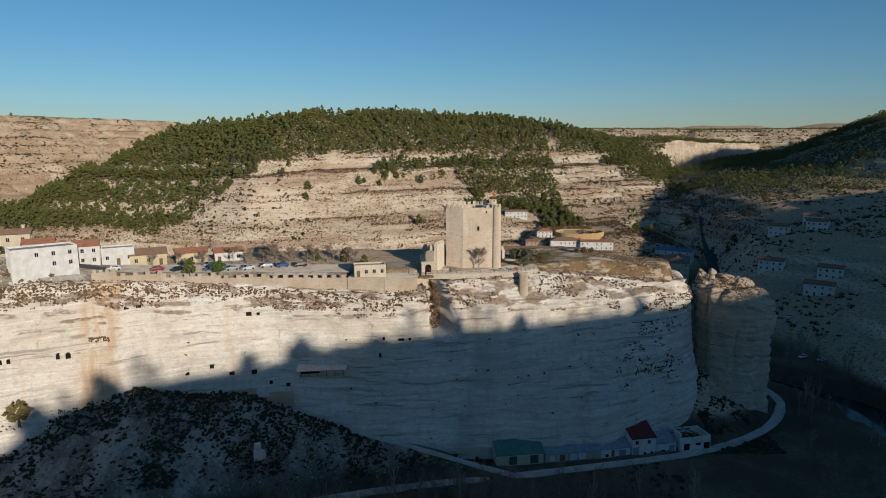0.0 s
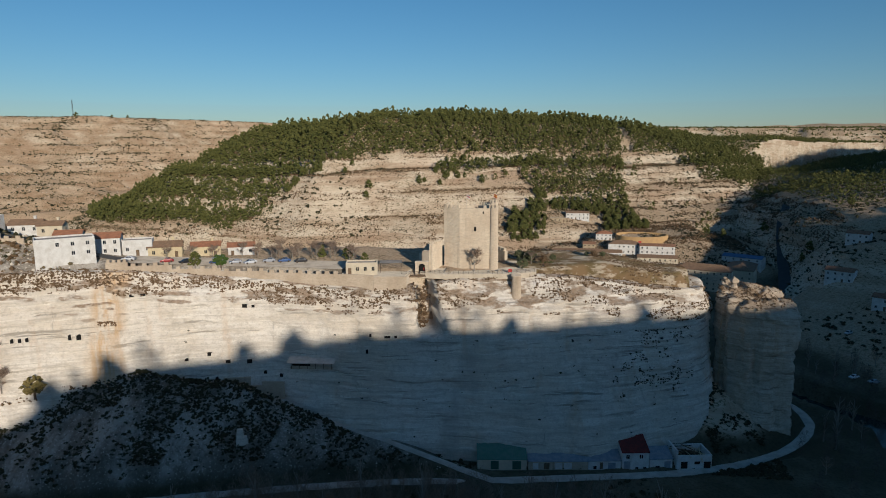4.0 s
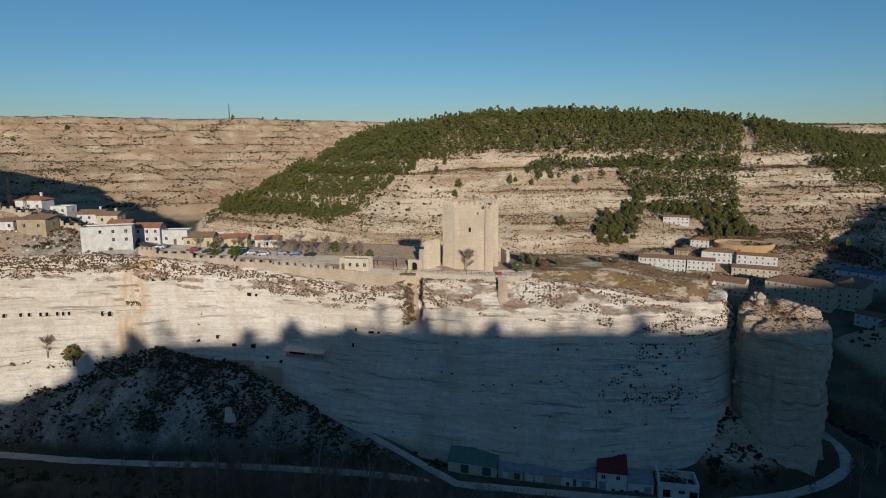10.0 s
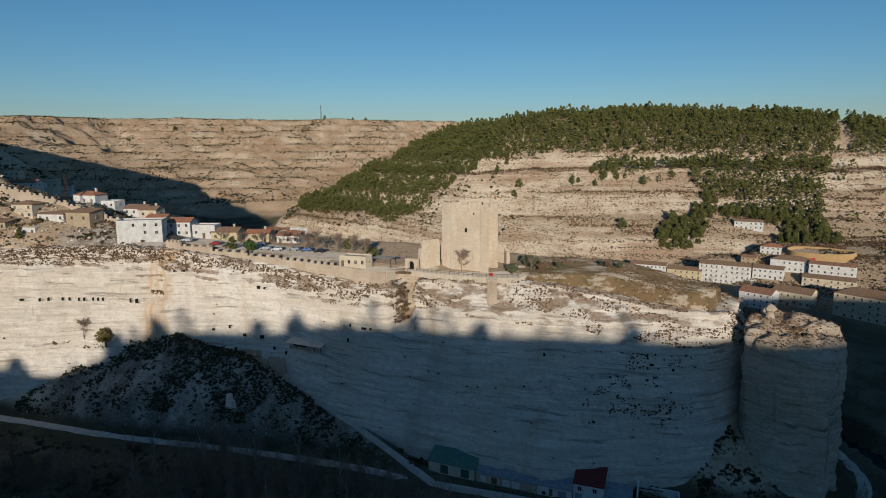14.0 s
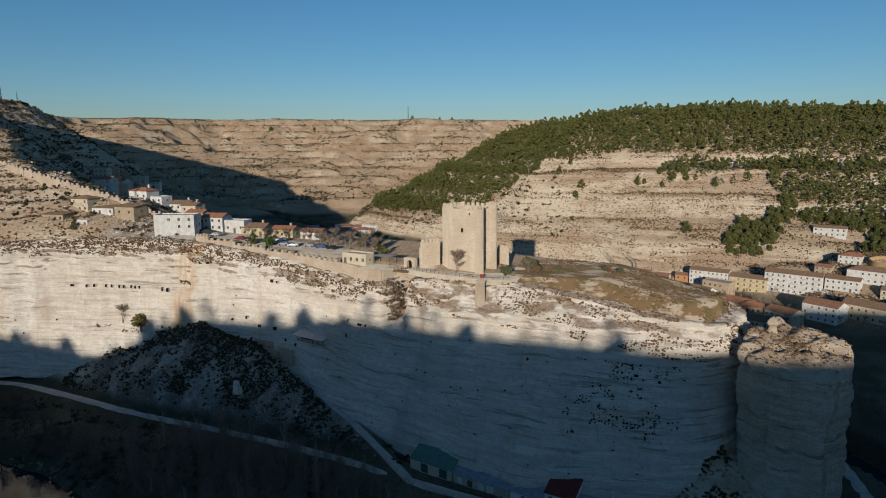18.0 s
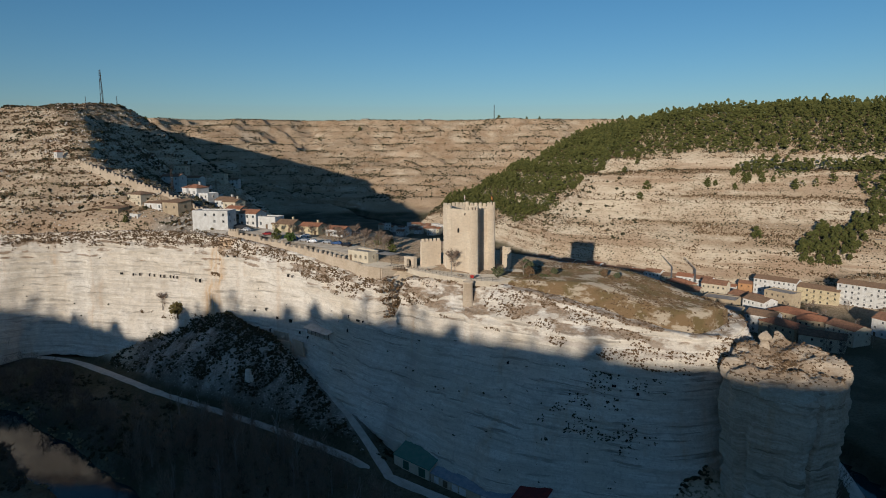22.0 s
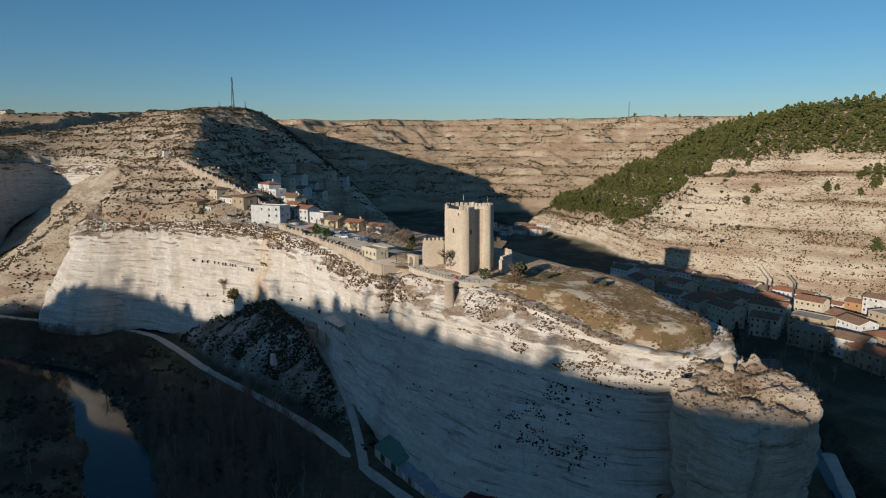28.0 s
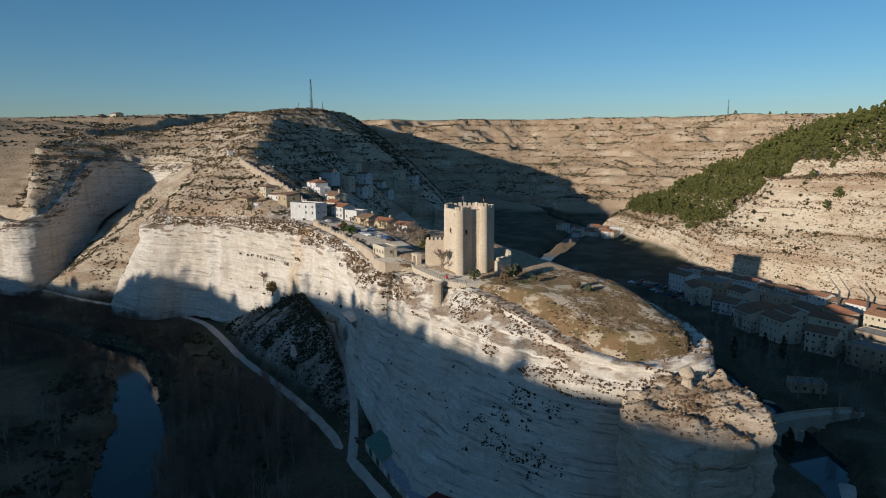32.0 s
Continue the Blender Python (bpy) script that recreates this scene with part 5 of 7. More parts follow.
shed(58.7, -28.3, 65.2, -26.6, 4.5, 2.8, 1.6, M_WHITE, M_SHEET, ((0.35, 1.2, 0.8, M_GLASS), (0.78, 1.8, 2.1, M_SHEET)), "low white shed with a patched grey roof")
shell = thing("roofless_house", pose(70.6, -22.2, 7.1, 0, 0, 13), "derelict white house with a fallen-in roof", "house")
for a, b in (((-5, -3.5), (5, -3.5)), ((5, -3.5), (5, 3.5)), ((5, 3.5), (-5, 3.5)), ((-5, 3.5), (-5, -3.5))):
    L = math.dist(a, b)
    part("wall", Geo().box((a[0] + b[0]) / 2, (a[1] + b[1]) / 2, -1, L if a[1] == b[1] else 0.4, L if a[0] == b[0] else 0.4, 5.0 if a[1] < 0 or a[0] > 0 else 6.4).mesh("wall", M_WHITE), shell)
# near-black panels on the unbroken front wall, painted as shaded openings
for p, w, hh, z in ((-3.0, 1.9, 2.1, 0), (0.8, 1.6, 0.8, 1.3), (3.8, 2.0, 2.0, 0)):
    part("opening", Geo().box(p, -3.72, z, w, 0.08, hh).mesh("opening", M_DARK), shell)
rnd = random.Random(9)
for k in range(16):
    part("beam", Geo().box(0, 0, 0, rnd.uniform(3, 7), 0.2, 0.2).mesh("beam", (M_WOOD, M_IRON, M_YELLOW)[k % 3]), shell, at=pose(rnd.uniform(-3, 3), rnd.uniform(-2.6, 2.6), rnd.uniform(2.6, 4.6), rnd.uniform(-18, 18), rnd.uniform(-14, 14), rnd.uniform(0, 180)))
# the sheltered balcony in the rock wall
can = thing("rock_shelter_roof", pose(-42.2, -33.0, 35.4, 0, 0, 8), "long flat sheet canopy fixed to the rock wall", "canopy")
part("sheet", Geo().box(0, 0, 0, 14.4, 4.4, 0.14).mesh("sheet", plain("pale_roof_sheet", (0.62, 0.59, 0.54), (0.50, 0.47, 0.42), 0.6, 0.7, 0.1)), can, at=pose(0, -0.8, 0.4, 12))
# solid near-black box in place of the shaded gallery under the sheet
part("shade_block", Geo().box(0, 0.7, -1.9, 13.0, 0.8, 1.8).mesh("shade_block", M_DARK), can, "near-black block painted as the shade of the gallery behind the canopy")
part("parapet", Geo().box(0, -1.2, -2.4, 13.2, 0.25, 0.9).mesh("parapet", M_STONE), can)
for k in range(6):
    part("post", Geo().box(-6.2 + 2.48 * k, -1.5, -2.2, 0.12, 0.12, 2.25).mesh("post", M_IRON), can)


# cave windows set into the rock face; their inner shade is near-black colour
def cave(x, z, w, h, arch=True):
    w, h = w * 0.8, h * 0.8
    p = on_cliff(x, z)
    b = on_cliff(x + 1.5, z) - on_cliff(x - 1.5, z)
    ang = math.degrees(math.atan2(b.y, b.x))
    ob = thing("cave_window", pose(p.x, p.y, z, 0, 0, ang), "cave window in the cliff, its inner shade painted near-black", "cave", "cave windows")
    g = Geo()
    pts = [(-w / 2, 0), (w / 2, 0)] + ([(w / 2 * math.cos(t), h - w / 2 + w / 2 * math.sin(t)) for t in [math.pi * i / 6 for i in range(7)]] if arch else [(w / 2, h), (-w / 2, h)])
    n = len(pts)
    # closed plug standing proud of the rock, dark in place of a shaded hollow
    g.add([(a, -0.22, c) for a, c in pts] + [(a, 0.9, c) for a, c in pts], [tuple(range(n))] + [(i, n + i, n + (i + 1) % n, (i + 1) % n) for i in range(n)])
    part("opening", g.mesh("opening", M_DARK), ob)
    part("sill", Geo().box(0, -0.2, -0.2, w + 0.3, 0.35, 0.2).mesh("sill", M_CLIFF), ob)
    part("jamb", Geo().box(-w / 2 - 0.12, -0.12, -0.1, 0.2, 0.3, h).box(w / 2 + 0.12, -0.12, -0.1, 0.2, 0.3, h).mesh("jamb", M_CLIFF), ob)


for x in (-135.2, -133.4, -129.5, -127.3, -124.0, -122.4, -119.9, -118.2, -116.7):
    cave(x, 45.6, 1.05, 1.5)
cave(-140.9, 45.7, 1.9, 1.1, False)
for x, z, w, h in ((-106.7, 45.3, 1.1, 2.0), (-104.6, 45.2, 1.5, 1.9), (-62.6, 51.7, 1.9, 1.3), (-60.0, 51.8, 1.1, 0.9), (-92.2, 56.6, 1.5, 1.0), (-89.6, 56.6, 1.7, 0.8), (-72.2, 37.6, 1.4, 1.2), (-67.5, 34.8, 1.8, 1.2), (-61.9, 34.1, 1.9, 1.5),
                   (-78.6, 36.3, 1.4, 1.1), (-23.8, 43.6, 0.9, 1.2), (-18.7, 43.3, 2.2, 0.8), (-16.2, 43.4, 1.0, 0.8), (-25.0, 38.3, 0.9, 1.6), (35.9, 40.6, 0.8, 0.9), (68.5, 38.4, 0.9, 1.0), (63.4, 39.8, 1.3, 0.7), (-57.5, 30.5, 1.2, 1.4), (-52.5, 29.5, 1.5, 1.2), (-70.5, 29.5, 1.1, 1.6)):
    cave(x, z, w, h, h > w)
yard = thing("cave_dwelling_yard", pose(-62, -40.5, 25.8, 0, 0, 16), "walled yards and pale stone steps of cave dwellings", "wall")
for k, (x, y, L, h, a) in enumerate(((-9, 1, 12, 3.2, 0), (2, -0.5, 9, 3.0, 6), (9, 1.5, 7, 3.4, -8), (-2, 3, 8, 4.6, 2), (-13, 3.5, 5, 5.0, 80))):
    part("wall_section", Geo().box(x, y, -2, L, 0.5, h + 2, a).mesh("wall_section", M_STONE), yard)
for k in range(9):
    part("step", Geo().box(-6 + 0.8 * k, 1.6, -0.4 + 0.45 * k, 0.9, 1.4, 0.5).mesh("step", M_STONE), yard)
stone = thing("white_boulder", pose(-55, -55.5, height(-55, -55.5) - 0.3, 0, 0, 25), "upright pale rock slab on the scree", "rock")
part("slab", Geo().box(0, 0, 0, 2.4, 1.6, 4.6, taper=0.35).box(1.2, 0.3, 0, 1.6, 1.4, 2.4, 30, taper=0.4).mesh("slab", M_CLIFF), stone)
knob = thing("balanced_boulder", pose(89.4, 15.5, 51.4, 0, 0, 10), "rounded boulder balanced on the pillar", "rock")
u, v = np.meshgrid(np.linspace(0, 2 * math.pi, 22), np.linspace(0, math.pi, 14), indexing="ij")
rr = 1.45 + 0.35 * fbm(np.cos(u) * np.sin(v) * 1.3, np.sin(u) * np.sin(v) * 1.3, np.cos(v) * 1.3, 3, 91)
me = grid_mesh("boulder", rr * np.cos(u) * np.sin(v), rr * np.sin(u) * np.sin(v) * 0.9, rr * np.cos(v) * 0.95 + 3.2)
me.materials.append(M_PILLAR)
part("boulder", me, knob)
part("neck", Geo().tube(0, 0, -1.0, 2.2, 1.7, 0.85, 9).mesh("neck", M_PILLAR), knob)

# ---- the village in the northern valley ----
N, ST = "whitewashed village house in a terraced row", "street houses"
for i in range(13):
    x = -178 + 11.0 * i
    y = 221 + 0.13 * (x + 178)
    house(x, y + 3 * math.sin(i * 2.1) * 0.4, 10.4, 8, (6.2, 7.4, 5.4, 6.8)[i % 4], 7 + 2 * (i % 2), (W, W, M_CREAM, W)[i % 4], "gable", (M_TILE, M_BROWNTILE, M_REDTILE)[i % 3], 2, 4, N, group=ST, sink=2)
house(-31, 243, 6.5, 6, 3.4, 10, W, "gable", M_REDTILE, 1, 2, "low white house with a red roof", sink=2)
house(-22.5, 245, 8, 7, 6.5, 10, M_ORANGE, "gable", M_TILE, 2, 2, "orange two-storey house with a tiled roof", sink=2)
house(-5.5, 246.5, 23, 10, 11.2, 6, W, "gable", M_BROWNTILE, 4, 9, "long white four-storey apartment block", rise=1.6, sink=2)
house(17.5, 248.0, 21, 10, 8.6, 4, M_YELLOW, "gable", M_BROWNTILE, 3, 6, "cream three-storey building with brown roof and balconies", rise=1.7, sink=2, balcony=4)
house(41.0, 252.0, 30, 11, 11.6, 3, W, "gable", M_BROWNTILE, 4, 10, "white four-storey apartment block with orange balconies", rise=1.8, sink=3, balcony=5)
house(65.5, 255.0, 17, 9, 6.5, 0, W, "gable", M_BROWNTILE, 2, 6, "white two-storey house with a brown roof", rise=1.6, sink=3)
house(76.5, 268, 22, 11, 7.6, -3, W, "hip", M_BROWNTILE, 2, 7, "broad white house with a hipped brown roof", rise=2.2, sink=3)
house(63, 286, 12, 9, 5, 0, W, "hip", M_REDTILE, 2, 4, "white house with a bright red hipped roof", rise=1.8, sink=3)
house(43.5, 326, 19, 8, 5.6, 5, W, "gable", M_BROWNTILE, 2, 6, "white house high on the slope among pines", rise=1.3, sink=3)
house(27, 316, 14, 7, 3.2, 8, M_TAN, "flat", None, 1, 4, "low tan stone house on the slope", sink=3)
house(52, 274, 9, 7, 4.6, -5, M_TAN, "gable", M_TILE, 2, 3, "small tan house with a tiled roof", sink=3)
house(98, 251, 27, 10, 5.6, -4, M_CREAM, "gable", M_BROWNTILE, 2, 8, "long stepped cream building with terraces", rise=1.6, sink=4, balcony=5)
house(99, 261, 24, 8, 9.0, -4, W, "gable", M_TILE, 3, 7, "upper tier of a stepped white building", rise=1.4, sink=4)
house(66, 208, 17, 12, 8.4, -14, W, "gable", M_TILE, 3, 5, "white house with an orange-red roof", rise=2.4, sink=2)
house(83, 219, 20, 12, 7.6, -14, M_CREAM, "gable", M_BROWNTILE, 2, 6, "building with a wide brown roof and open gallery", rise=2.4, sink=2)
hot = house(120, 208, 34, 14, 13.0, -20, M_CREAM, "hip", M_BROWNTILE, 4, 9, "large four-storey hotel with galleries and a brown roof", rise=3.2, sink=2, name="hotel", balcony=6, category="building")
house(146, 220, 16, 30, 13.0, -20, M_CREAM, "hip", M_BROWNTILE, 4, 4, "wing of the large hotel with a brown roof", rise=3.0, sink=2, name="hotel", category="building")
house(158, 262, 26, 12, 6.0, -30, W, "gable", plain("blue_sheet_roof", (0.05, 0.12, 0.25), (0.07, 0.14, 0.26), 0.5, 0.5, 0.1), 2, 5, "white hall with a blue sheet roof", rise=1.4, sink=3)
# village core, in shade for most of the day
rnd = random.Random(21)
core = [(-96, 196), (-78, 204), (-62, 208), (-44, 207), (-26, 214), (-8, 217), (8, 222), (-86, 178), (-68, 186), (-50, 184), (-32, 190), (-12, 194), (6, 200), (24, 196), (-40, 168), (-20, 172), (0, 176), (18, 178), (36, 190), (52, 188), (-58, 168), (-120, 196), (-140, 190), (30, 172), (48, 170), (-112, 178)]
for i, (x, y) in enumerate(core):
    w, d, h = rnd.uniform(12, 19), rnd.uniform(9, 12), rnd.uniform(6, 10.5)
    k = i % 5
    house(x, y, w, d, h, rnd.uniform(-25, 25), (M_CREAM, M_TAN, W, M_TAN, M_CREAM)[k], ("gable", "flat", "gable", "hip", "gable")[k], (M_TILE, None, M_BROWNTILE, M_REDTILE, M_TILE)[k], 3 if h > 8 else 2, 5, "village house with whitewashed or cream walls", group="village houses", sink=2, rise=2.0 if k != 1 else None)
for x, y, w in ((186, 118, 14), (198, 130, 12), (176, 150, 13), (206, 205, 12), (222, 190, 12), (150, 176, 15), (232, 214, 11)):
    house(x, y, w, 8, 6, -35, W, "gable", M_TILE, 2, 4, "white house on the eastern bank", group="bank houses", sink=3)
# the sunlit quarter at the bend of the valley, far off
for i in range(30):
    x, y = -368 - 75 * rnd.random(), 282 + rnd.uniform(-26, 10)
    house(x, y, rnd.uniform(7, 11), rnd.uniform(6, 9), rnd.uniform(4, 7.5), rnd.uniform(10, 60), (W, W, M_CREAM)[i % 3], ("gable", "flat")[i % 3 == 1], (M_TILE, None, M_REDTILE)[i % 3], 2, 3, "far white house at the bend of the valley", group="far houses", sink=3)
for x, y in ((-1040, 780), (-1090, 640), (-742, -262), (-700, -236), (-668, -228), (-800, -300)):
    house(x, y, 18, 9, 4, 30, M_CREAM, "gable", M_GREYROOF, 1, 5, "long farm building on the far plateau", group="far farms", sink=3)

# bullring
BX, BY, BZ = 88, 287, 27.5
bull = thing("bullring", pose(BX, BY, BZ, 0, 0, 8), "pear-shaped ochre bullring with a pale sand floor", "arena")


def ring_pts(r, k):
    return [(r * 1.25 * math.cos(t) * (1 + 0.18 * math.cos(t)), r * math.sin(t)) for t in [2 * math.pi * i / k for i in range(k)]]


for i, (r, z0, z1, t) in enumerate(((15.5, -4, 5.2, 0.8), (13.2, -1, 3.0, 2.2), (11.2, -1, 1.6, 1.8))):
    o, n_ = ring_pts(r, 40), ring_pts(r - t, 40)
    g = Geo()
    vs = [(*p, z0) for p in o] + [(*p, z1) for p in o] + [(*p, z1) for p in n_] + [(*p, z0) for p in n_]
    fs = []
    for j in range(40):
        k = (j + 1) % 40
        fs += [(j, k, 40 + k, 40 + j), (40 + j, 40 + k, 80 + k, 80 + j), (80 + j, 80 + k, 120 + k, 120 + j)]
    part(("outer_wall", "upper_tier", "lower_tier")[i], g.add(vs, fs).mesh("ring", plain("ochre_render", (0.56, 0.37, 0.17), (0.50, 0.33, 0.16), 0.4) if i == 0 else M_CREAM), bull)
part("sand_floor", Geo().prism(ring_pts(9.6, 40), -1, 0.3).mesh("sand_floor", M_GRAVEL), bull)
part("gate", Geo().box(-2, -15.3, -1.0, 2.2, 0.5, 3.4).mesh("gate", M_RED), bull)
# stone bridge over the river
br = thing("stone_bridge", pose(34, 103.5, 3.0, 0, 0, 90), "old pale stone bridge with round arches", "bridge")
g = Geo()
ars = [(-14.5, 2.6), (-6.0, 3.2), (3.5, 3.4), (12.5, 2.6)]
xs = np.linspace(-26, 26, 157)


def deck(x):
    return 6.9 - 0.0022 * x * x


def soffit(x):
    for cx, r in ars:
        if abs(x - cx) < r:
            return 0.9 + math.sqrt(r * r - (x - cx) ** 2)
    return -2.5


vs, fs = [], []
for x in xs:
    vs += [(x, -2.6, soffit(x)), (x, -2.6, deck(x)), (x, 2.6, deck(x)), (x, 2.6, soffit(x))]
for i in range(len(xs) - 1):
    a = i * 4
    fs += [(a, a + 4, a + 5, a + 1), (a + 1, a + 5, a + 6, a + 2), (a + 2, a + 6, a + 7, a + 3), (a + 3, a + 7, a + 4, a)]
part("span", g.add(vs, fs).mesh("span", M_STONE), br)
for s in (-1, 1):
    g = Geo()
    for i in range(26):
        x = -25 + 2 * i
        g.box(x, s * 2.45, deck(x) - 0.15, 2.02, 0.32, 1.0)
    part("parapet", g.mesh("parapet", M_STONE), br)
for cx in (-10.2, -1.2, 8.2):
    part("cutwater", Geo().prism([(cx - 0.9, -2.5), (cx, -4.2), (cx + 0.9, -2.5)], -2.5, 3.6).mesh("cutwater", M_STONE), br)
weir = thing("weir", pose(10, 118, 2.6, 0, 0, 35), "low stone weir across the river", "weir")
part("sill", Geo().box(0, 0, 0, 30, 1.4, 0.9, taper=0.1).mesh("sill", M_STONE), weir)
cafe = house(12, 130, 12, 7, 3.4, 60, M_TAN, "flat", None, 1, 4, "low riverside cafe with a pale flat roof", name="cafe", sink=2)
# pyramid-roofed tower below the castle
pyr = thing("church_tower", pose(-57.5, 69.4, height(-57.5, 69.4) - 1), "stone tower with a grey pyramid roof", "tower")
hz = 41.0 - (height(-57.5, 69.4) - 1)
part("shaft", Geo().box(0, 0, 0, 5.6, 5.6, max(4, hz)).mesh("shaft", M_STONE), pyr)
part("pyramid_roof", Geo().box(0, 0, max(4, hz), 6.2, 6.2, 5.6, taper=0.98).mesh("pyramid_roof", M_GREYROOF), pyr)
for kx, ky, a in ((-63, 228, 20), (-48, 230, -30)):
    cr = thing("tower_crane", pose(kx, ky, height(kx, ky)), "small white building crane in the street", "crane")
    part("mast", Geo().box(0, 0, 0, 0.7, 0.7, 13).mesh("mast", M_STEEL), cr)
    part("jib", Geo().limb((0, 0, 13), (-9, 2, 19), 0.3, 0.15).mesh("jib", M_STEEL), cr)
for i in range(28):
    x, y = -172 + 5.2 * (i % 14) + rnd.uniform(-0.4, 0.4), 172 + 9 * (i // 14)
    n = ("white", "silver", "dark", "blue", "red")[i % 5]
    car(x, y, height(x, y) + 0.05, 84, PAINT[n], n if n != "dark" else "black")
for x, y, a, n in ((146, 55, 30, "white"), (150, 48, 10, "silver"), (158, 92, 40, "white"), (70, 240, 5, "dark"), (58, 246, 0, "white"), (100, 60, 80, "silver")):
    car(x, y, height(x, y) + 0.1, a, PAINT[n], n if n != "dark" else "black")
V2 = [(150, 150, 0), (176, 230, 0), (192, 300, 0), (215, 360, 0), (250, 430, 0), (275, 500, 0), (285, 560, 0)]
valley_road = strip("valley_road", [(x, y, height(x, y) + 0.3) for x, y, _ in V2], 7.0, M_ASPHALT, 0.4, 4, "grey main road winding up the valley", "road")


# ---- plants ----
def leaf_material(name, a, b, rough=0.8):
    k = Mat(name, rough, 0, 0.2)
    c = k.mix(k.island(), a, b)
    c = k.mix(k.ramp(k.noise(3.0, 3), 0.4, 0.7, 0, 0.5), c, tuple(v * 0.55 for v in a))
    return k.done(c)


M_PINE = leaf_material("pine_needles", (0.058, 0.068, 0.019), (0.150, 0.145, 0.042))
M_OLIVE = leaf_material("grey_green_leaves", (0.085, 0.095, 0.045), (0.14, 0.14, 0.075))
M_SCRUB = leaf_material("dry_scrub", (0.12, 0.075, 0.038), (0.215, 0.140, 0.080))
M_SCRUBDARK = leaf_material("dark_scrub", (0.030, 0.032, 0.016), (0.075, 0.068, 0.034))
M_HEATH = leaf_material("grey_brown_heath", (0.10, 0.085, 0.045), (0.21, 0.165, 0.09))
M_REED = leaf_material("dry_reed", (0.24, 0.18, 0.09), (0.34, 0.26, 0.14))
M_TWIG = leaf_material("bare_twigs", (0.22, 0.155, 0.11), (0.33, 0.245, 0.18))
M_TWIGDARK = leaf_material("dark_bare_twigs", (0.10, 0.08, 0.065), (0.17, 0.135, 0.11))
M_BARK = plain("bark", (0.16, 0.12, 0.09), (0.10, 0.075, 0.055), 3, 0.95, 0.4)
M_PALEBARK = plain("pale_bark", (0.34, 0.30, 0.25), (0.24, 0.21, 0.17), 3, 0.95, 0.3)
M_HEDGE = leaf_material("clipped_hedge", (0.05, 0.085, 0.02), (0.085, 0.125, 0.03))

OCT = np.array([(1, 0, 0), (-1, 0, 0), (0, 1, 0), (0, -1, 0), (0, 0, 1), (0, 0, -1)], float)
OCF = np.array([(0, 2, 4), (2, 1, 4), (1, 3, 4), (3, 0, 4), (2, 0, 5), (1, 2, 5), (3, 1, 5), (0, 3, 5)])


def clumps(c, r, rng, flat=0.75):
    """Small uneven leaf clumps at the places c with the radii r: vertices and triangles."""
    n = len(c)
    a, b = rng.uniform(0, 2 * np.pi, n), rng.uniform(-0.6, 0.6, n)
    p = OCT[None] * (r[:, None, None] * rng.uniform(0.6, 1.35, (n, 6, 1)))
    x = p[:, :, 0] * np.cos(a)[:, None] - p[:, :, 1] * np.sin(a)[:, None]
    y = p[:, :, 0] * np.sin(a)[:, None] + p[:, :, 1] * np.cos(a)[:, None]
    z = (p[:, :, 2] * np.cos(b)[:, None] + x * np.sin(b)[:, None]) * flat
    v = np.stack([x, y, z], -1) + c[:, None, :]
    f = OCF[None] + (np.arange(n) * 6)[:, None, None]
    return v.reshape(-1, 3), f.reshape(-1, 3)


def pine_crown(h, w, n, seed):
    rng = np.random.RandomState(seed)
    t = rng.uniform(0, 1, n) ** 0.8
    prof = np.interp(t, [0, 0.12, 0.4, 0.75, 1], [0.55, 0.95, 1.0, 0.62, 0.1]) * (0.8 + 0.35 * rng.rand(n))
    a = rng.uniform(0, 2 * np.pi, n)
    rad = w * prof * np.sqrt(rng.uniform(0.15, 1, n))
    c = np.stack([rad * np.cos(a), rad * np.sin(a), h * (0.22 + 0.76 * t)], -1)
    c[:, :2] += 0.25 * w * np.stack([np.sin(c[:, 2] * 0.9 + seed), np.cos(c[:, 2] * 0.7)], -1) * 0.5
    return clumps(c, rng.uniform(0.16, 0.34, n) * w, rng, 0.8)


def pine_trunk(h, w, seed):
    rn = random.Random(seed)
    g = Geo().limb((0, 0, -0.6), (0.1, 0, h * 0.45), 0.045 * h * 0.5, 0.03 * h * 0.5, 6).limb((0.1, 0, h * 0.45), (0, 0.1, h * 0.92), 0.03 * h * 0.5, 0.02, 5)
    for k in range(6):
        a, z = rn.uniform(0, 6.28), h * rn.uniform(0.3, 0.75)
        g.limb((0.05, 0, z), (0.7 * w * math.cos(a), 0.7 * w * math.sin(a), z + 0.12 * h), 0.05, 0.02, 4)
    return g.mesh("trunk", M_BARK)


PINES = []
for k in range(4):
    h, w = (8.4, 7.2, 9.4, 6.4)[k], (2.5, 2.5, 2.7, 2.2)[k]
    v, f = pine_crown(h, w, 95, 100 + k)
    me = raw_mesh("crown", v, f, False)
    me.materials.append(M_PINE)
    PINES.append((me, pine_trunk(h, w, k), pine_crown(h, w * 1.15, 24, 200 + k)))


def pine(x, y, z, scale, k, label="dark green pine with an uneven crown", group="hillside pines", lean=0):
    ob = thing("pine_tree", pose(x, y, z, lean, 0, (x * 37) % 360) @ Matrix.Scale(scale, 4), label, "tree", group)
    part("trunk", PINES[k][1], ob)
    part("crown", PINES[k][0], ob)
    return ob


def spread(n, x0, x1, y0, y1, rng, gap):
    """Places at least about one gap apart, from a shaken grid."""
    gx_, gy_ = np.meshgrid(np.arange(x0, x1, gap), np.arange(y0, y1, gap), indexing="ij")
    p = np.stack([gx_.ravel(), gy_.ravel()], -1)
    p += rng.uniform(-0.48, 0.48, p.shape) * gap
    rng.shuffle(p)
    return p[:n]


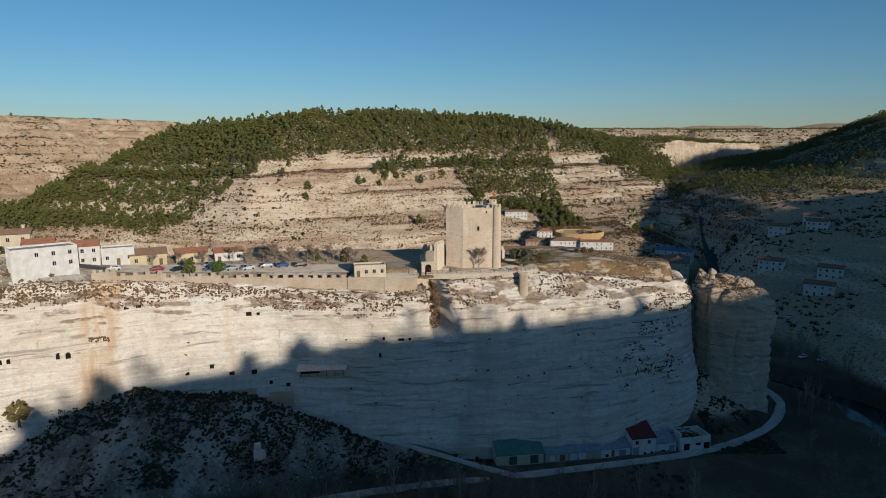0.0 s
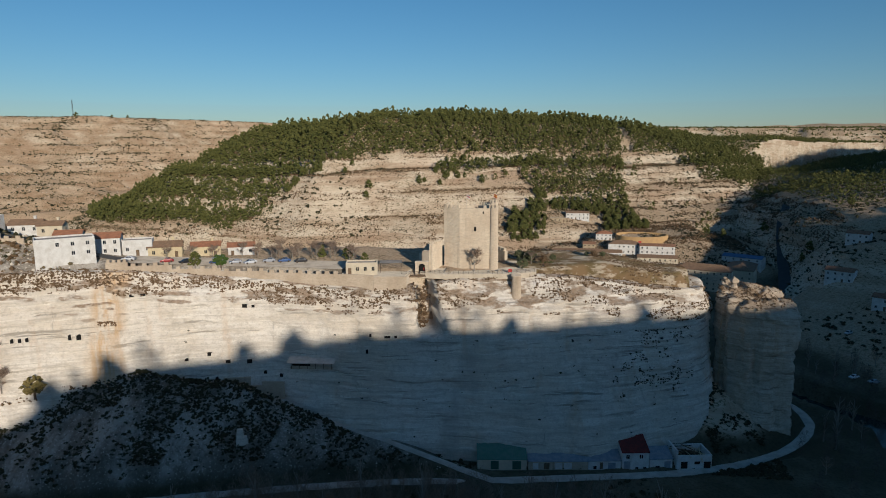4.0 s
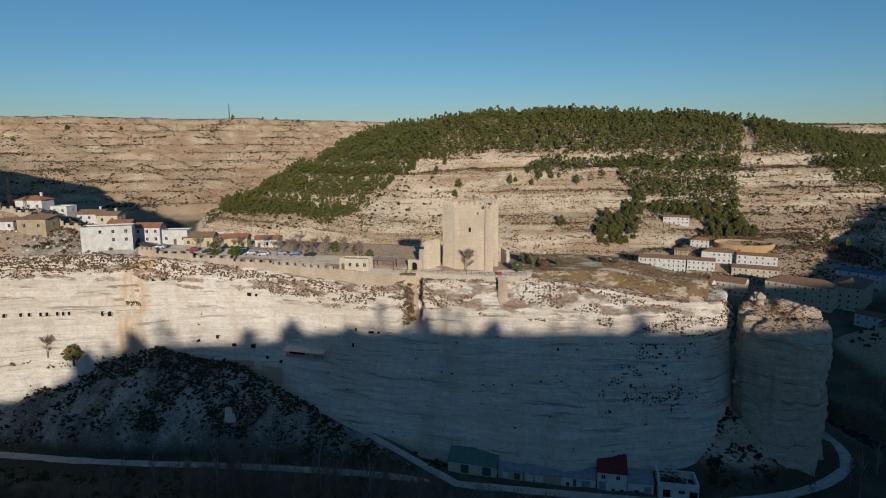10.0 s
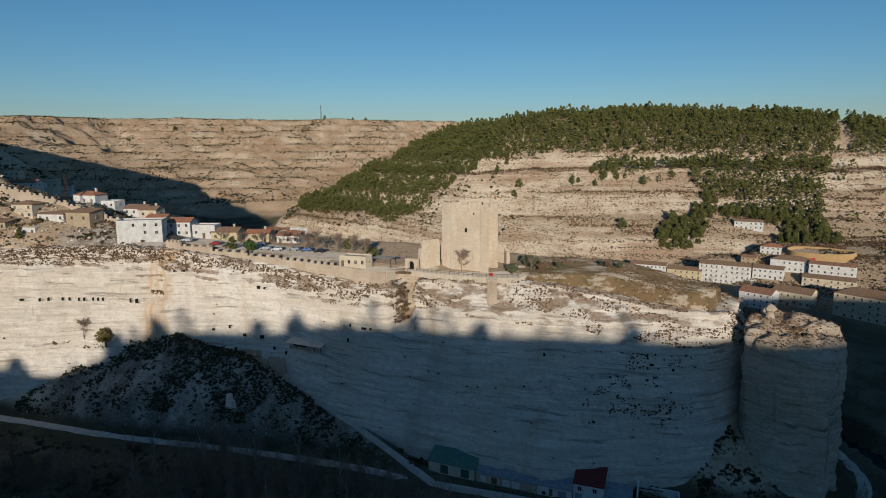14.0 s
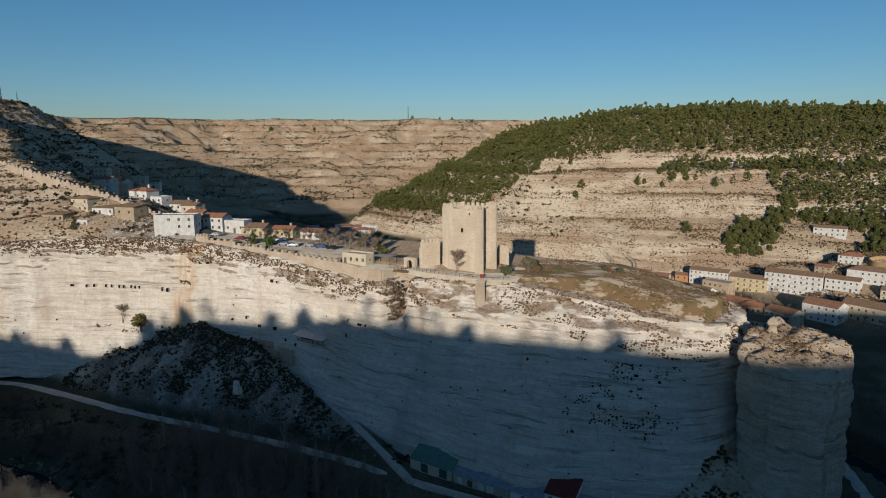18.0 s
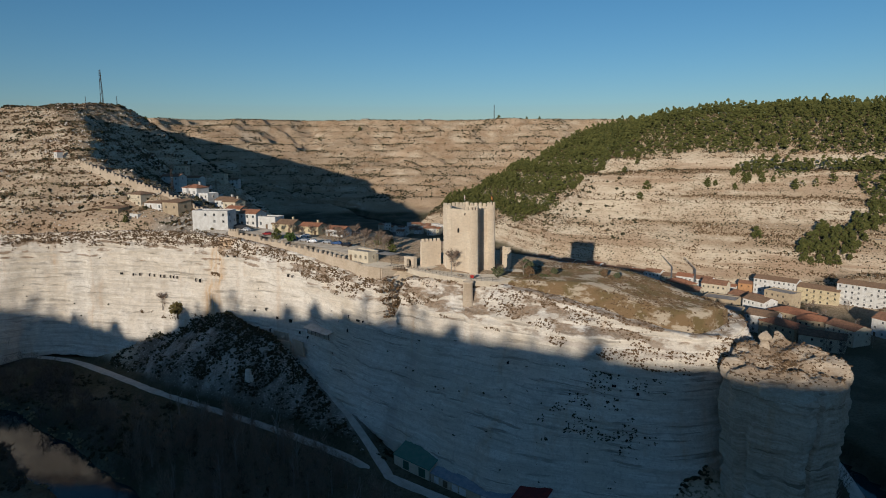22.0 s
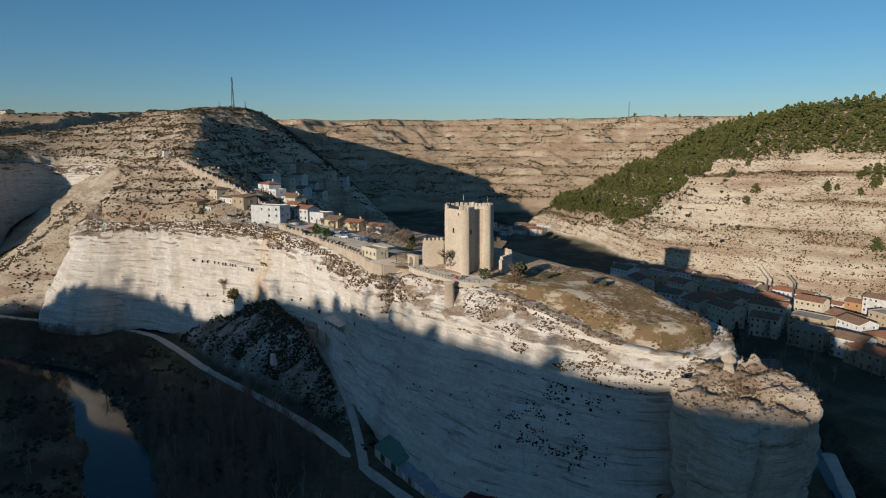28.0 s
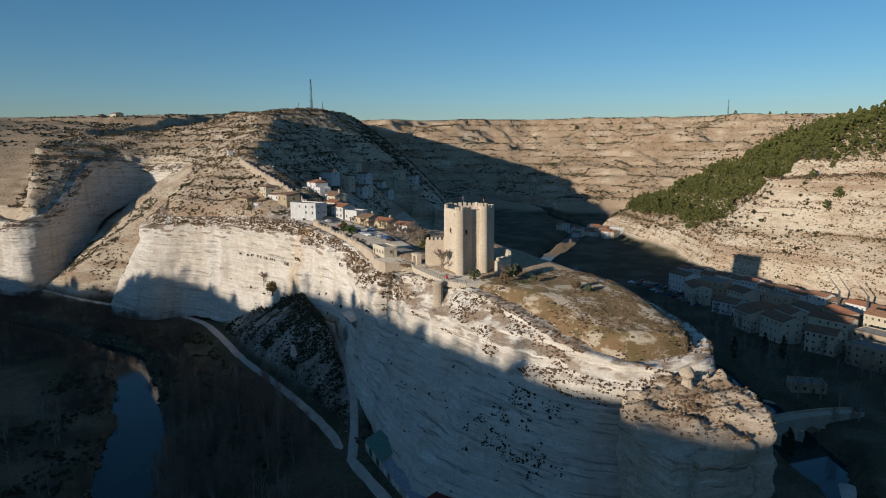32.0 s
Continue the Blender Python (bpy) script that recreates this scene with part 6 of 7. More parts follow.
rng = np.random.RandomState(11)
p = spread(60000, -480, 290, 235, 690, rng, 4.4)
pz = land(p[:, 0], p[:, 1])
x, y = p[:, 0], p[:, 1]
bare = fbm(x / 34, y / 34, 0, 3, 301)
hd, hw, hs = along(x, y, HILL)
hd = hd * hs
lane = np.abs(x - 97 + 0.07 * (y - 455)) < 4.5
bald = (np.abs(x + 136) < 9) & (hd > 55)
nose = (hw < 6) & (hd > -np.interp(hw, [0, 1, 2, 3, 4, 5, 5.55, 5.95], [60, 60, 90, 110, 110, 72, 62, 4])) & (pz > 14) & (bare < 1.15)
crown_zone = (hw > 5.9) & (hd > 2) & (y < 690) & (bare < 1.6) & ~lane & ~bald
diag = (x > np.interp(y, [270, 300, 345, 385], [-8, -14, 8, -22])) & (x < np.interp(y, [300, 340, 380, 448], [128, 96, 86, 88])) & (hd > -120) & (hd <= 2) & (pz > 24) & (bare < 0.8) & ~lane
ledge = (hd < -12) & (hd > -30) & (x > -78) & (x < -10) & (bare < 0.1)
east_slope = (hw > 9.8) & (hd > -45) & (hd <= 2) & (bare < 0.5)
few = (rng.rand(len(p)) < 0.02) & (pz > 22) & (hw > 5.9)
keep_it = nose | crown_zone | diag | ledge | east_slope | few
keep_it &= np.hypot(x - 88, y - 287) > 24
keep_it &= ~((x > 18) & (x < 66) & (y > 262) & (y < 336))
p, pz = p[keep_it], pz[keep_it]
order = np.argsort(np.hypot(p[:, 0] - 60, p[:, 1] + 200))
p, pz = p[order], pz[order]
near = 230
for i in range(min(near, len(p))):
    pine(p[i, 0], p[i, 1], pz[i] - 0.2, rng.uniform(0.7, 1.2), i % 4)


def wood(name, places, zs, scales, protos, mat, label, category, rng):
    places, zs, scales = np.asarray(places), np.asarray(zs), np.asarray(scales)[:len(places)]
    m = len(places)
    kind, a, tall = rng.randint(len(protos), size=m), rng.uniform(0, 6.28, m), rng.uniform(0.85, 1.2, m)
    V, F, n = [], [], 0
    for k, (v, f) in enumerate(protos):
        i = np.nonzero(kind == k)[0]
        if not len(i):
            continue
        c, sn = (np.cos(a[i]) * scales[i])[:, None], (np.sin(a[i]) * scales[i])[:, None]
        x = v[None, :, 0] * c - v[None, :, 1] * sn + places[i, 0][:, None]
        y = v[None, :, 0] * sn + v[None, :, 1] * c + places[i, 1][:, None]
        z = v[None, :, 2] * (scales[i] * tall[i])[:, None] + zs[i][:, None]
        V.append(np.stack([x, y, z], -1).reshape(-1, 3))
        F.append((f[None] + (n + np.arange(len(i)) * len(v))[:, None, None]).reshape(-1, f.shape[1]))
        n += len(i) * len(v)
    me = raw_mesh(name, np.concatenate(V), np.concatenate(F), False)
    me.materials.append(mat)
    return tagged(new(name, me), label, category, kind="stuff")


# scrub
def scrub_proto(n, seed):
    g = np.random.RandomState(seed)
    c = np.stack([g.uniform(-0.55, 0.55, n), g.uniform(-0.55, 0.55, n), g.uniform(0.05, 0.5, n)], -1)
    return clumps(c, g.uniform(0.35, 0.62, n), g, 0.8)


SCR = [scrub_proto(3, 500 + k) for k in range(6)]


TUFT = [scrub_proto(1, 520 + k) for k in range(6)]


def scatter(name, n, x0, x1, y0, y1, test, lo, hi, mat, label, seed, protos=None):
    g = np.random.RandomState(seed)
    s = np.stack([g.uniform(x0, x1, n), g.uniform(y0, y1, n)], -1)
    z = land(s[:, 0], s[:, 1])
    m = test(s[:, 0], s[:, 1], z, g)
    s, z = s[m], z[m]
    return wood(name, s, z - 0.1, g.uniform(lo, hi, len(s)) ** 1.0, protos or SCR, mat, label, "scrub", g)


def patchy(x, y, k=0.0, s=18.0, seed=320):
    return fbm(x / s, y / s, 0, 3, seed) > k


def dark_mound(x, y, g):
    """Where bushes grow on the scree: close thickets on its crest and hollows, single ones between."""
    close = fbm(x / 11, y / 11, 0, 3, 322) + 1.1 * smooth(9, 4, along(x, y, MOUND)[0]) * (x < -60) + 1.2 * smooth(1.0, 0.6, np.hypot((x + 60) / 15, (y + 50) / 9)) + 0.7 * (x > -32)
    return (close > 0.25) | (g.rand(len(x)) < 0.30) & patchy(x, y, -0.2, 3.0, 323)


low = [q[2] for q in PINES]
FARPINES = [pine_crown(7.5, 2.8, 7, 230 + k) for k in range(4)]
wood("pine_wood", p[near:], pz[near:] - 0.2, rng.uniform(0.75, 1.35, len(p)), low, M_PINE, "dense dark green pine wood on the hill", "forest", rng)
q = spread(26000, 225, 860, 90, 1300, rng, 5.8)
qz = land(q[:, 0], q[:, 1])
m = (qz > 34) & (fbm(q[:, 0] / 50, q[:, 1] / 50, 0, 3, 311) < np.interp(q[:, 1], [200, 340, 420], [-0.1, 0.2, 0.9]))
wood("eastern_wood", q[m], qz[m] - 0.2, rng.uniform(0.75, 1.3, len(q)), FARPINES, M_PINE, "scattered pines on the eastern slope", "forest", rng)
scatter("far_wood", 34000, 120, 1800, 640, 2500, lambda x, y, z, g: (z > 26) & patchy(x, y, -0.75, 120, 355), 3.6, 7.0, M_PINE, "far dark pine woods on the plateau", 17, TUFT)
# pines along the southern rim, whose shadows fall on the cliff
rim_q = np.concatenate([np.arange(-330, 140, 8.5) + rng.uniform(-3, 3, 56), rng.uniform(-330, 140, 24)])
rim_q = rim_q[(rim_q < 58) | (rim_q > 112)]
rim_u = SOUTH_U + rng.uniform(-2, 14, len(rim_q))
sx, sy = SUN_AZ[0] * rim_u - SUN_AZ[1] * rim_q, SUN_AZ[1] * rim_u + SUN_AZ[0] * rim_q
sz = land(sx, sy)
wood("rim_wood", np.stack([sx, sy], -1), sz - 2.6, rng.uniform(0.55, 1.2, len(sx)) * (0.6 + 0.5 * rng.rand(len(sx))), [(PINES[k][2]) for k in range(4)] + [pine_crown(9.0, 4.2, 110, 400 + k) for k in range(3)], M_PINE, "row of pines on the opposite rim", "forest", rng)
# lone trees on the far plateau
for x, y, s in ((-880, 856, 1.3), (-842, 905, 0.9), (-822, 925, 0.9), (-950, 640, 1.0), (-985, 560, 1.2), (-1010, 480, 0.8), (-470, 20, 0.5), (-455, 40, 0.5), (-560, -60, 0.7), (-590, -75, 0.6), (-620, -90, 0.7)):
    pine(x, y, height(x, y) - 0.3, s * 1.25, 1, "lone dark tree on the plateau edge", "plateau trees")


scatter("hill_scrub", 42000, -420, 220, 235, 480, lambda x, y, z, g: (z > 15) & patchy(x, y, -0.05, 14), 0.4, 1.4, M_SCRUBDARK, "low dark scrub on the terraced hill", 1, TUFT)
scatter("hill_heath", 130000, -420, 220, 235, 470, lambda x, y, z, g: (z > 13) & (vnoise(x / 30, y / 30, z / 1.6, 345) + 0.5 * fbm(x / 6, y / 6, 0, 2, 346) > -0.1), 0.5, 1.5, M_SCRUB, "brown heath in bands along the terraces", 11, TUFT)
scatter("spur_heath", 40000, -480, -112, -230, 30, lambda x, y, z, g: (z > 50) & (vnoise(x / 16, y / 16, z / 1.6, 345) + 0.5 * fbm(x / 6, y / 6, 0, 2, 346) > -0.1) & (rim_side(x, y)[0] > 3), 0.5, 1.5, M_HEATH, "grey-brown heath on the ledges of the spur", 16, TUFT)
scatter("hill_rubble", 14000, -420, 220, 230, 470, lambda x, y, z, g: (z > 12) & patchy(x, y, 0.1, 12, 347), 0.3, 1.0, M_CLIFF, "pale rubble on the terraced hill", 12, TUFT)
scatter("spur_rubble", 26000, -560, -110, -240, 30, lambda x, y, z, g: (z > 48) & patchy(x, y, 0.05, 12, 348) & (rim_side(x, y)[0] > 3), 0.3, 1.5, M_CLIFF, "broken limestone blocks on the slope", 13, TUFT)
scatter("plateau_heath", 70000, -1250, -140, 60, 1200, lambda x, y, z, g: (z > 18) & (vnoise(x / 60, y / 60, z / 3.0, 361) + 0.6 * fbm(x / 16, y / 16, 0, 2, 362) > -0.05), 1.0, 2.8, M_HEATH, "brown heath in bands on the far canyon side", 18, TUFT)
scatter("recess_scrub", 5000, -290, -180, -190, -100, lambda x, y, z, g: (z > 12) & (z < 66) & (rim_side(x, y)[0] < 0) & (along(x, y, ROAD)[0] > 5) & patchy(x, y, -0.1, 9, 364), 0.5, 1.4, M_HEATH, "brown bushes on the rubble slope", 20)
scatter("gap_scrub", 3600, 58, 96, -32, 12, lambda x, y, z, g: (z > 8) & (z < 30) & (rim_side(x, y)[0] < -1) & (along(x, y, ROAD)[0] > 4.0) & patchy(x, y, -0.35, 7, 363), 0.4, 1.3, M_SCRUBDARK, "dark bushes between the cliff and the pillar", 19)
scatter("plateau_rubble", 9000, -1250, -140, 80, 1200, lambda x, y, z, g: (z > 30) & patchy(x, y, 0.1, 30, 349), 0.8, 2.4, M_CLIFF, "pale blocks on the far canyon side", 14, TUFT)
scatter("spur_scrub", 22000, -520, -120, -230, 40, lambda x, y, z, g: (z > 48) & patchy(x, y, -0.1, 16) & (rim_side(x, y)[0] > 4), 0.5, 1.5, M_SCRUB, "dry brown scrub on the rocky slope", 2)
scatter("spur_dark_scrub", 9000, -560, -130, -230, 60, lambda x, y, z, g: (z > 48) & patchy(x, y, 0.1, 22, 330) & (rim_side(x, y)[0] > 4), 0.6, 1.9, M_SCRUBDARK, "dark bushes on the rocky slope", 3)
scatter("top_scrub", 7000, 12, 84, -16, 42, lambda x, y, z, g: (z > 48) & patchy(x, y, -0.1 + 0.5 * smooth(14, 8, np.hypot(x - 40, (y - 10) * 1.2)), 6) & (rim_side(x, y)[0] > 3) & ~((x < 25) & (y > -15) & (y < 10)), 0.15, 0.5, M_SCRUB, "dry brown scrub on the rock top", 4)
scatter("scree_scrub", 20000, -135, 15, -88, -36, lambda x, y, z, g: (z > 9) & (z < 36) & (rim_side(x, y)[0] < -3) & dark_mound(x, y, g) & (along(x, y, ROAD)[0] > 4) & (along(x, y, PATH)[0] > 2.6), 0.35, 1.05, M_SCRUBDARK, "dark bushes on the scree mound", 5)
scatter("scree_rubble", 9000, -140, 15, -92, -36, lambda x, y, z, g: (z > 8.4) & (z < 36) & (rim_side(x, y)[0] < -2.5) & ~patchy(x, y, 0.1, 7) & (along(x, y, ROAD)[0] > 3.4) & (along(x, y, PATH)[0] > 2.2), 0.15, 0.5, M_CLIFF, "pale limestone rubble on the scree mound", 15, TUFT)
scatter("plateau_scrub", 36000, -1250, -120, 60, 1200, lambda x, y, z, g: (z > 22) & patchy(x, y, 0.0, 40, 340), 0.9, 2.8, M_SCRUBDARK, "dark scrub on the far canyon side", 6)
scatter("west_scrub", 12000, -1100, -420, -300, 120, lambda x, y, z, g: (z > 50) & patchy(x, y, -0.1, 30, 341), 0.8, 2.4, M_SCRUBDARK, "scrub on the western ridge", 7)
scatter("east_scrub", 9000, 120, 420, 60, 620, lambda x, y, z, g: (z > 14) & patchy(x, y, -0.1, 20, 342), 0.7, 2.0, M_SCRUBDARK, "scrub on the eastern slope", 8)
scatter("bank_scrub", 9000, -260, 150, -150, -30, lambda x, y, z, g: (z > 3.6) & (z < 9) & (along(x, y, ROAD)[0] > 4.5) & patchy(x, y, 0.0, 16, 343), 0.5, 1.6, M_SCRUBDARK, "dark brambles on the valley floor", 9)
scatter("river_reed", 6000, -170, 60, -160, -85, lambda x, y, z, g: (z > 2.2) & (z < 5.6) & patchy(x, y, -0.3, 8, 344), 0.6, 1.6, M_REED, "dry yellow reed along the river", 10)

# brown scrub on the brow of the cliff, dark bushes in its hollows
cv = np.empty(len(cliff.data.vertices) * 3)
cliff.data.vertices.foreach_get("co", cv)
cn = np.empty(len(cliff.data.vertices) * 3)
cliff.data.vertices.foreach_get("normal", cn)
cv, cn = cv.reshape(-1, 3), cn.reshape(-1, 3)
g = np.random.RandomState(31)
_, cw, _ = along(cv[:, 0], cv[:, 1], RIM)
under = column(RIM, 2, cw) - cv[:, 2]
pick = (np.abs(cn[:, 2]) > 0.34) & (under < np.interp(cv[:, 0], [-60, 0, 20, 70], [6.0, 7.0, 10.5, 9.0])) & (under > -0.5) & (g.rand(len(cv)) < 0.9) & (cv[:, 1] < 45) & (fbm(cv[:, 0] / 9, cv[:, 1] / 9, cv[:, 2] / 4, 3, 351) > -0.12)
b = cv[pick]
wood("brow_scrub", b[:, :2], b[:, 2] - 0.2, g.uniform(0.25, 0.8, len(b)), SCR, M_SCRUB, "dry brown scrub on the brow of the cliff", "scrub", g)
pick = (cv[:, 0] < -18) & (cv[:, 0] > -205) & (cv[:, 1] < 10) & (under > 0.1) & (under < 3.6 + 1.2 * fbm(cv[:, 0] / 8, cv[:, 1] / 8, 0, 2, 353)) & (g.rand(len(cv)) < 0.55)
b = cv[pick]
wood("brow_thicket", b[:, :2], b[:, 2] - 0.2, g.uniform(0.4, 0.95, len(b)), SCR, M_SCRUB, "dense brown bushes along the brow under the wall", "scrub", g)
pick = (cv[:, 0] > 48) & (cv[:, 0] < 74) & (cv[:, 1] < 10) & (cv[:, 2] > 24) & (cv[:, 2] < 43) & (fbm(cv[:, 0] / 4, cv[:, 2] / 4, 0, 3, 352) > 0.18) & (g.rand(len(cv)) < 0.42)
pick |= (cv[:, 0] > -15) & (cv[:, 0] < 74) & (cv[:, 1] < 10) & (cv[:, 2] > 14) & (cv[:, 2] < 44) & (g.rand(len(cv)) < 0.007)
pick |= (cv[:, 0] < -20) & (cv[:, 0] > -200) & (cv[:, 1] < 10) & (cv[:, 2] > 18) & (cv[:, 2] < 54) & (g.rand(len(cv)) < 0.0016)
b = cv[pick]
wood("cliff_bushes", b[:, :2], b[:, 2] - 0.3, g.uniform(0.25, 0.75, len(b)), SCR, M_SCRUBDARK, "dark bushes rooted in the cliff face", "scrub", g)
b = []
for x_, z_, n_, w_ in ((-98.5, 49.2, 26, 2.6), (-106, 31.5, 12, 2.5), (-128, 31.0, 12, 3.0), (-118, 29.5, 14, 4.0)):
    for _ in range(n_):
        p_ = on_cliff(x_ + g.uniform(-w_, w_), z_ + g.uniform(-0.6, 0.6))
        b.append((p_.x, p_.y - 0.1, p_.z))
b = np.array(b)
wood("ledge_bushes", b[:, :2], b[:, 2] - 0.3, g.uniform(0.35, 0.8, len(b)), SCR, M_SCRUB, "brown bushes on small ledges of the lit cliff", "scrub", g)
pv = np.empty(len(pillar.data.vertices) * 3)
pillar.data.vertices.foreach_get("co", pv)
pv = pv.reshape(-1, 3)
b = pv[(pv[:, 2] > 48.5) & (g.rand(len(pv)) < 0.35)]
wood("pillar_scrub", b[:, :2], b[:, 2] - 0.1, g.uniform(0.25, 0.6, len(b)), SCR, M_SCRUB, "low scrub on top of the rock pillar", "scrub", g)


# ---- leafless trees ----
def bare_tree(h, w, seed, twigs):
    """Trunk and limbs as one mesh, fine twigs as another."""
    rn = random.Random(seed)
    g, t = Geo(), Geo()
    g.limb((0, 0, -0.5), (0, 0, h * 0.3), 0.022 * h, 0.016 * h, 6)
    g.limb((0, 0, h * 0.3), (rn.uniform(-0.3, 0.3), rn.uniform(-0.3, 0.3), h * 0.85), 0.016 * h, 0.004 * h, 5)
    tips = []
    for k in range(11):
        z = h * rn.uniform(0.18, 0.7)
        a = rn.uniform(0, 6.28)
        e = Vector((w * 0.7 * math.cos(a), w * 0.7 * math.sin(a), min(h * 0.97, z + h * rn.uniform(0.16, 0.32))))
        g.limb((0, 0, z), e, 0.008 * h, 0.003 * h, 4)
        tips.append((Vector((0, 0, z)), e))
    for k in range(twigs):
        a, b = rn.choice(tips)
        s = a.lerp(b, rn.uniform(0.25, 1.0))
        d = Vector((rn.uniform(-1, 1), rn.uniform(-1, 1), rn.uniform(0.0, 1.3))).normalized() * w * rn.uniform(0.2, 0.5)
        o = d.cross(Vector((rn.random(), rn.random(), 0.3))).normalized() * (0.035 if twigs < 600 else 0.022)
        t.add([s - o, s + o, s + d], [(0, 1, 2)])
    return g, t


BARE = []
for k, (h, w, n) in enumerate(((14.0, 2.6, 260), (16.5, 2.2, 260), (9.0, 3.2, 300), (6.0, 2.6, 1100))):
    a, b = bare_tree(h, w, 60 + k, n)
    BARE.append([(a.mesh("trunk", m1), b.mesh("twig_crown", m2)) for m1, m2 in ((M_PALEBARK, M_TWIG), (M_BARK, M_TWIGDARK))])


def bare(x, y, k, s=1.0, dark=0, label="leafless tree with fine grey twigs", group="bare trees", z=None):
    ob = thing("bare_tree", pose(x, y, height(x, y) if z is None else z, 0, 0, (x * 53 + y * 29) % 360) @ Matrix.Scale(s, 4), label, "tree", group)
    part("trunk", BARE[k][dark][0], ob)
    tagged(part("twig_crown", BARE[k][dark][1], ob), kind="stuff")
    return ob


rn = random.Random(77)


def grove(n, x0, x1, y0, y1, kinds, dark, lo, hi, label, group):
    done = 0
    for _ in range(n * 4):
        x, y = rn.uniform(x0, x1), rn.uniform(y0, y1)
        z = height(x, y)
        if z < 3.4 or z > 12 or along(np.array([x]), np.array([y]), ROAD)[0][0] < 6:
            continue
        bare(x, y, rn.choice(kinds), rn.uniform(lo, hi), dark, label, group, z)
        done += 1
        if done >= n:
            break


def thicket_proto(h, w, n, seed):
    g_ = np.random.RandomState(seed)
    base = np.stack([g_.normal(0, 0.35, n) * w, g_.normal(0, 0.35, n) * w, g_.uniform(0.05, 0.85, n) * h], -1)
    d = np.stack([g_.normal(0, 0.5, n), g_.normal(0, 0.5, n), g_.uniform(0.3, 1.2, n)], -1) * (0.16 * h)
    o = np.cross(d, g_.normal(size=(n, 3)))
    o *= 0.05 / (np.linalg.norm(o, axis=1)[:, None] + 1e-6)
    return np.stack([base - o, base + o, base + d], 1).reshape(-1, 3), np.arange(3 * n).reshape(-1, 3)


def valley_wood(name, n, x0, x1, y0, y1, lo, hi, mat, label, seed, protos):
    g_ = np.random.RandomState(seed)
    s = np.stack([g_.uniform(x0, x1, n), g_.uniform(y0, y1, n)], -1)
    z = land(s[:, 0], s[:, 1])
    m = (z > 3.3) & (z < 11) & (along(s[:, 0], s[:, 1], ROAD)[0] > 5.5) & patchy(s[:, 0], s[:, 1], -0.35, 22, seed)
    return wood(name, s[m], z[m] - 0.2, g_.uniform(lo, hi, n), protos, mat, label, "thicket", g_)


THK = [thicket_proto(7, 3.0, 170, 900 + k) for k in range(3)]
TALL = [thicket_proto(12, 2.2, 170, 910 + k) for k in range(3)]
valley_wood("valley_thicket", 1500, -290, -112, -250, -100, 0.6, 1.2, M_TWIGDARK, "dense dark leafless thicket in the valley", 361, THK)
valley_wood("poplar_stand", 800, -75, 70, -100, -54, 0.5, 1.0, M_TWIG, "stand of thin leafless saplings", 362, TALL)
valley_wood("bank_thicket", 600, -130, 60, -145, -96, 0.4, 0.9, M_TWIGDARK, "leafless bushes along the river", 363, THK)
valley_wood("meadow_thicket", 420, 95, 215, -90, 110, 0.5, 1.0, M_TWIGDARK, "leafless thicket on the eastern meadow", 364, THK + TALL)
valley_wood("park_thicket", 240, -150, 60, 95, 170, 0.5, 1.0, M_TWIGDARK, "leafless park trees beside the river", 365, TALL)
g_ = np.random.RandomState(371)
rt, rp = resample(chaikin([(a, b, 0.0) for a, b in RIVER[:6]], 2), 1.2)
ro = outward(rp)
so = g_.choice([-1, 1], len(rp)) * g_.uniform(10.5, 22, len(rp))
rb = rp[:, :2] + ro * so[:, None]
rz = land(rb[:, 0], rb[:, 1])
wood("riverside_wood", rb, rz - 0.2, g_.uniform(0.6, 1.15, len(rb)), TALL + THK, M_TWIGDARK, "tall leafless trees lining the river", "thicket", g_)
b = np.stack([np.full(60, -9.5) + g.uniform(-1.3, 1.3, 60), g.uniform(-28, -22, 60)], -1)
wood("cleft_scrub", b, g.uniform(46, 58, 60), g.uniform(0.5, 1.1, 60), SCR, M_SCRUB, "brown plants growing in the rocky cleft", "scrub", g)
grove(46, -70, 60, -98, -56, (0, 1), 0, 0.55, 1.0, "tall leafless poplar with a pale trunk", "valley poplars")
grove(40, -250, -120, -215, -112, (0, 2, 2), 1, 0.6, 1.0, "dark leafless tree in the valley thicket", "thicket trees")
grove(14, -110, -40, -128, -95, (2, 3), 1, 0.6, 1.0, "dark leafless tree on the river bank", "bank trees")
grove(22, -60, 60, -150, -122, (0, 2), 0, 0.5, 0.9, "leafless tree on the southern bank", "bank trees")
grove(34, -60, 40, 118, 168, (0, 2), 0, 0.6, 1.0, "leafless tree in the village park", "park trees")
grove(26, 100, 190, -60, 70, (0, 1, 2), 0, 0.5, 0.9, "leafless tree on the eastern meadow", "meadow trees")
grove(30, 10, 100, 185, 245, (2, 3), 0, 0.7, 1.0, "leafless tree between village houses", "village trees")
grove(10, -20, 70, -56, -46, (2, 0), 0, 0.4, 0.6, "thin leafless tree by the road", "roadside trees")
bare(4.6, -11.3, 3, 1.3, 0, "leafless round tree in front of the keep", "castle trees", 60.6)
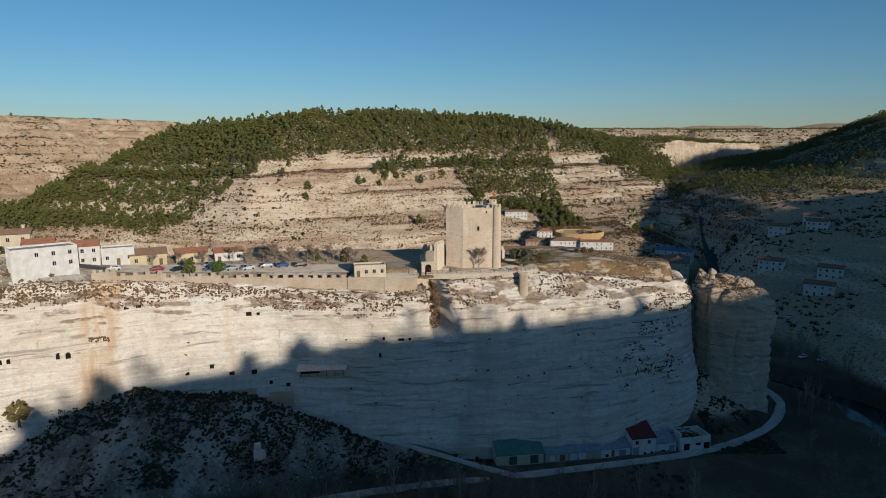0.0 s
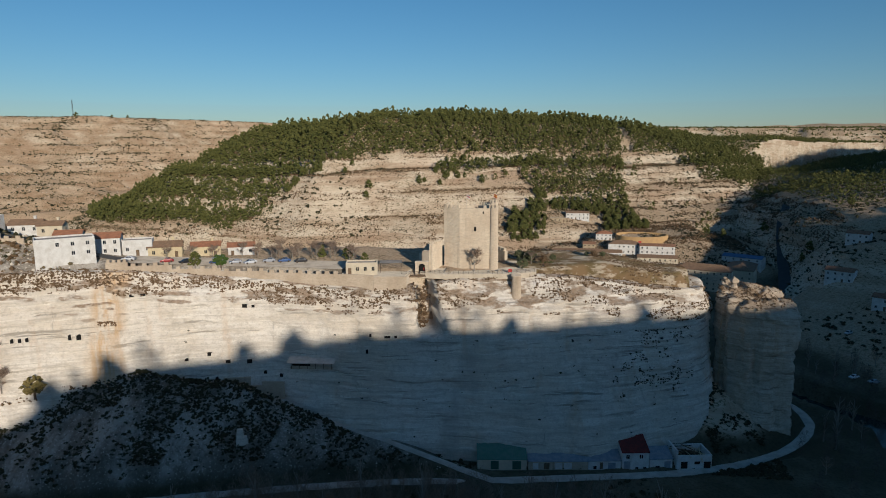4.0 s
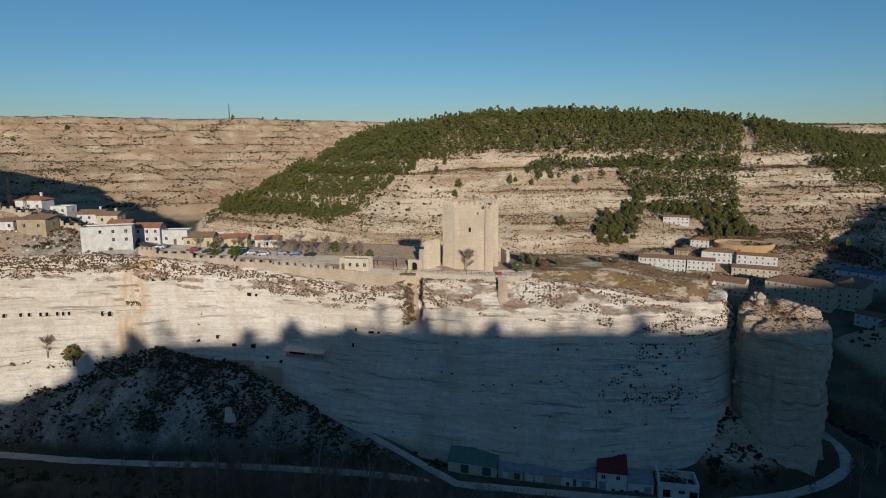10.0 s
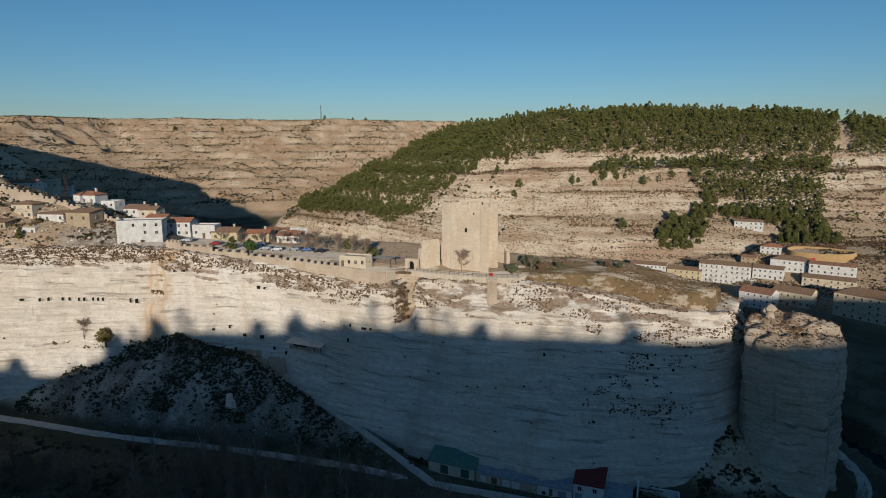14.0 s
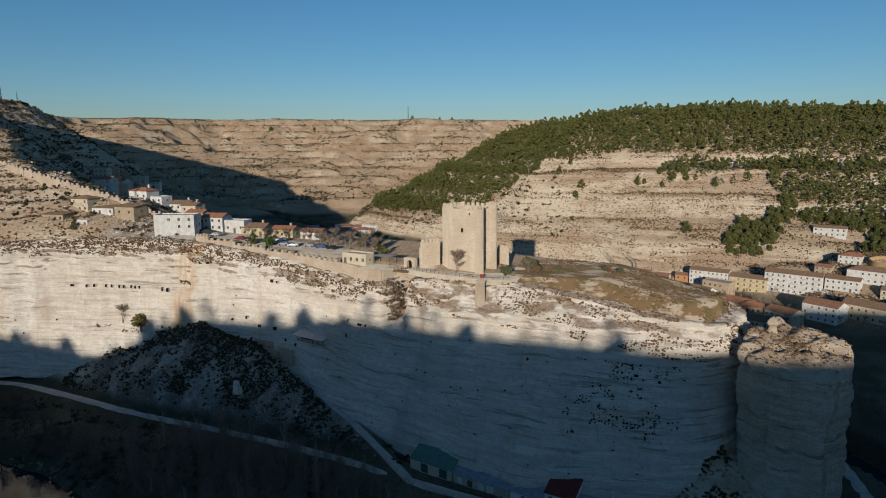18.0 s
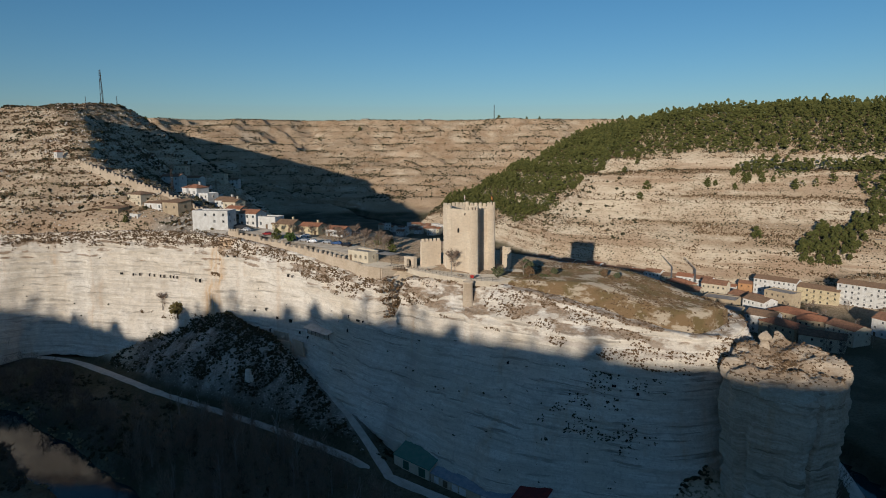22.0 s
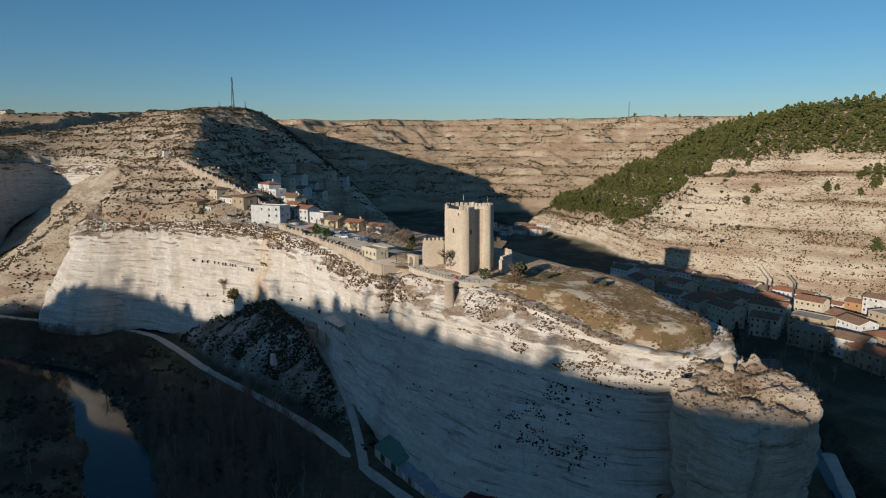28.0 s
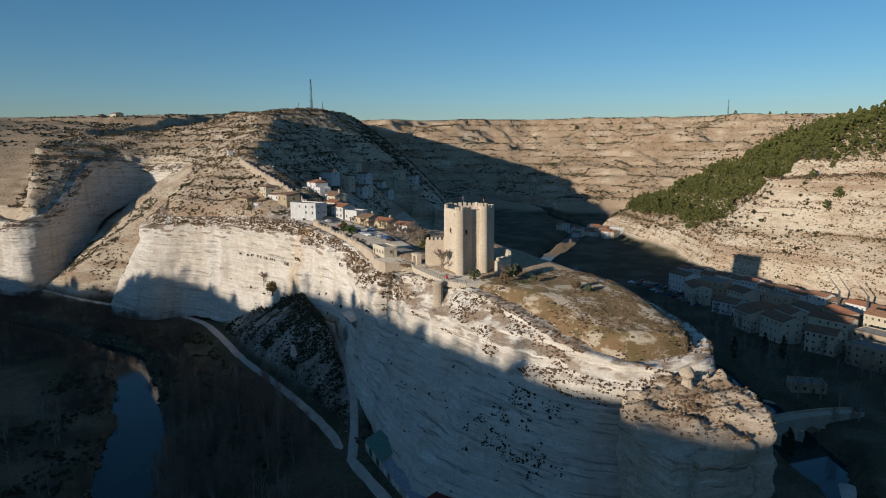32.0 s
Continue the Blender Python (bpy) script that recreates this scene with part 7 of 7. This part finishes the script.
for x, y, s in ((-95, -25, 0.8), (-88, -21, 0.9), (-82, -19, 0.8), (-60, -15, 0.9), (-56, -14, 1.0), (-75, -12, 1.0), (-71, -9, 0.9), (-52, -7, 1.1), (-46, -5, 1.1), (-39, -6, 1.0), (-36, -10, 0.9), (-84, -14, 0.8), (-64, -5, 1.1), (-62, -13, 1.0), (-55, -11, 0.9), (-49, -10, 1.0), (-66, -9, 0.8), (-43, -9, 0.9), (-58, -5, 0.9), (-70, -13, 0.7), (22, 3, 0.8)):
    bare(x, y, 3, s, 0, "brown leafless tree behind the car park", "car park trees")
p_ = on_cliff(-121.5, 33.5)
bare(p_.x, p_.y - 0.8, 3, 1.25, 0, "leafless tree growing on the cliff ledge", "cliff trees", 32.6)
for x, y, z, s in ((-81, -31.0, 62.6, 0.75), (-50, -3, 61.3, 0.7), (-40, -4, 61.2, 0.75), (-33, -8, 61.2, 0.55), (-150, -71, 66.5, 0.55)):
    pine(x, y, z - 0.2, s, 1, "dark green pine beside the car park", "spur pines")


def round_tree(x, y, z, r, mat, label, name="round_tree", seed=1, tall=1.0):
    g = np.random.RandomState(seed)
    d = g.normal(size=(90, 3))
    d /= np.linalg.norm(d, axis=1)[:, None]
    c = d * r * g.uniform(0.45, 0.95, (90, 1)) * [1, 1, 0.85 * tall] + [0, 0, r * 1.15 * tall]
    v, f = clumps(c, g.uniform(0.16, 0.3, 90) * r, g)
    ob = thing(name, pose(x, y, z), label, "tree")
    part("trunk", Geo().limb((0, 0, -0.4), (0, 0, r), 0.12 * r, 0.07 * r, 6).mesh("trunk", M_BARK), ob)
    me = raw_mesh("crown", v, f, False)
    me.materials.append(mat)
    part("crown", me, ob)
    return ob


round_tree(-73.5, -28.6, 62.3, 2.3, M_HEDGE, "round bright green tree beside the car park", seed=2)
p_ = on_cliff(-114.5, 32.0)
round_tree(p_.x, p_.y - 1.0, 29.6, 3.1, leaf_material("yellowing_leaves", (0.13, 0.105, 0.035), (0.26, 0.20, 0.075)), "yellowing olive-green tree rooted on a cliff ledge", seed=3, tall=1.1)
for i, (x, y, r) in enumerate(((19.5, -5.5, 1.9), (21.5, 5.5, 2.2), (26, 1.5, 1.6), (17.5, 8.5, 2.0), (29, 9, 1.2), (43, 15, 1.3), (46, 17, 1.1), (40.5, 17, 0.9))):
    round_tree(x, y, height(x, y), r, (M_OLIVE, M_OLIVE, M_SCRUB)[i % 3], "rounded grey-green bush in the castle garden", "garden_bush", 20 + i)
hedge = thing("hedge", pose(28.5, 6.5, 59.6, 0, 0, 12), "clipped bright green garden hedge", "hedge")
g = np.random.RandomState(5)
c = np.stack([g.uniform(-3.6, 3.6, 420), g.uniform(-1.9, 1.9, 420), g.uniform(0, 1.3, 420)], -1)
v, f = clumps(c, g.uniform(0.18, 0.34, 420), g)
me = raw_mesh("leaves", v, f, False)
me.materials.append(M_HEDGE)
part("leaves", me, hedge)
garden_path = strip("garden_path", [(24, -4, 60.4), (31, -1, 60.1), (38, 2, 59.8), (45, 6, 59.3), (52, 12, 58.6), (58, 20, 57.6)], 1.3, M_ROAD, 0.22, label="pale garden path across the rock top", category="path")
for i, (x, y) in enumerate(((-18, 138), (-12, 142), (-24, 128), (30, 92), (60, 74))):
    k = pine_crown(13, 1.5, 160, 700 + i)
    ob = thing("cypress", pose(x, y, max(3.5, height(x, y))), "tall dark slender cypress", "tree", "cypresses")
    part("trunk", Geo().limb((0, 0, -0.5), (0, 0, 5), 0.2, 0.12, 6).mesh("trunk", M_BARK), ob)
    me = raw_mesh("crown", *k, False)
    me.materials.append(M_SCRUBDARK)
    part("crown", me, ob)
